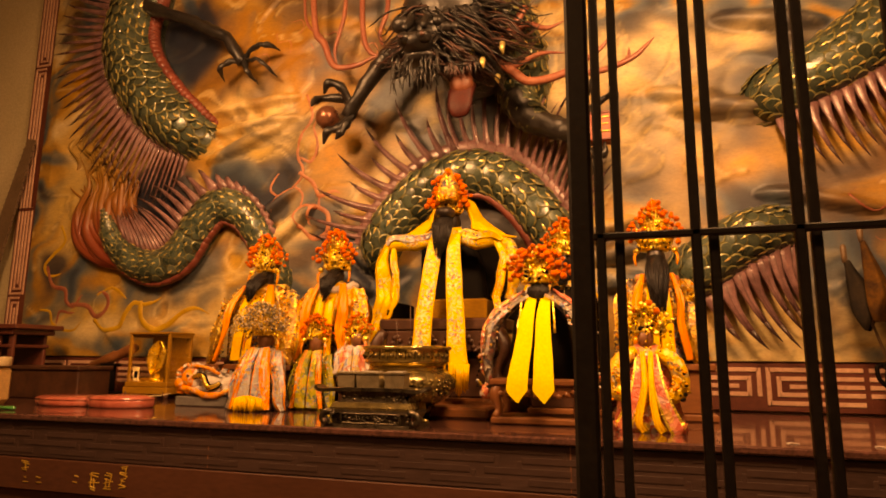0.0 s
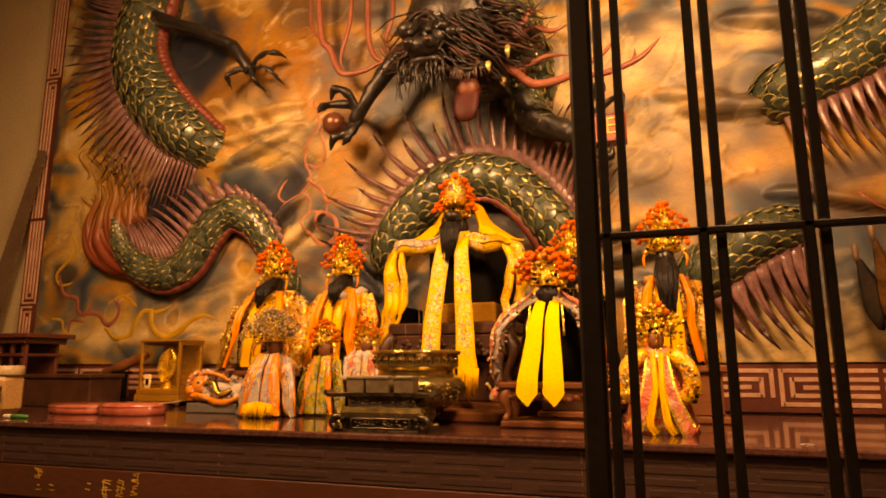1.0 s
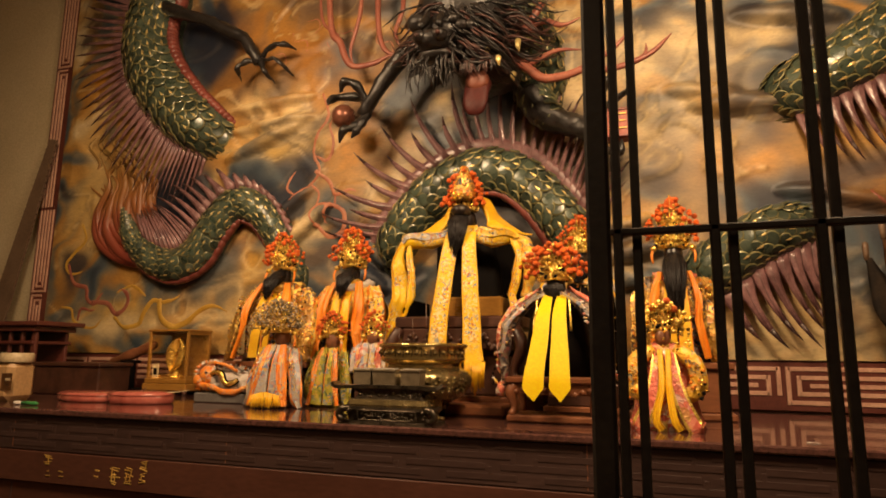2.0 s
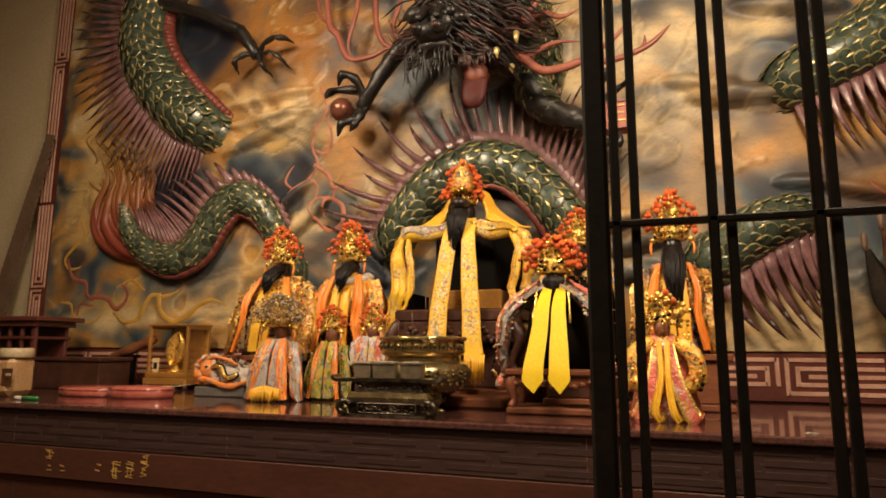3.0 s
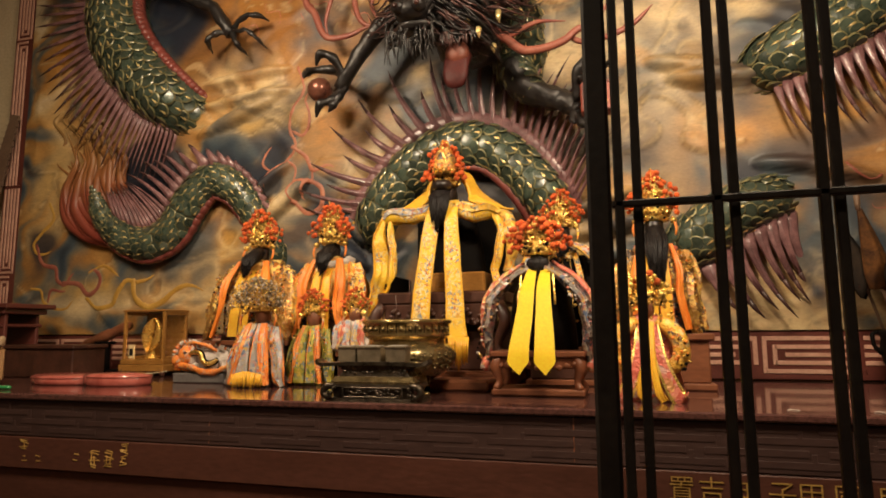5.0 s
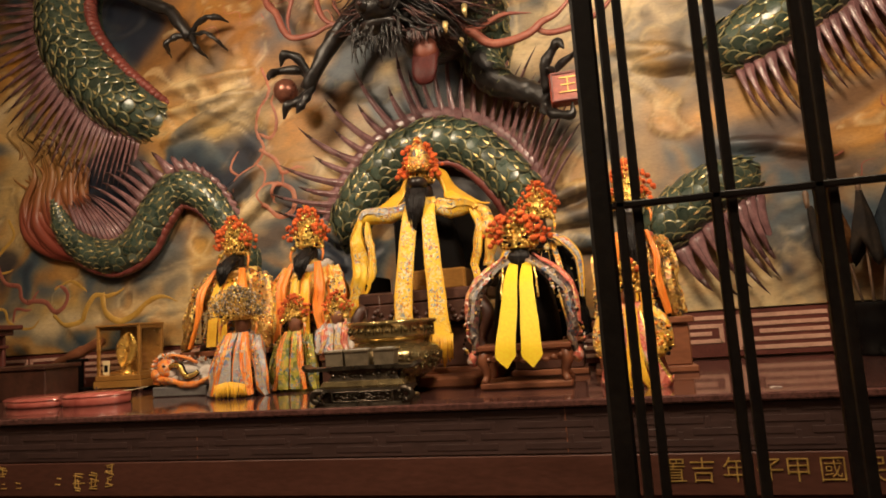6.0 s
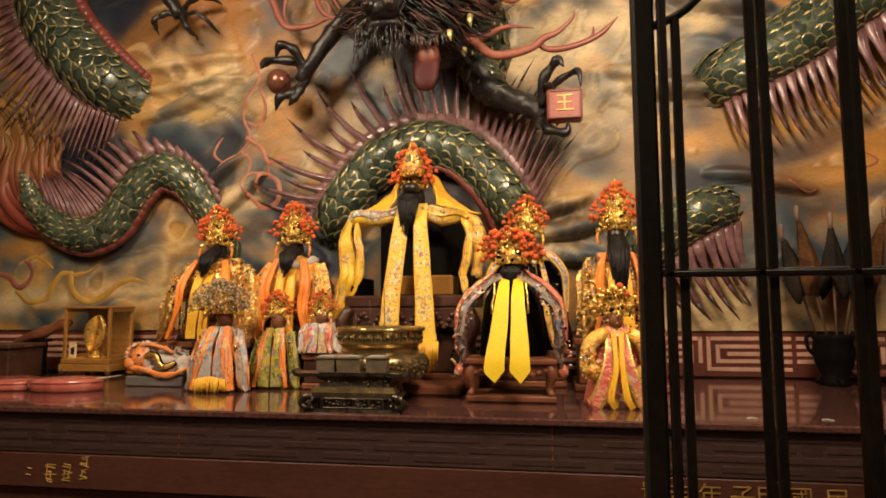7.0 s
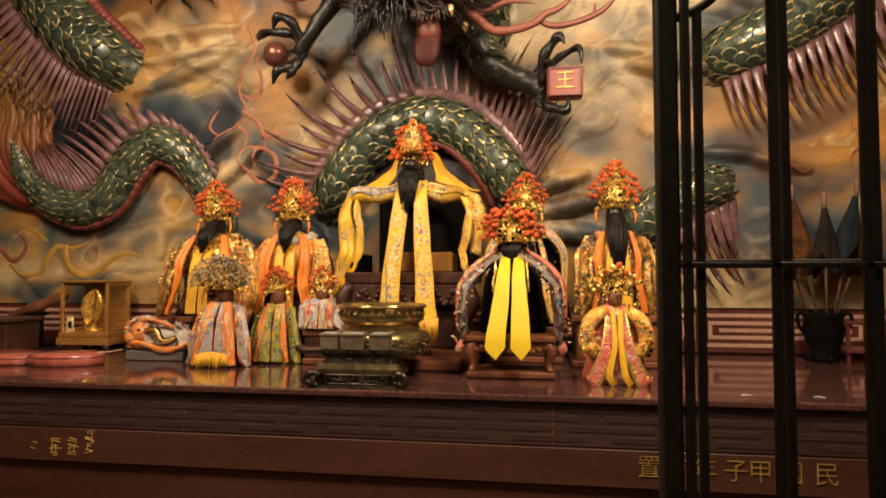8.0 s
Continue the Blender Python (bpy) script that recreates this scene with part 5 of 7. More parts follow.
def crown(s, x, y, z0, z1, hw, pom=sPOM, big=None, rows=4, dense=9):
    """A tiered gold headdress, thick with pompoms on short wires."""
    h = z1 - z0
    s.lathe([(hw * 0.52, 0), (hw * 0.58, h * 0.05), (hw * 0.52, h * 0.1), (hw * 0.6, h * 0.2), (hw * 0.52, h * 0.34), (hw * 0.46, h * 0.5), (hw * 0.3, h * 0.72), (0.004, h * 0.88)], (x, y, z0), 18, sGOLD, 1, 0.8)
    for k in range(220):                      # filigree
        a = rnd(-1.5, 1.5)
        u = random.random()
        r = hw * (0.66 - 0.36 * u)
        s.ball((x + r * math.sin(a), y - 0.84 * r * math.cos(a), z0 + h * (0.02 + 0.86 * u)), (rnd(0.003, 0.008), rnd(0.003, 0.006), rnd(0.003, 0.008)), sGOLD if random.random() < 0.85 else sBLACK)
    for k in range(13):
        a = -1.4 + 2.8 * k / 12
        s.tube([(x + hw * 0.5 * math.sin(a), y - hw * 0.45 * math.cos(a), z0 + h * 0.1), (x + hw * 0.85 * math.sin(a), y - hw * 0.35 * math.cos(a), z0 + h * (0.35 + 0.25 * math.cos(a)))], [0.006, 0.001], 5, sGOLD)
    flare = (0.82, 1.0, 0.95, 0.78, 0.55, 0.3, 0.16)
    for r in range(rows + 1):
        n = max(3, dense + 10 - r * 2)
        for k in range(n):
            u = -1 + 2 * k / (n - 1)
            if r == 0 and abs(u) < 0.55:
                continue
            px = x + u * hw * flare[min(6, int(r * 6 / (rows + 1)))] + rnd(-0.008, 0.008)
            pz = z0 + h * (0.18 + 0.64 * r / max(1, rows)) + h * 0.2 * (1 - u * u) * (0.5 if r else 0.9) + rnd(-0.009, 0.009)
            py = y - hw * (0.22 + 0.3 * (1 - abs(u))) + rnd(-0.016, 0.014)
            s.tube([(x + u * hw * 0.35, y - hw * 0.3, z0 + h * 0.25), (px, py, pz)], 0.0012, 4, sGOLD)
            gilt = abs(u) < (0.34 if r < 3 else 0.1) or random.random() < 0.06
            q = hw * (rnd(0.035, 0.07) if gilt else rnd(0.065, 0.115))
            s.ball((px, py, pz), (q, q * rnd(0.85, 1), q * rnd(0.85, 1.1)), sGOLD if gilt else pom, True)
    s.ball((x, y - hw * 0.2, z1 - (big or hw * 0.14)), big or hw * 0.14, pom, True)


def beard(s, x, y, z, w, ln, mi=sBEARD, n=80, out=0.0):
    """A full hanging beard, pushed forward by out where it lies on the chest."""
    core = curve_points([(x, y + 0.012, z + 0.012), (x, y - out * 0.6, z - ln * 0.25), (x, y - out, z - ln * 0.6), (x, y - out, z - ln * 0.95)], 10)
    s.tube(core, [w * 0.7, w * 0.95, w * 0.8, w * 0.5, w * 0.12], 12, mi, (1, 0.6, 1))
    for k in range(n):
        u = rnd(-1, 1)
        l = ln * rnd(0.65, 1.12) * (1 - 0.3 * abs(u))
        f = 0.55 * w * (1 - u * u)
        s.tube(curve_points([(x + u * w * 0.8, y - f * 0.8, z + 0.006), (x + u * w * 1.02, y - out * 0.75 - f, z - l * 0.4), (x + u * w * 0.6 + rnd(-0.008, 0.008), y - out - f * 0.6 - 0.006, z - l)], 7), [0.0035, 0.0045, 0.0012], 5, mi)


def spangles(s, x, y, z0, z1, hw, dep, n, mi=sGOLD, size=(0.003, 0.006)):
    """Raised gold-thread knots over the front of a robe."""
    for k in range(n):
        a = rnd(-1.45, 1.45)
        z = rnd(z0, z1)
        s.ball((x + hw * math.sin(a), y - dep * math.cos(a), z), (rnd(*size), rnd(*size) * 0.7, rnd(*size)), mi)


def robed(name, label, x, y, z0, zs, zc0, zc1, hw, sw, chw, robe, front, trim, beard_len=0.1, face=sFACE, sleeve=None, big=None, knots=60, collar=None, group="altar statues", sash=0.042, dense=9, headw=0.034, pom=sPOM, rows=5, inner=sDARK, splay=1.0, trimw=0.03, fringe=False, fan=False, cape=False):
    """A robed figure with a smooth head, beard, headdress, open hanging sleeves and front bands."""
    s = Shape()
    hh = zs - z0
    dep = 0.62
    n0 = len(s.v)
    s.lathe([(hw * 0.98, 0), (hw * 0.93, hh * 0.1), (hw * 0.8, hh * 0.3), (hw * 0.76, hh * 0.55), (sw * 0.85, hh * 0.8), (sw * 0.7, hh * 0.93), (headw * 0.9, hh * 1.04)], (x, y, z0), 48, inner, 1, dep, 0.09, 11, x * 7)
    s.crumple(n0, hw * 0.05, 22)
    sl = robe if sleeve is None else sleeve
    n0 = len(s.v)
    s.lathe([(sw * 1.06, hh * 0.5), (sw * 1.1, hh * 0.56), (sw * 1.1, hh * 0.68), (sw * 1.02, hh * 0.82), (sw * 0.8, hh * 0.93), (sw * 0.5, hh * 0.99), (headw * 0.8, hh * 1.05)], (x, y, z0), 52, sl, 1, dep * 1.04, 0.1, 13, x * 5)
    s.crumple(n0, hw * 0.09, 16)
    for d in (-1, 1):
        n0 = len(s.v)
        wide = hw * splay if d < 0 else hw
        hem = curve_points([(x + d * sw * 0.8, y - hw * 0.15, zs - hh * 0.06), (x + d * sw * 1.0, y - hw * 0.36, zs - hh * 0.3), (x + d * wide * 0.92, y - hw * 0.5, z0 + hh * 0.42), (x + d * wide * 0.98, y - hw * 0.55, z0 + hh * 0.16), (x + d * wide * 1.1, y - hw * 0.5, z0 + 0.004)], 16)
        s.ribbon(hem, [sw * 0.4, sw * 0.62, sw * 0.66, sw * 0.6, sw * 0.3], sl, 0.02, (1, 0.75 * d, 0), border=robe, bw=0.14, pleat=0.007)
        s.crumple(n0, hw * 0.08, 20)
        n0 = len(s.v)
        s.ribbon(curve_points([(x + d * sw * 0.42, y - hw * 0.42, zs), (x + d * sw * 0.62, y - hw * 0.74, zs - hh * 0.3), (x + d * hw * 0.56, y - hw * 0.86, z0 + hh * 0.42), (x + d * hw * 0.74, y - hw * 0.92, z0 + hh * 0.04)], 12), [trimw * 0.6, trimw, trimw * 0.95, trimw * 0.6], trim, 0.006, (1, 0.5 * d, 0), pleat=0.004)
        s.ribbon(curve_points([(x + d * 0.02, y - headw - 0.006, zs + 0.0), (x + d * sash * 0.56, y - hw * 0.74, zs - hh * 0.28), (x + d * sash * 0.58, y - hw * 0.88, z0 + hh * 0.4), (x + d * sash * 0.64, y - hw * 0.97, z0 + hh * 0.05)], 14), [sash * 0.6, sash, sash * 1.12], front, 0.006, border=trim if d > 0 else None, bw=0.06, pleat=0.0015)
        s.crumple(n0, hw * 0.02, 24)
    if fringe:
        for k in range(34):
            u = -1 + 2 * k / 33
            px, py = x + u * sash * 1.15, y - hw * (1.0 - 0.08 * u * u) - rnd(0, 0.006)
            top = z0 + 0.058 + 0.006 * math.cos(u * 3)
            s.tube([(px, py, top), (px + rnd(-0.004, 0.004), py - 0.004, top * 0.5 + z0 * 0.5), (px + rnd(-0.007, 0.007), py - rnd(0, 0.012), z0 + rnd(0.001, 0.012))], [0.0025, 0.0035, 0.002], 5, sYEL)
    if cape:                                   # open cape with pale embroidered edges
        for d in (-1, 1):
            s.ribbon(curve_points([(x + d * 0.05, y - 0.08, zs + 0.02), (x + d * 0.1, y - 0.1, zs - 0.01), (x + d * 0.145, y - 0.1, zs - 0.07), (x + d * 0.152, y - 0.1, zs - 0.15), (x + d * 0.15, y - 0.1, zs - 0.23)], 16), [0.03, 0.04, 0.032, 0.022, 0.012], sPALE, 0.01, (1, 0.4 * d, 0.2), border=sYEL, bw=0.2, pleat=0.003)
    if collar is not None:
        ring = [(x + sw * 0.55 * math.sin(a), y - sw * 0.5 * math.cos(a), zs - 0.008 - 0.02 * math.cos(a) + rnd(-0.004, 0.004)) for a in np.linspace(-1.9, 1.9, 16)]
        n0 = len(s.v)
        s.tube(ring, sw * 0.13, 8, collar)
        s.crumple(n0, 0.012, 40)
    for mi, share in ((sGOLD, 0.6), (sPALE, 0.12), (sORA, 0.16), (sBLACK, 0.12)):
        spangles(s, x, y, z0 + hh * 0.1, zs - hh * 0.1, sw * 1.12, sw * dep * 1.1, int(knots * share * 1.6), mi, (0.0025, 0.0065))
        for d in (-1, 1):
            for k in range(int(knots * share * 0.5)):
                u = random.random()
                s.ball((x + d * (sw * 1.0 + (hw - sw) * u + rnd(-0.16, 0.06) * hw), y - hw * (0.45 + 0.2 * random.random()), zs - hh * (0.15 + 0.8 * u)), (rnd(0.0025, 0.0065), 0.004, rnd(0.0025, 0.0065)), mi)
    zf = (zs + zc0) / 2 + 0.012
    s.ball((x, y - 0.005, zf), (headw, headw * 1.0, (zc0 - zs) * 0.5 + 0.028), face, True)
    if beard_len:
        beard(s, x, y - headw * 0.85, zf - 0.004, headw * 1.05, beard_len + 0.015, n=110, out=hw * 0.52)
    crown(s, x, y, zc0, zc1, chw, pom, big, rows, dense)
    if fan:                                    # broad beaded wire fan behind the headdress
        for k in range(1100):
            a, u = rnd(-1.75, 1.75), math.sqrt(random.random())
            px, pz = x + chw * 1.25 * u * math.sin(a), zc0 - 0.02 + (zc1 - zc0) * (0.32 + 0.8 * u * math.cos(a))
            s.ball((px, y - 0.05 - 0.05 * (1 - u * u) + rnd(-0.01, 0.01), pz), (rnd(0.0015, 0.0042), rnd(0.0015, 0.003), rnd(0.0015, 0.0042)), random.choice((sSILV, sSILV, sBGOLD, sFUR, sGOLD, sBYEL)))
    for d in (-1, 1):                          # side tassels of the headdress
        s.ball((x + d * chw * 0.66, y - 0.03, zc0 - 0.002), 0.013, sGOLD, True)
        s.tube(curve_points([(x + d * chw * 0.66, y - 0.03, zc0), (x + d * chw * 0.74, y - 0.04, zc0 - 0.03), (x + d * chw * 0.7, y - 0.045, zc0 - 0.06)], 6), [0.004, 0.006, 0.003], 6, trim)
    ob = part(name, s, STATUE)
    return tagged(ob, label, "statue", group)


robed("deity_statue", "black-bearded robed statue in gold and orange brocade", -1.6, 2.64, 1.48, 1.83, 1.9, 2.085, 0.185, 0.16, 0.105, sBGOLD, sYEL, sORA, 0.1, collar=sBGOLD, knots=260, splay=1.12, trimw=0.044)
robed("deity_statue", "black-bearded robed statue in yellow silk and orange trim", -1.24, 2.64, 1.48, 1.83, 1.9, 2.09, 0.15, 0.14, 0.105, sORA, sYEL, sORA, 0.1, sleeve=sBYEL, collar=sFUR, knots=160, trimw=0.048)
robed("deity_statue", "robed statue with long black beard and tall orange headdress", 0.12, 2.62, 1.5, 1.83, 1.925, 2.125, 0.13, 0.12, 0.105, sBGOLD, sYEL, sORA, 0.22, collar=sPINK, knots=170, big=0.026, headw=0.037)
robed("deity_statue", "robed statue with orange headdress behind a seated one", -0.235, 2.68, 1.45, 1.83, 1.93, 2.09, 0.14, 0.12, 0.09, sBLACK, sBLACK, sBYEL, 0.08, sleeve=sBLACK, collar=sBYEL, knots=24, big=0.02, inner=sBLACK, cape=True)
robed("small_statue", "small statue in pale blue robe with orange borders", -1.435, 2.4, TOP, 1.55, 1.6, 1.74, 0.11, 0.08, 0.11, sBORA, sPALE, sBORA, 0, sBROWN, sPALE, knots=130, collar=sGOLD, pom=sSILV, sash=0.06, fan=True, dense=13, trimw=0.042, fringe=True)
robed("small_statue", "small statue in olive green robe with orange headdress", -1.25, 2.5, TOP, 1.54, 1.585, 1.7, 0.09, 0.07, 0.075, sGREEN, sGREEN, sBORA, 0, sBROWN, sGREEN, knots=110, collar=sGOLD, inner=sGREEN, trimw=0.026)
robed("small_statue", "small statue in white and pink robe with orange headdress", -1.055, 2.49, 1.44, 1.56, 1.59, 1.7, 0.075, 0.07, 0.06, sPALE, sPALE, sPINK, 0, sBROWN, sFUR, knots=20, collar=sFUR, sash=0.034, inner=sFUR)


def little_general():
    """The small figure at the altar's edge, with round silver sleeves and a split skirt."""
    s = Shape()
    x, y = 0.066, 2.21
    s.lathe([(0.105, 0), (0.1, 0.03), (0.08, 0.12), (0.065, 0.2), (0.055, 0.25), (0.02, 0.27)], (x, y, TOP), 40, sPINK, 1, 0.62, 0.1, 7)
    for d in (-1, 1):
        s.tube(curve_points([(x + d * 0.03, y - 0.03, 1.54), (x + d * 0.085, y - 0.045, 1.5), (x + d * 0.095, y - 0.05, 1.43), (x + d * 0.06, y - 0.07, 1.4)], 10), [0.022, 0.031, 0.033, 0.022], 12, sBYEL, (0.8, 0.8, 1))
        s.ribbon(curve_points([(x + d * 0.02, y - 0.05, 1.53), (x + d * 0.035, y - 0.085, 1.42), (x + d * 0.075, y - 0.1, 1.32), (x + d * 0.1, y - 0.1, TOP + 0.008)], 12), [0.025, 0.045, 0.06], sPINK, 0.008, border=sGOLD)
        s.ribbon(curve_points([(x + d * 0.012, y - 0.06, 1.54), (x + d * 0.01, y - 0.1, 1.43), (x - 0.005 + d * 0.025, y - 0.115, 1.34), (x + 0.012 + d * 0.026, y - 0.11, TOP + 0.006)], 12), [0.016, 0.02, 0.024], sYEL, 0.005, pleat=0.002)
        for k in range(26):
            s.ball((x + d * 0.09 + rnd(-0.03, 0.03), y - 0.08 - rnd(0, 0.012), 1.445 + rnd(-0.05, 0.06)), rnd(0.003, 0.007), random.choice((sGOLD, sGOLD, sORA, sBLACK)))
    s.ball((x, y - 0.02, 1.58), (0.026, 0.028, 0.036), sBROWN, True)
    crown(s, x, y, 1.59, 1.69, 0.085, sGOLD, 0.012, 3, 11)
    for dx, dz in ((-0.03, 0.08), (0.015, 0.1), (0.035, 0.075)):
        s.ball((x + dx, y - 0.03, 1.59 + dz), 0.012, sPOM, True)
    spangles(s, x, y, 1.32, 1.52, 0.085, 0.06, 60)
    spangles(s, x, y, 1.52, 1.6, 0.08, 0.06, 50)
    tagged(part("small_statue", s, STATUE), "small statue in pink and gold robe with yellow sashes", "statue", "altar statues")


little_general()


def seated_dark():
    """Statue on the stool: dark inside its open robe, with fur-edged arms."""
    s = Shape()
    x, y = -0.283, 2.33
    s.lathe([(0.12, 0), (0.115, 0.1), (0.1, 0.2), (0.06, 0.28), (0.03, 0.31)], (x, y + 0.03, 1.447), 32, sBLACK, 1, 0.6, 0.04, 7)
    first = len(s.v)
    for d in (-1, 1):
        arm = [(x + d * 0.03, y - 0.04, 1.735), (x + d * 0.1, y - 0.07, 1.685), (x + d * 0.152, y - 0.09, 1.62), (x + d * 0.168, y - 0.1, 1.53), (x + d * 0.164, y - 0.1, 1.45), (x + d * 0.176, y - 0.1, 1.4)]
        s.tube(curve_points(arm, 18), [0.015, 0.021, 0.025, 0.023, 0.018, 0.012], 12, sDARK, (0.85, 1, 1))
        s.tube(curve_points([(a + d * 0.018, b + 0.01, c + 0.016) for a, b, c in arm[:5]], 14), [0.006, 0.012, 0.013, 0.008], 8, sPINK)
        s.ribbon(curve_points([(a, b - 0.034, c - 0.006) for a, b, c in arm[:4]], 12), [0.01, 0.013, 0.01], sPALE, 0.005, (0, 0, 1))
        s.ball((x + d * 0.176, y - 0.1, 1.405), (0.02, 0.018, 0.026), sPINK, True)
        s.crumple(first, 0.008, 30)
        first = len(s.v)
        s.tube(curve_points([(x + d * 0.052, y - 0.07, 1.728), (x + d * 0.06, y - 0.1, 1.65), (x + d * 0.062, y - 0.11, 1.6)], 8), 0.004, 6, sGOLD)
    for d in (-1, 1):
        for k in range(44):
            u = random.random()
            s.ball((x + d * (0.1 + 0.085 * min(1, 1.6 * u) + rnd(-0.02, 0.02)), y - 0.1 - rnd(0, 0.02), 1.69 - 0.27 * u), (rnd(0.003, 0.007), 0.004, rnd(0.003, 0.007)), random.choice((sGOLD, sFUR, sPINK, sBLACK)))
    s.ball((x, y - 0.01, 1.755), (0.036, 0.036, 0.045), sFACE, True)
    beard(s, x, y - 0.05, 1.755, 0.036, 0.05)
    crown(s, x, y - 0.02, 1.775, 1.905, 0.11, sPOM, 0.017, 4, 13)
    tagged(part("deity_statue", s, STATUE), "dark seated statue in fur-edged robe with orange headdress", "statue", "altar statues")


seated_dark()


def chief():
    """The chief statue: dark in the middle, with a yellow hood and draped sleeves."""
    s = Shape()
    x, y = -0.705, 2.68
    s.lathe([(0.15, 0), (0.15, 0.1), (0.13, 0.25), (0.1, 0.36), (0.05, 0.42)], (x, y + 0.02, 1.62), 36, sBLACK, 1, 0.55, 0.06, 9)
    body = len(s.v)
    for d in (-1, 1):
        for k in range(22):                    # fringed hood falling from the headdress
            u = k / 21
            s.tube(curve_points([(x + d * (0.055 + 0.03 * u), y - 0.04 + 0.05 * u, 2.2 - 0.03 * u), (x + d * (0.085 + 0.035 * u), y - 0.05 + 0.05 * u, 2.11), (x + d * (0.1 + 0.1 * u), y - 0.07 + 0.04 * u, 2.06 - 0.02 * u), (x + d * (0.12 + 0.16 * u), y - 0.075 + 0.03 * u, 2.035 - 0.025 * u)], 8), [0.008, 0.01, 0.01, 0.005], 6, sYEL)
        end = -0.27 if d < 0 else 0.235
        top = curve_points([(x + d * 0.03, y - 0.1, 2.02), (x + d * 0.12, y - 0.12, 1.995), (x + end * 0.85, y - 0.11, 2.0), (x + end, y - 0.1, 1.975)], 12)
        s.tube(top, [0.03, 0.036, 0.034, 0.026], 12, sSASH, (1, 0.8, 1))
        s.ribbon([p + Vector((0, -0.03, 0.012)) for p in top], [0.02, 0.026, 0.02], sPALE if d < 0 else sBYEL, 0.005, (0, 0, 1))
        if d < 0:
            s.ribbon(curve_points([(-0.97, y - 0.12, 1.99), (-0.985, y - 0.13, 1.9), (-0.97, y - 0.13, 1.8), (-0.985, y - 0.13, 1.71), (-1.03, y - 0.12, 1.57)], 18), [0.03, 0.055, 0.066, 0.08, 0.03], sSASH, 0.01, (1, 0.5, 0), border=sYEL, bw=0.12, pleat=0.005)
            s.ribbon(curve_points([(-0.935, y - 0.12, 1.985), (-0.925, y - 0.14, 1.86), (-0.92, y - 0.14, 1.74), (-0.96, y - 0.13, 1.66)], 14), [0.012, 0.03, 0.032, 0.012], sSASH, 0.008, (1, -0.4, 0), border=sBYEL, pleat=0.004)
        else:
            s.ribbon(curve_points([(-0.49, y - 0.12, 1.99), (-0.465, y - 0.12, 1.93), (-0.48, y - 0.13, 1.8), (-0.485, y - 0.13, 1.7), (-0.455, y - 0.12, 1.63)], 18), [0.04, 0.042, 0.032, 0.028, 0.012], sSASH, 0.01, (1, 0.5, 0), border=sYEL, pleat=0.004)
            s.tube(curve_points([(-0.48, y - 0.1, 2.0), (-0.435, y - 0.1, 1.94), (-0.425, y - 0.1, 1.84), (-0.44, y - 0.1, 1.74)], 14), [0.02, 0.034, 0.03, 0.02], 10, sBYEL)
    s.crumple(body, 0.014, 18)
    s.ball((x, y - 0.05, 2.08), (0.044, 0.045, 0.062), sFACE, True)
    beard(s, x - 0.004, y - 0.12, 2.09, 0.042, 0.17, n=130, out=0.06)
    s.ball((x, y - 0.13, 2.11), (0.042, 0.05, 0.03), sFACE, True)
    crown(s, x, y - 0.06, 2.12, 2.3, 0.092, sPOM, 0.006, 3, 7)
    for d in (-1, 1):
        for k in range(22):
            s.ball((x + d * rnd(0.045, 0.095) * (1 - 0.018 * k), y - 0.08 + rnd(-0.03, 0.02), 2.15 + 0.0062 * k), rnd(0.008, 0.013), sPOM, True)
    s.lathe([(0.05, 0), (0.052, 0.03), (0.043, 0.075), (0.024, 0.12), (0.005, 0.155)], (x, y - 0.09, 2.165), 20, sBGOLD, 1, 0.9, 0.08, 6)
    for k in range(170):
        u, a = random.random(), rnd(-1.6, 1.6)
        r = 0.053 * (1 - 0.85 * u ** 1.5)
        s.ball((x + r * math.sin(a), y - 0.09 - 0.9 * r * math.cos(a), 2.165 + 0.15 * u), (rnd(0.003, 0.008), 0.004, rnd(0.003, 0.008)), random.choice((sGOLD, sGOLD, sYEL, sPOM, sORA)))
    tagged(part("deity_statue", s, STATUE), "large dark seated statue with yellow hood and draped sleeves", "statue", "altar statues")


chief()


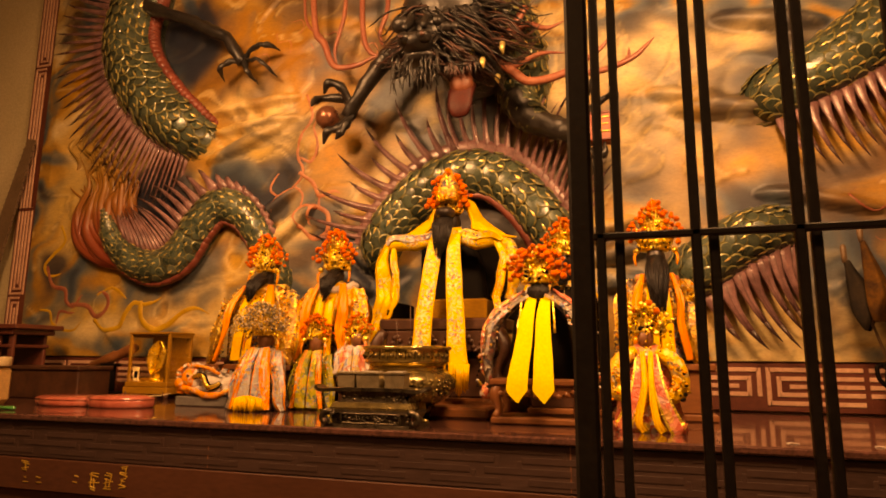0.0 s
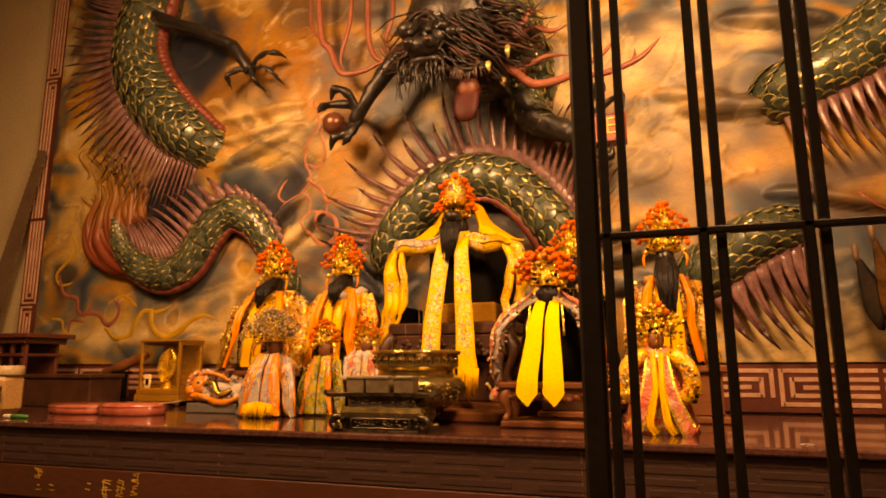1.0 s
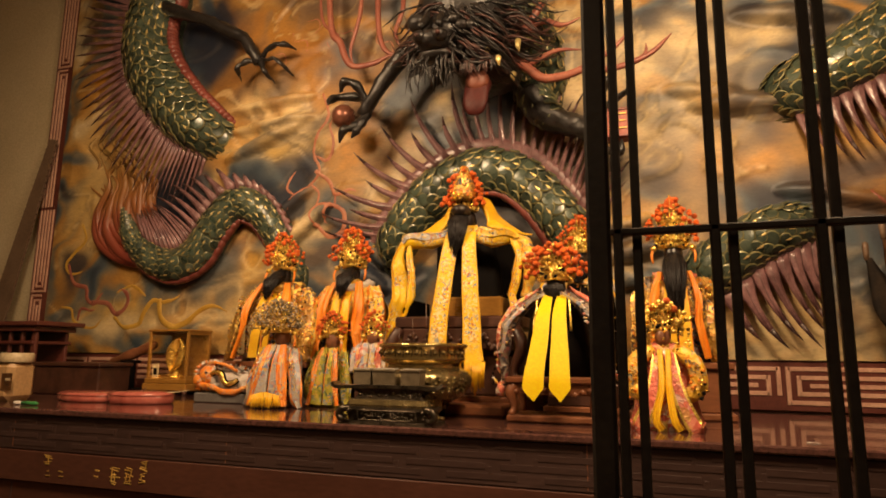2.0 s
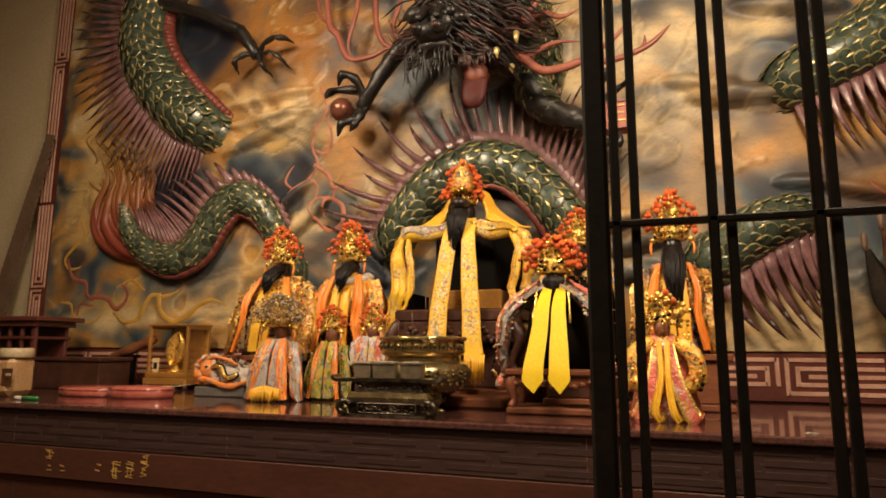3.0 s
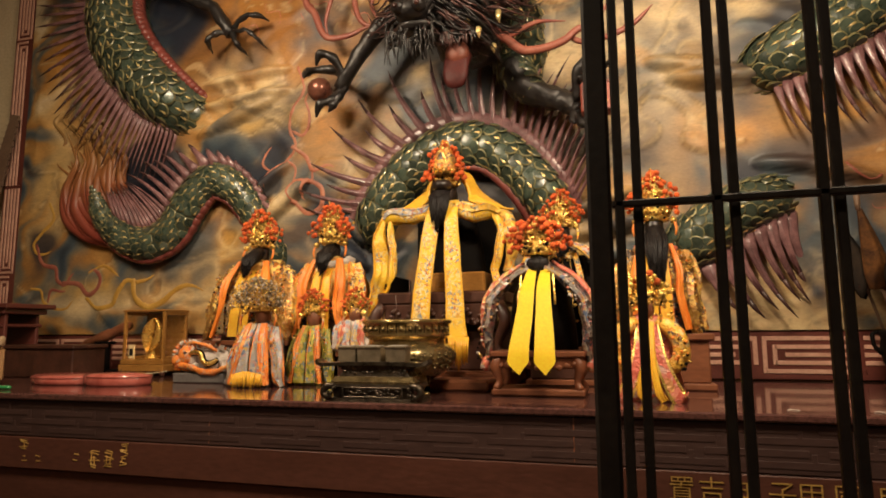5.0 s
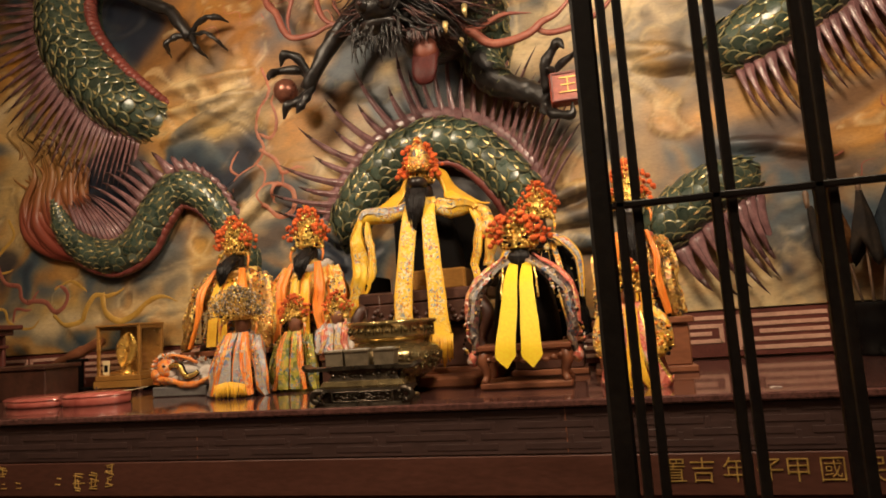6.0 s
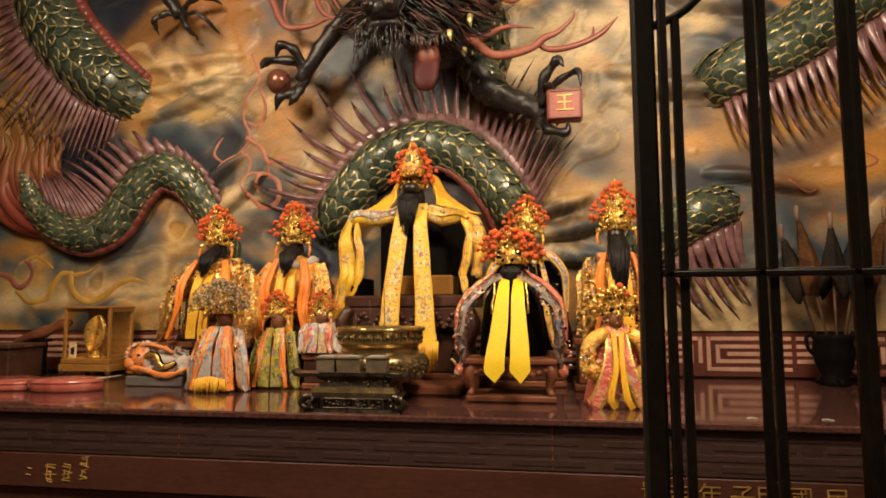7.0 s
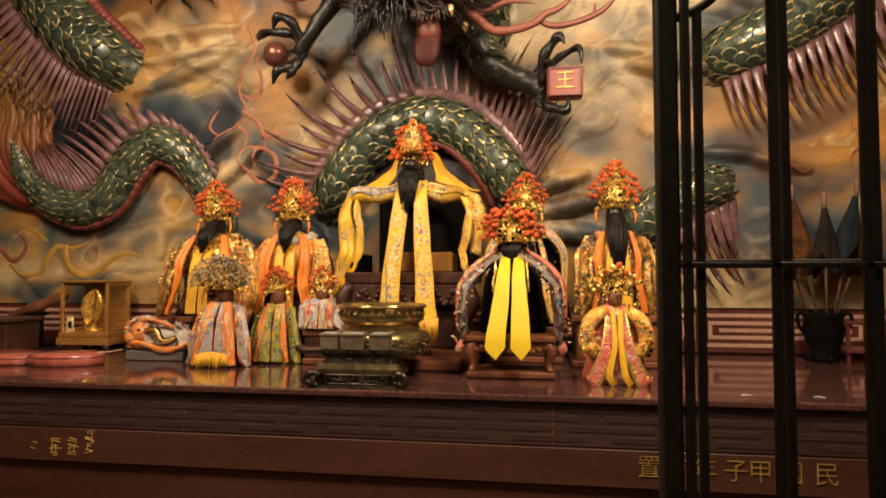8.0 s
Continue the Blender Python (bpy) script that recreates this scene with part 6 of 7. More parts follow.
def tiger():
    """Small crouching figure on a grey block."""
    s = Shape()
    s.ball((-1.75, 2.5, 1.395), (0.115, 0.05, 0.055), sFUR, True)
    s.ball((-1.66, 2.49, 1.385), (0.05, 0.045, 0.045), sFUR, True)
    s.ball((-1.845, 2.475, 1.415), (0.056, 0.05, 0.052), sBORA, True)
    s.ball((-1.885, 2.452, 1.395), (0.03, 0.028, 0.028), sBORA, True)
    s.ball((-1.815, 2.452, 1.41), (0.026, 0.016, 0.036), sFUR, True)
    s.tube(curve_points([(-1.88, 2.47, 1.455), (-1.82, 2.455, 1.472), (-1.75, 2.45, 1.462), (-1.69, 2.45, 1.44)], 12), [0.005, 0.008, 0.008, 0.004], 8, sBORA)
    s.tube(curve_points([(-1.89, 2.44, 1.372), (-1.82, 2.435, 1.372), (-1.76, 2.435, 1.352), (-1.69, 2.435, 1.35), (-1.64, 2.45, 1.372), (-1.62, 2.47, 1.4)], 16), [0.01, 0.013, 0.014, 0.014, 0.011, 0.006], 10, sBORA, (1, 0.7, 1))
    s.crumple(0, 0.008, 45)
    snake = curve_points([(-1.815, 2.438, 1.425), (-1.785, 2.43, 1.432), (-1.755, 2.428, 1.425), (-1.742, 2.426, 1.4), (-1.722, 2.425, 1.383), (-1.69, 2.43, 1.39), (-1.675, 2.436, 1.402)], 26)
    s.tube([p + Vector((0, 0.003, 0)) for p in snake], [0.012, 0.015, 0.015, 0.011], 8, sBLACK, (1, 0.5, 1))
    s.tube([p + Vector((0, -0.004, 0)) for p in snake], [0.008, 0.011, 0.011, 0.007], 8, sGOLD, (1, 0.6, 1))
    for k in range(260):                     # tufts of fur along the outline
        a = rnd(0, 2 * math.pi)
        cx, cz, rx, rz = (-1.75, 1.395, 0.12, 0.058) if k % 2 else (-1.848, 1.415, 0.06, 0.056)
        p = Vector((cx + rx * math.cos(a), 2.485 + rnd(-0.03, 0.02), cz + rz * math.sin(a)))
        if p.z > 1.347:
            s.tube([p, p + Vector((0.018 * math.cos(a), rnd(-0.008, 0.004), 0.016 * math.sin(a)))], [0.007, 0.001], 4, sFUR if k % 5 else sORA)
    for dx, dz in ((-1.878, 1.425), (-1.838, 1.43)):
        s.ball((dx, 2.43, dz), (0.009, 0.005, 0.006), sDARK, True)
    for dx in (-1.885, -1.845, -1.8, -1.7, -1.65):
        s.tube([(dx, 2.46, 1.385), (dx - 0.005, 2.45, 1.352)], [0.016, 0.016], 8, sFUR if dx > -1.82 else sORA)
    tagged(part("small_statue", s, STATUE), "orange and white crouching figurine on a grey block", "statue", "altar statues")
    b = Shape()
    b.box((-1.775, 2.5, TOP + 0.021), (0.26, 0.12, 0.042), 0, 0.005)
    tagged(part("stone_block", b, [GREY]), "grey stone block under the crouching figurine", "block")


tiger()

# ---- seats and pedestals ----
def pedestal(x, y, w, d, h, label, mats=(STOOLWOOD, DARKWOOD)):
    ped = thing("pedestal", label, "pedestal", (x, y, TOP), "statue pedestals")
    for nm, c, z, mi in (("plinth", 0.0125, (w, d, 0.025), 0), ("body", h / 2, (w * 0.9, d * 0.9, h - 0.05), 1), ("top", h - 0.0125, (w, d, 0.025), 0)):
        s = Shape()
        s.box((0, 0, c), z, 0, 0.005)
        part(nm, s, [mats[mi]], ped)


pedestal(-1.6, 2.66, 0.42, 0.3, 0.18, "dark wooden pedestal under a brocade statue")
pedestal(-1.24, 2.7, 0.3, 0.24, 0.18, "dark wooden pedestal under a yellow robed statue")
pedestal(0.12, 2.66, 0.36, 0.3, 0.2, "reddish wooden pedestal beside the gate", (STOOLWOOD, STOOLWOOD))
pedestal(-0.235, 2.72, 0.3, 0.22, 0.15, "dark wooden pedestal behind the stool")
pedestal(-1.055, 2.5, 0.14, 0.14, 0.14, "small dark wooden pedestal under a small statue")

stool = thing("stool", "reddish carved wooden stool with curled feet", "stool", (-0.283, 2.29, TOP))
s = Shape()
s.box((0, 0, 0.137), (0.312, 0.2, 0.02), 0, 0.006)
part("seat", s, [STOOLWOOD], stool)
s = Shape()
s.box((0, -0.08, 0.108), (0.26, 0.015, 0.036), 0, 0.004)
for k in range(11):
    s.ball((-0.12 + 0.024 * k, -0.09, 0.1 + 0.008 * math.sin(k * 2.1)), (0.012, 0.006, 0.01), 0)
part("apron", s, [STOOLWOOD], stool)
for dx in (-1, 1):
    for dy in (-1, 1):
        s = Shape()
        s.tube(curve_points([(dx * 0.125, dy * 0.075, 0.128), (dx * 0.14, dy * 0.082, 0.095), (dx * 0.128, dy * 0.078, 0.05), (dx * 0.138, dy * 0.085, 0.022)], 10), [0.017, 0.02, 0.011, 0.014], 10, 0)
        part("leg", s, [STOOLWOOD], stool)
s = Shape()
s.box((0, 0, 0.013), (0.304, 0.2, 0.022), 0, 0.005)
part("base", s, [STOOLWOOD], stool)

throne = thing("throne", "dark carved wooden throne under the chief statue", "throne", (-0.705, 2.68, TOP))
for nm, c, z, m in (("base_step", (0.05, -0.28, 0.02), (0.36, 0.16, 0.04), STOOLWOOD), ("plinth", (0, 0, 0.03), (0.56, 0.4, 0.06), STOOLWOOD), ("waist", (0, 0.02, 0.14), (0.46, 0.32, 0.16), DARKWOOD),
                    ("seat", (0, 0, 0.345), (0.53, 0.38, 0.05), DARKWOOD), ("back", (0, 0.18, 0.56), (0.42, 0.035, 0.42), BLACK), ("cushion", (0.04, -0.02, 0.41), (0.26, 0.2, 0.085), CASEWOOD)):
    s = Shape()
    s.box(c, z, 0, 0.008)
    part(nm, s, [m], throne)
for dx in (-1, 1):
    s = Shape()
    s.tube(curve_points([(dx * 0.24, -0.19, 0.32), (dx * 0.27, -0.21, 0.25), (dx * 0.235, -0.2, 0.16), (dx * 0.27, -0.22, 0.08)], 12), [0.022, 0.026, 0.017, 0.024], 10)
    part("leg", s, [DARKWOOD], throne)
    s = Shape()
    s.box((dx * 0.25, 0.02, 0.41), (0.024, 0.28, 0.08), 0, 0.01)
    part("armrest", s, [BLACK], throne)
s = Shape()
s.box((0, -0.185, 0.28), (0.46, 0.02, 0.08), 0, 0.006)
for k in range(40):
    a = k * 0.9
    s.ball((-0.2 + 0.0105 * k, -0.198, 0.27 + 0.026 * math.sin(a)), (0.013, 0.008, 0.012), 0)
part("apron", s, [DARKWOOD], throne)

# ---- sashes laid over two statues ----
def sash(name, label, strips, mats, fringe=None):
    root = thing(name, label, "sash", (0, 0, 0), "yellow sashes")
    for pts, widths, border in strips:
        s = Shape()
        s.ribbon(curve_points(pts, 24), widths, 0, 0.006, (1, 0, 0), border, 0.09)
        s.crumple(0, 0.0015 if border is None else 0.003, 14)
        me = welded(s.mesh("strip", mats))
        strip = part("strip", me, None, root)
    if fringe:
        s = Shape()
        for k in range(26):
            x = fringe[0] + (k / 25 - 0.5) * fringe[3]
            ln = fringe[4] * (0.65 + 0.35 * (1 - abs(k / 25 - 0.5) * 1.6)) * rnd(0.9, 1.05)
            s.tube([(x, fringe[1], fringe[2]), (x + rnd(-0.004, 0.004), fringe[1] - rnd(0, 0.01), fringe[2] - ln * 0.5), (x + rnd(-0.007, 0.007), fringe[1], fringe[2] - ln)], [0.003, 0.0035, 0.0015], 5)
        part("fringe", s, [YELLOW], strip, "golden yellow fringe")


sash("yellow_sash", "pair of plain bright yellow satin sashes with pointed ends", [
    ([(-0.303, 2.28, 1.728), (-0.306, 2.2, 1.66), (-0.316, 2.15, 1.55), (-0.328, 2.125, 1.46), (-0.332, 2.12, 1.414), (-0.329, 2.12, 1.376)], [0.03, 0.044, 0.055, 0.064, 0.07, 0.003], None),
    ([(-0.256, 2.28, 1.728), (-0.254, 2.2, 1.66), (-0.25, 2.15, 1.55), (-0.247, 2.125, 1.46), (-0.247, 2.12, 1.414), (-0.246, 2.12, 1.376)], [0.03, 0.044, 0.055, 0.064, 0.07, 0.003], None)], [SATIN])
sash("embroidered_sash", "pair of cream yellow embroidered sashes with a fringed end", [
    ([(-0.735, 2.56, 2.05), (-0.735, 2.5, 1.96), (-0.75, 2.47, 1.8), (-0.765, 2.455, 1.65), (-0.772, 2.45, 1.545)], [0.045, 0.06, 0.066, 0.072, 0.076], 1),
    ([(-0.66, 2.56, 2.05), (-0.655, 2.5, 1.96), (-0.643, 2.47, 1.8), (-0.632, 2.455, 1.65), (-0.625, 2.445, 1.54), (-0.618, 2.44, 1.49)], [0.045, 0.055, 0.066, 0.072, 0.078, 0.078], 1)],
     [SASHCLOTH, YELLOW], (-0.612, 2.435, 1.492, 0.076, 0.125))

# ---- incense vessels ----
censer = thing("censer", "polished brass incense bowl with wide rim on feet", "censer", (-0.742, 2.22, TOP))
s = Shape()
s.lathe([(0.05, 0.045), (0.1, 0.055), (0.145, 0.078), (0.17, 0.11), (0.174, 0.135), (0.16, 0.158), (0.14, 0.17)], (0, 0, 0), 64)
bowl = part("bowl", s, [BELLYBRASS], censer, "darker aged brass belly")
s = Shape()
s.lathe([(0.139, 0.168), (0.134, 0.178), (0.135, 0.188), (0.146, 0.196), (0.151, 0.2), (0.15, 0.206), (0.15, 0.238), (0.157, 0.242), (0.159, 0.25), (0.154, 0.255), (0.14, 0.253), (0.132, 0.21)], (0, 0, 0), 64)
rim = part("rim", s, [BRASS], censer, "bright polished brass rim")
s = Shape()
s.lathe([(0.001, 0.222), (0.134, 0.222), (0.134, 0.228), (0.001, 0.236)], (0, 0, 0), 32)
part("ash", s, [ASH], censer)
for k in range(3):
    a = radians(-50 + 120 * k)
    s = Shape()
    s.tube(curve_points([(0.08 * math.cos(a), 0.08 * math.sin(a), 0.075), (0.118 * math.cos(a), 0.118 * math.sin(a), 0.045), (0.105 * math.cos(a), 0.105 * math.sin(a), 0.02), (0.13 * math.cos(a), 0.13 * math.sin(a), 0.009)], 12), [0.034, 0.026, 0.017, 0.014], 12)
    for m in range(3):
        b = a + 0.16 * (m - 1)
        s.ball((0.132 * math.cos(b), 0.132 * math.sin(b), 0.008), (0.012, 0.012, 0.008), 0, True)
    part("foot", s, [BELLYBRASS], censer)
for k in range(15):                           # round studs between upright ridges
    a = radians(186 + 12 * k)
    stud = Shape()
    stud.ball((0.1505 * math.cos(a), 0.1505 * math.sin(a), 0.222), (0.008, 0.008, 0.008), 0, True)
    for z in (0.209, 0.235):
        b = a + radians(6)
        stud.box((0.151 * math.cos(b), 0.151 * math.sin(b), 0.222), (0.003, 0.003, 0.026), 0, 0.001)
    part("stud", stud, [BELLYBRASS], rim)
s = Shape()
for k in range(120):                          # cloud-scroll relief round the belly
    a = radians(200 + 1.25 * k)
    z = 0.118 + 0.024 * math.sin(k * 0.75)
    r = 0.173 - 0.3 * max(0.0, abs(z - 0.125) - 0.012)
    s.ball((r * math.cos(a), r * math.sin(a), z), (0.0065, 0.0065, 0.005 + 0.003 * math.sin(k * 2.2)), 0)
part("relief_ornament", s, [BELLYBRASS], bowl)
for k in range(3):
    s = Shape()
    s.tube([(0.02 - 0.05 * k, -0.02, 0.225), (0.018 - 0.052 * k, -0.025, 0.4 - 0.05 * k)], 0.0016, 5)
    part("incense_stick", s, [DARKWOOD], censer)


def tapered(s, z0, z1, low, high, y=0.0, x=0.0, mi=0):
    """A slab whose sides lean from its lower to its upper outline."""
    v = [(x + sx * w / 2, y + sy * d / 2, z) for z, (w, d) in ((z0, low), (z1, high)) for sx, sy in ((-1, -1), (1, -1), (1, 1), (-1, 1))]
    s.put(v, [(0, 1, 2, 3), (4, 5, 6, 7), (0, 1, 5, 4), (1, 2, 6, 5), (2, 3, 7, 6), (3, 0, 4, 7)], mi, False)


stand = thing("incense_stand", "dark bronze incense stand with winged tray and three square cups", "incense holder", (-0.757, 1.995, TOP))
s = Shape()
tapered(s, 0.0, 0.01, (0.31, 0.13), (0.3, 0.124))
tapered(s, 0.01, 0.044, (0.262, 0.1), (0.27, 0.104))
tapered(s, 0.044, 0.054, (0.292, 0.118), (0.285, 0.114))
stand_base = part("base", s, [BRONZE], stand)
for dx in (-1, 1):
    s = Shape()                               # scrolled corner
    s.tube(curve_points([(dx * 0.125, -0.056, 0.048), (dx * 0.15, -0.06, 0.046), (dx * 0.162, -0.062, 0.028), (dx * 0.148, -0.064, 0.014), (dx * 0.136, -0.064, 0.024)], 14), [0.01, 0.012, 0.011, 0.009, 0.006], 8)
    for k in range(12):
        s.ball((dx * rnd(0.12, 0.16), -0.062 - rnd(0, 0.008), rnd(0.008, 0.046)), rnd(0.003, 0.007), 0)
    part("corner_scroll", s, [BRONZE], stand_base)
s = Shape()
s.tube([(0.098 * max(-0.8, min(0.8, 1.15 * math.cos(a))) / 0.8, -0.057, 0.028 + 0.017 * max(-0.85, min(0.85, 1.2 * math.sin(a)))) for a in np.linspace(0, 2 * math.pi, 40)], 0.0035, 6)
s.tube([(0.026 * math.cos(a), -0.056, 0.028 + 0.013 * math.sin(a)) for a in np.linspace(0, 2 * math.pi, 24)], 0.003, 6)
for k in range(44):
    s.ball((rnd(-0.088, 0.088), -0.054 - rnd(0, 0.004), 0.028 + rnd(-0.012, 0.012)), (rnd(0.003, 0.008), 0.004, rnd(0.003, 0.006)), 0)
part("cartouche", s, [BRONZE], stand_base)
s = Shape()
tapered(s, 0.054, 0.06, (0.272, 0.108), (0.276, 0.11))
tapered(s, 0.06, 0.076, (0.276, 0.11), (0.258, 0.098))
part("slab", s, [BELLYBRASS], stand, "worn brass slab with sloping edge")
s = Shape()
tapered(s, 0.076, 0.094, (0.236, 0.08), (0.21, 0.07))
for k in range(40):
    s.ball((rnd(-0.11, 0.11), -0.037, rnd(0.08, 0.108)), (rnd(0.004, 0.009), 0.005, rnd(0.003, 0.006)), 0)
tapered(s, 0.094, 0.11, (0.21, 0.07), (0.26, 0.08))
part("neck", s, [BRONZE], stand)
s = Shape()
s.ribbon(curve_points([(-0.212, 0, 0.124), (-0.19, 0, 0.112), (-0.13, 0, 0.113), (0, 0, 0.116), (0.1, 0, 0.114), (0.15, 0, 0.112), (0.172, 0, 0.122)], 30), [0.05, 0.085, 0.1, 0.085, 0.05], 0, 0.011, (0, 1, 0))
part("winged_tray", welded(s.mesh("winged_tray", [BRONZE])), None, stand)
for dx, w in ((-0.095, 0.06), (-0.02, 0.078), (0.07, 0.066)):
    s = Shape()
    tapered(s, 0.121, 0.164, (w * 0.94, 0.048), (w, 0.052), -0.012, dx)
    s.box((dx, -0.012, 0.166), (w + 0.005, 0.057, 0.006), 0, 0.001)
    s.box((dx, -0.012, 0.1705), (w - 0.012, 0.04, 0.003), 1, 0.0008)
    part("cup", s, [GREYBRASS, ASH], stand, "dull grey brass square cup")

# ---- things at the west end of the altar top ----
case = thing("display_case", "honey wood and glass display case with a gold ornament", "case", (-2.352, 2.845, TOP))
for nm, c, z, m in (("base", (0, 0, 0.04), (0.276, 0.196, 0.034), CASEWOOD), ("floor_board", (0, 0, 0.07), (0.262, 0.184, 0.024), CASEWOOD), ("roof_board", (0, 0, 0.328), (0.262, 0.184, 0.012), CASEWOOD),
                    ("back_board", (0, 0.078, 0.202), (0.23, 0.008, 0.238), GOLDPAPER), ("inner_floor", (0, 0, 0.084), (0.226, 0.15, 0.004), GOLDPAPER)):
    s = Shape()
    s.box(c, z, 0, 0.003)
    part(nm, s, [m], case)
for dx in (-0.119, 0.119):
    for dy in (-0.08, 0.08):
        s = Shape()
        s.box((dx, dy, 0.202), (0.015, 0.015, 0.24), 0, 0.002)
        part("post", s, [CASEWOOD], case)
for dx in (-0.12, 0.12):
    for z in (0.09, 0.314):
        s = Shape()
        s.box((dx, 0, z), (0.013, 0.145, 0.016), 0, 0.002)
        part("rail", s, [CASEWOOD], case)
s = Shape()
s.box((0, -0.08, 0.202), (0.222, 0.003, 0.236), 0, 0.0005)
part("pane", s, [GLASS], case).visible_shadow = False
for dx in (-0.119, 0.119):
    s = Shape()
    s.box((dx, 0, 0.202), (0.003, 0.144, 0.206), 0, 0.0005)
    part("pane", s, [GLASS], case).visible_shadow = False
s = Shape()                                   # two cupped leaves, edge to edge
for d, tilt in ((-1, 12), (1, 16)):
    turn = Matrix.Rotation(radians(tilt), 3, "Y")
    verts, faces = [], []
    for i in range(11):
        u = -1 + 0.2 * i
        wide = 0.04 * (1 - u * u) ** 0.8 + 0.0008
        for k in range(5):
            q = k / 4
            for dy in (0, 0.006):
                verts.append(Vector((0.015, -0.035, 0.205)) + turn @ Vector((d * (0.003 + wide * 1.45 * q), -0.022 * math.sin(q * 2.6) + dy, 0.088 * u)))
    for i in range(10):
        for k in range(4):
            a = i * 10 + k * 2
            faces += [(a, a + 2, a + 12, a + 10), (a + 1, a + 3, a + 13, a + 11)]
        for a in (i * 10, i * 10 + 8):
            faces.append((a, a + 1, a + 11, a + 10))
    s.put(verts, faces)
s.lathe([(0.04, 0), (0.036, 0.01), (0.014, 0.018), (0.01, 0.04)], (0.012, -0.03, 0.086), 20)
part("gold_ornament", s, [GOLD], case, "polished gold leaf-shaped ornament")
s = Shape()
s.box((-0.086, -0.066, 0.122), (0.038, 0.004, 0.07), 0, 0.001)
s.box((-0.086, -0.069, 0.118), (0.02, 0.003, 0.034), 1, 0.001)
part("card", s, [CREAM, BLACK], case)
for dx in (-1, 1):
    for dy in (-1, 1):
        s = Shape()
        s.tube([(dx * 0.115, dy * 0.08, 0.03), (dx * 0.13, dy * 0.092, 0.002)], [0.02, 0.009], 8)
        part("foot", s, [DARKWOOD], case)

box = thing("wooden_box", "plain dark brown wooden box", "box", (-2.82, 2.66, TOP))
for nm, c, z in (("body", (0, 0, 0.07), (0.47, 0.2, 0.14)), ("lid", (0, 0, 0.15), (0.49, 0.22, 0.02))):
    s = Shape()
    s.box(c, z, 0, 0.005)
    part(nm, s, [DARKWOOD], box)

shrine = thing("shelf_cabinet", "dark red-brown shelf cabinet with overhanging top and slats", "cabinet", (-3.5, 2.74, TOP))
for nm, c, z in (("top", (0, 0, 0.362), (0.86, 0.3, 0.026)), ("cornice", (0, 0, 0.335), (0.78, 0.26, 0.03)), ("back", (0, 0.1, 0.16), (0.72, 0.02, 0.32)), ("middle_shelf", (0, 0, 0.26), (0.74, 0.24, 0.018)), ("low_shelf", (0, 0, 0.13), (0.74, 0.24, 0.018)), ("bottom", (0, 0, 0.012), (0.76, 0.25, 0.024))):
    s = Shape()
    s.box(c, z, 0, 0.005)
    part(nm, s, [REDWOOD], shrine)
for k in range(9):
    s = Shape()
    s.box((-0.36 + 0.09 * k, -0.1, 0.17), (0.02 if k % 8 else 0.035, 0.02, 0.3), 0, 0.004)
    part("slat", s, [REDWOOD], shrine)

saw = Shape()
a, b = Vector((-3.97, 2.94, TOP)), Vector((-3.612, 2.985, 2.87))
way = (b - a).normalized()
wide = Vector((way.z, 0, -way.x))
L = (b - a).length
saw.ribbon([a + way * (L * k / 12) for k in range(13)], [0.15, 0.14, 0.12, 0.095, 0.06], 0, 0.014, wide)
for k in range(34):
    u = 0.12 + 0.86 * k / 33
    hw = float(np.interp(u, [0, 0.25, 0.5, 0.75, 1], [0.15, 0.14, 0.12, 0.095, 0.06])) / 2
    for d in (-1, 1):
        p = a + way * (L * u) + wide * (d * hw * 0.9)
        saw.tube([p, p + wide * (d * 0.022) + way * 0.006], [0.008, 0.002], 5)
tagged(part("sawfish_sword", saw, [TOOTH]), "long brown sawfish blade with small teeth leaning on the wall", "ritual sword")

mallet = thing("wooden_mallet", "turned brown wooden mallet resting on a black stand", "mallet", (-2.69, 2.86, 1.5))
s = Shape()
d = Vector((0.16, 0, 0.058))
s.tube([-d, -d * 0.8, -d * 0.75, -d * 0.3, -d * 0.25, d * 0.2, d * 0.25, d * 0.8, d], [0.016, 0.02, 0.026, 0.024, 0.03, 0.03, 0.024, 0.028, 0.02], 12)
part("shaft", s, [STOOLWOOD], mallet)
stand2 = thing("mallet_stand", "black lacquered stand for a mallet", "stand", (-2.69, 2.86, TOP))
for nm, c, z in (("foot", (0, 0, 0.012), (0.18, 0.1, 0.024)), ("column", (0, 0, 0.09), (0.05, 0.04, 0.14)), ("cradle", (0, 0, 0.164), (0.1, 0.05, 0.016))):
    s = Shape()
    s.box(c, z, 0, 0.004)
    part(nm, s, [BLACK], stand2)


def hex_pack(x, y, r, h, rz, label):
    p = thing("red_package", label, "package", (x, y, TOP), "red packages", rz=rz)
    s = Shape()
    s.lathe([(r * 0.95, 0), (r, 0.006), (r, h * 0.6), (r * 0.98, h * 0.66), (r * 0.5, h * 0.68), (0.002, h * 0.68)], (0, 0, 0), 12, 0, 1, 0.62)
    part("tray", s, [REDPLASTIC], p)
    s = Shape()
    s.lathe([(r * 1.02, h * 0.66), (r * 1.02, h * 0.74), (r * 0.9, h * 0.92), (r * 0.3, h), (0.002, h)], (0, 0, 0), 12, 0, 1, 0.62)
    part("cover", s, [REDPLASTIC], p, "shiny red wrapped cover")
    s = Shape()
    s.ribbon(curve_points([(r * 0.6, 0, h * 0.9), (r * 1.0, 0.02, h * 0.92), (r * 1.4, 0.03, h * 1.1)], 8), [0.05, 0.04, 0.006], 0, 0.003, (0, 1, 0))
    part("wrapper_end", s, [CREAM], p)


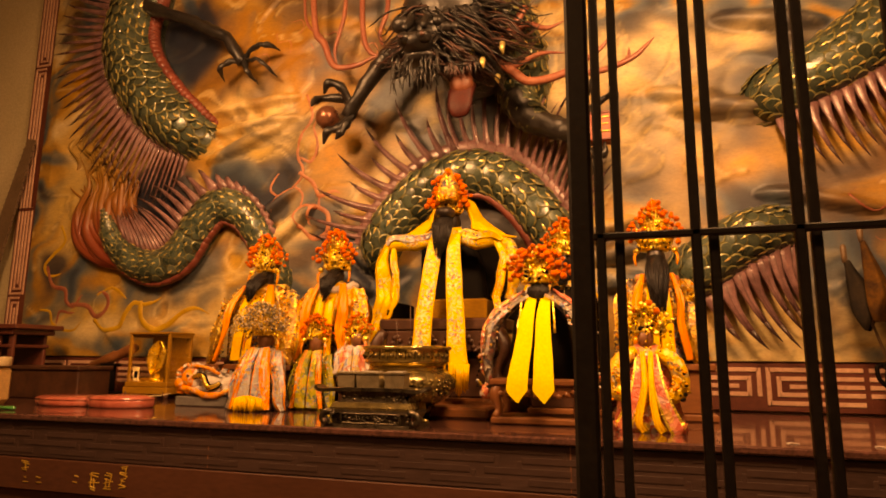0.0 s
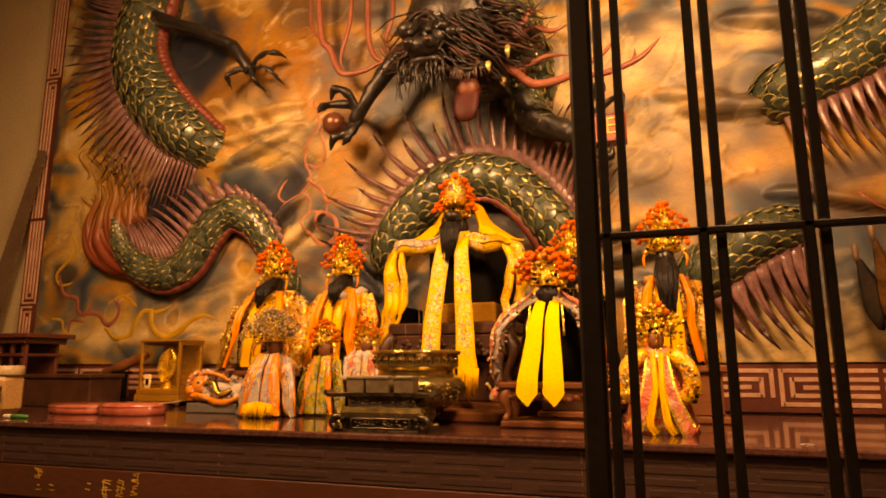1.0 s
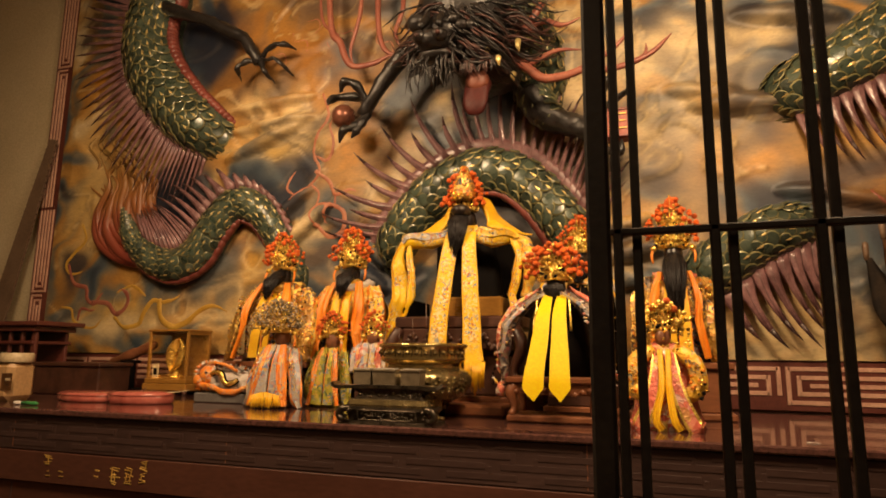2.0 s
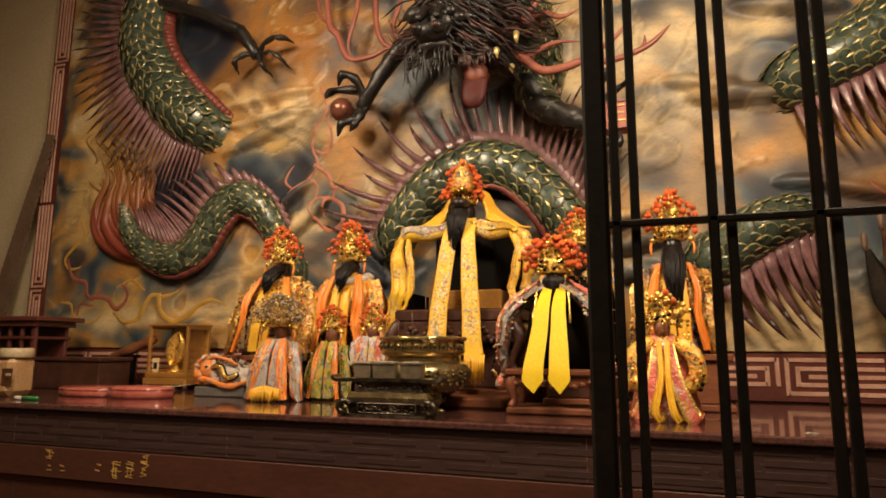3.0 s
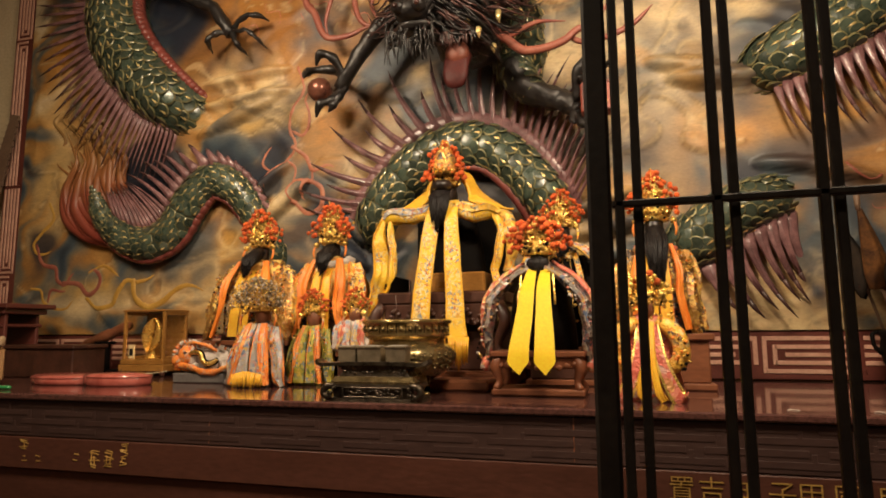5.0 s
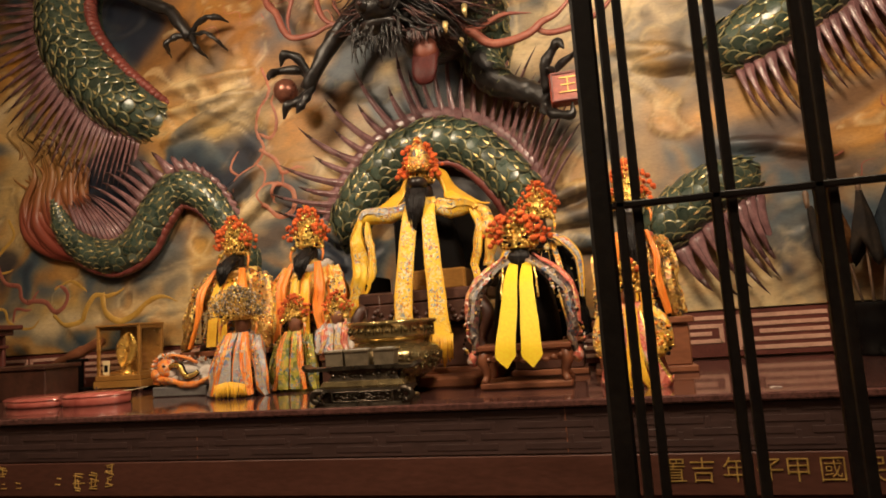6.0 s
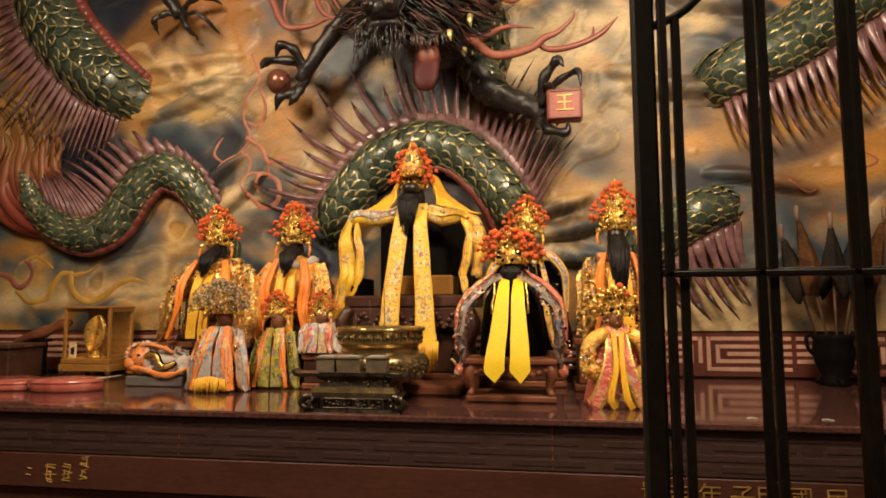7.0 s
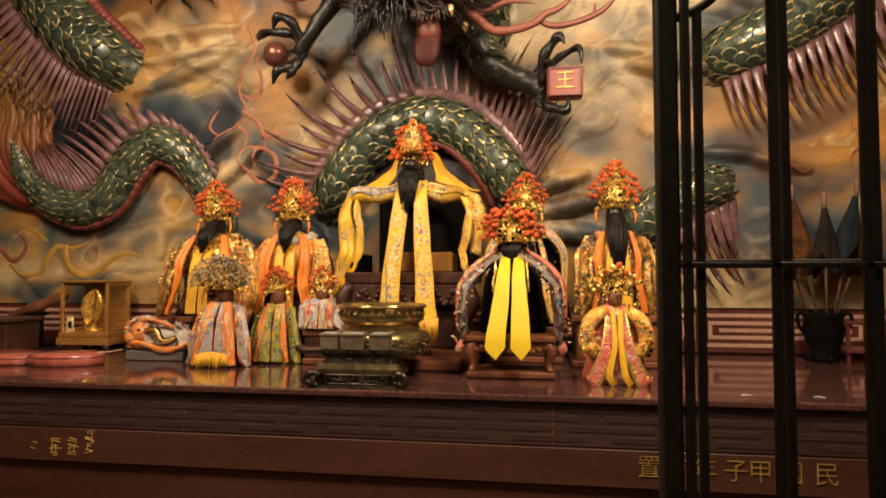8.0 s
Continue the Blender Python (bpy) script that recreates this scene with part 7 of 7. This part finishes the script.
hex_pack(-2.06, 2.3, 0.15, 0.052, 6, "flat red wrapped offering box")
hex_pack(-2.36, 2.33, 0.19, 0.042, -10, "wider red wrapped offering tray with loose foil")

jar = thing("plastic_jar", "square amber plastic jar with a cream lid", "jar", (-2.63, 2.16, TOP))
s = Shape()
s.box((-0.01, 0, 0.085), (0.13, 0.13, 0.17), 0, 0.025)
jar_vessel = part("vessel", s, [AMBERPLASTIC], jar)
s = Shape()
s.lathe([(0.064, 0.165), (0.066, 0.17), (0.066, 0.2), (0.06, 0.206), (0.001, 0.206)], (0, 0, 0), 28)
part("lid", s, [CREAM], jar)
s = Shape()
s.box((0.04, -0.0665, 0.085), (0.06, 0.003, 0.07), 0, 0.001)
s.box((0.05, -0.069, 0.095), (0.03, 0.002, 0.01), 1, 0.0005)
part("paper_label", s, [FLAGRED, CREAM], jar_vessel)

pen = thing("marker_pen", "green marker pen with a white cap", "pen", (-2.37, 2.02, TOP + 0.008), rz=4)
s = Shape()
s.tube([(-0.02, 0, 0), (0.05, 0, 0), (0.06, 0, 0)], [0.008, 0.008, 0.004], 10)
part("barrel", s, [GREENPEN], pen)
s = Shape()
s.tube([(-0.06, 0, 0), (-0.055, 0, 0), (-0.02, 0, 0)], [0.005, 0.008, 0.0085], 10)
part("cap", s, [FUR], pen)

# ---- flags in their pot at the east end ----
pot = thing("flag_pot", "dark carved round pot holding furled flags", "pot", (0.985, 2.84, TOP))
s = Shape()
s.lathe([(0.052, 0.0), (0.06, 0.012), (0.046, 0.03), (0.07, 0.09), (0.078, 0.14), (0.072, 0.18), (0.086, 0.2), (0.08, 0.206), (0.066, 0.18), (0.001, 0.17)], (0, 0, 0), 32)
pot_vessel = part("vessel", s, [BLACK], pot)
for d in (-1, 1):
    s = Shape()
    s.tube(curve_points([(d * 0.074, 0, 0.12), (d * 0.1, -0.01, 0.15), (d * 0.104, -0.01, 0.19), (d * 0.086, 0, 0.2)], 10), 0.008, 8)
    part("ear", s, [BLACK], pot_vessel)
for k in range(3):
    a = radians(-90 + 120 * k)
    s = Shape()
    s.tube([(0.05 * math.cos(a), 0.05 * math.sin(a), 0.03), (0.068 * math.cos(a), 0.068 * math.sin(a), 0.004)], [0.016, 0.01], 8)
    part("foot", s, [BLACK], pot)
rack = thing("flag_rack", "low dark wooden rack beside the flag pot", "rack", (1.17, 2.84, TOP))
for c, z in (((0, 0, 0.05), (0.26, 0.14, 0.016)), ((0, 0, 0.165), (0.26, 0.14, 0.014))):
    s = Shape()
    s.box(c, z, 0, 0.003)
    part("shelf", s, [REDWOOD], rack)
for dx in (-0.115, 0.0, 0.115):
    for dy in (-0.055, 0.055):
        s = Shape()
        s.box((dx, dy, 0.09), (0.013, 0.013, 0.18), 0, 0.002)
        part("post", s, [REDWOOD], rack)


def furled_flag(x, y, ztop, lean, cloth, label, zf=1.5, wide=1.0):
    f = thing("furled_flag", label, "flag", (0, 0, 0), "furled flags")
    foot = Vector((x + lean, y, zf))
    tip = Vector((x, y, ztop))
    s = Shape()
    s.tube([foot, tip], [0.0055, 0.0055], 8)
    pole = part("pole", s, [POLE], f)
    s = Shape()
    n, seg = 9, 18
    verts, faces = [], []
    prof = [0.01, 0.015, 0.021, 0.028, 0.034, 0.04, 0.045, 0.048, 0.044]
    for i in range(n):
        c = tip + (foot - tip) * (0.06 + 0.5 * i / (n - 1))
        for k in range(seg):
            q = 2 * math.pi * k / seg
            r = prof[i] * wide * (1 + 0.22 * math.sin(5 * q + i * 0.3 + x * 9))
            verts.append(c + Vector((r * math.cos(q), r * 0.8 * math.sin(q), -0.07 * math.sin(2.5 * q + x * 20) * (i / n) ** 2)))
    for i in range(n - 1):
        for k in range(seg):
            l = (k + 1) % seg
            faces.append((i * seg + k, i * seg + l, (i + 1) * seg + l, (i + 1) * seg + k))
    faces += [tuple(range(seg)), tuple((n - 1) * seg + k for k in range(seg))]
    s.put(verts, faces)
    part("cloth", s, [cloth], f)
    s = Shape()
    s.lathe([(0.008, -0.035), (0.0105, -0.01), (0.0115, 0.02), (0.009, 0.034), (0.002, 0.038)], tip, 10)
    part("finial", s, [POLE], pole)


furled_flag(0.83, 2.9, 1.93, 0.12, FLAGCLOTH, "dark furled flag leaning in a pot", 1.48)
furled_flag(0.875, 2.84, 2.0, 0.09, FLAGRED, "rust and ochre furled flag with pale tip in a pot", 1.48, 0.85)
furled_flag(0.992, 2.82, 1.965, 0.0, FLAGCLOTH, "dark brown furled flag with pale wooden tip in a pot", 1.48)
furled_flag(1.128, 2.84, 2.02, -0.1, FLAGBLUE, "dark blue furled flag with pale tip in a pot", 1.48)
furled_flag(1.22, 2.87, 1.99, -0.17, FLAGRED, "rust furled flag with pale tip leaning in a pot", 1.48)


# ---- scraps of paper near the altar's edge ----
for x, y, rz in ((0.42, 2.0, 8), (0.62, 2.0, -20)):
    scrap = Shape()
    scrap.ribbon([(-0.014, 0, 0.001), (-0.004, 0.002, 0.003), (0.006, 0, 0.002), (0.015, 0.001, 0.001)], [0.01, 0.012, 0.009], 0, 0.001, (0, 1, 0))
    ob = tagged(part("paper_scrap", scrap, [FUR]), "small white paper scrap on the granite top", "paper scrap", "paper scraps")
    ob.matrix_basis = pose(x, y, TOP, 0, 0, rz)
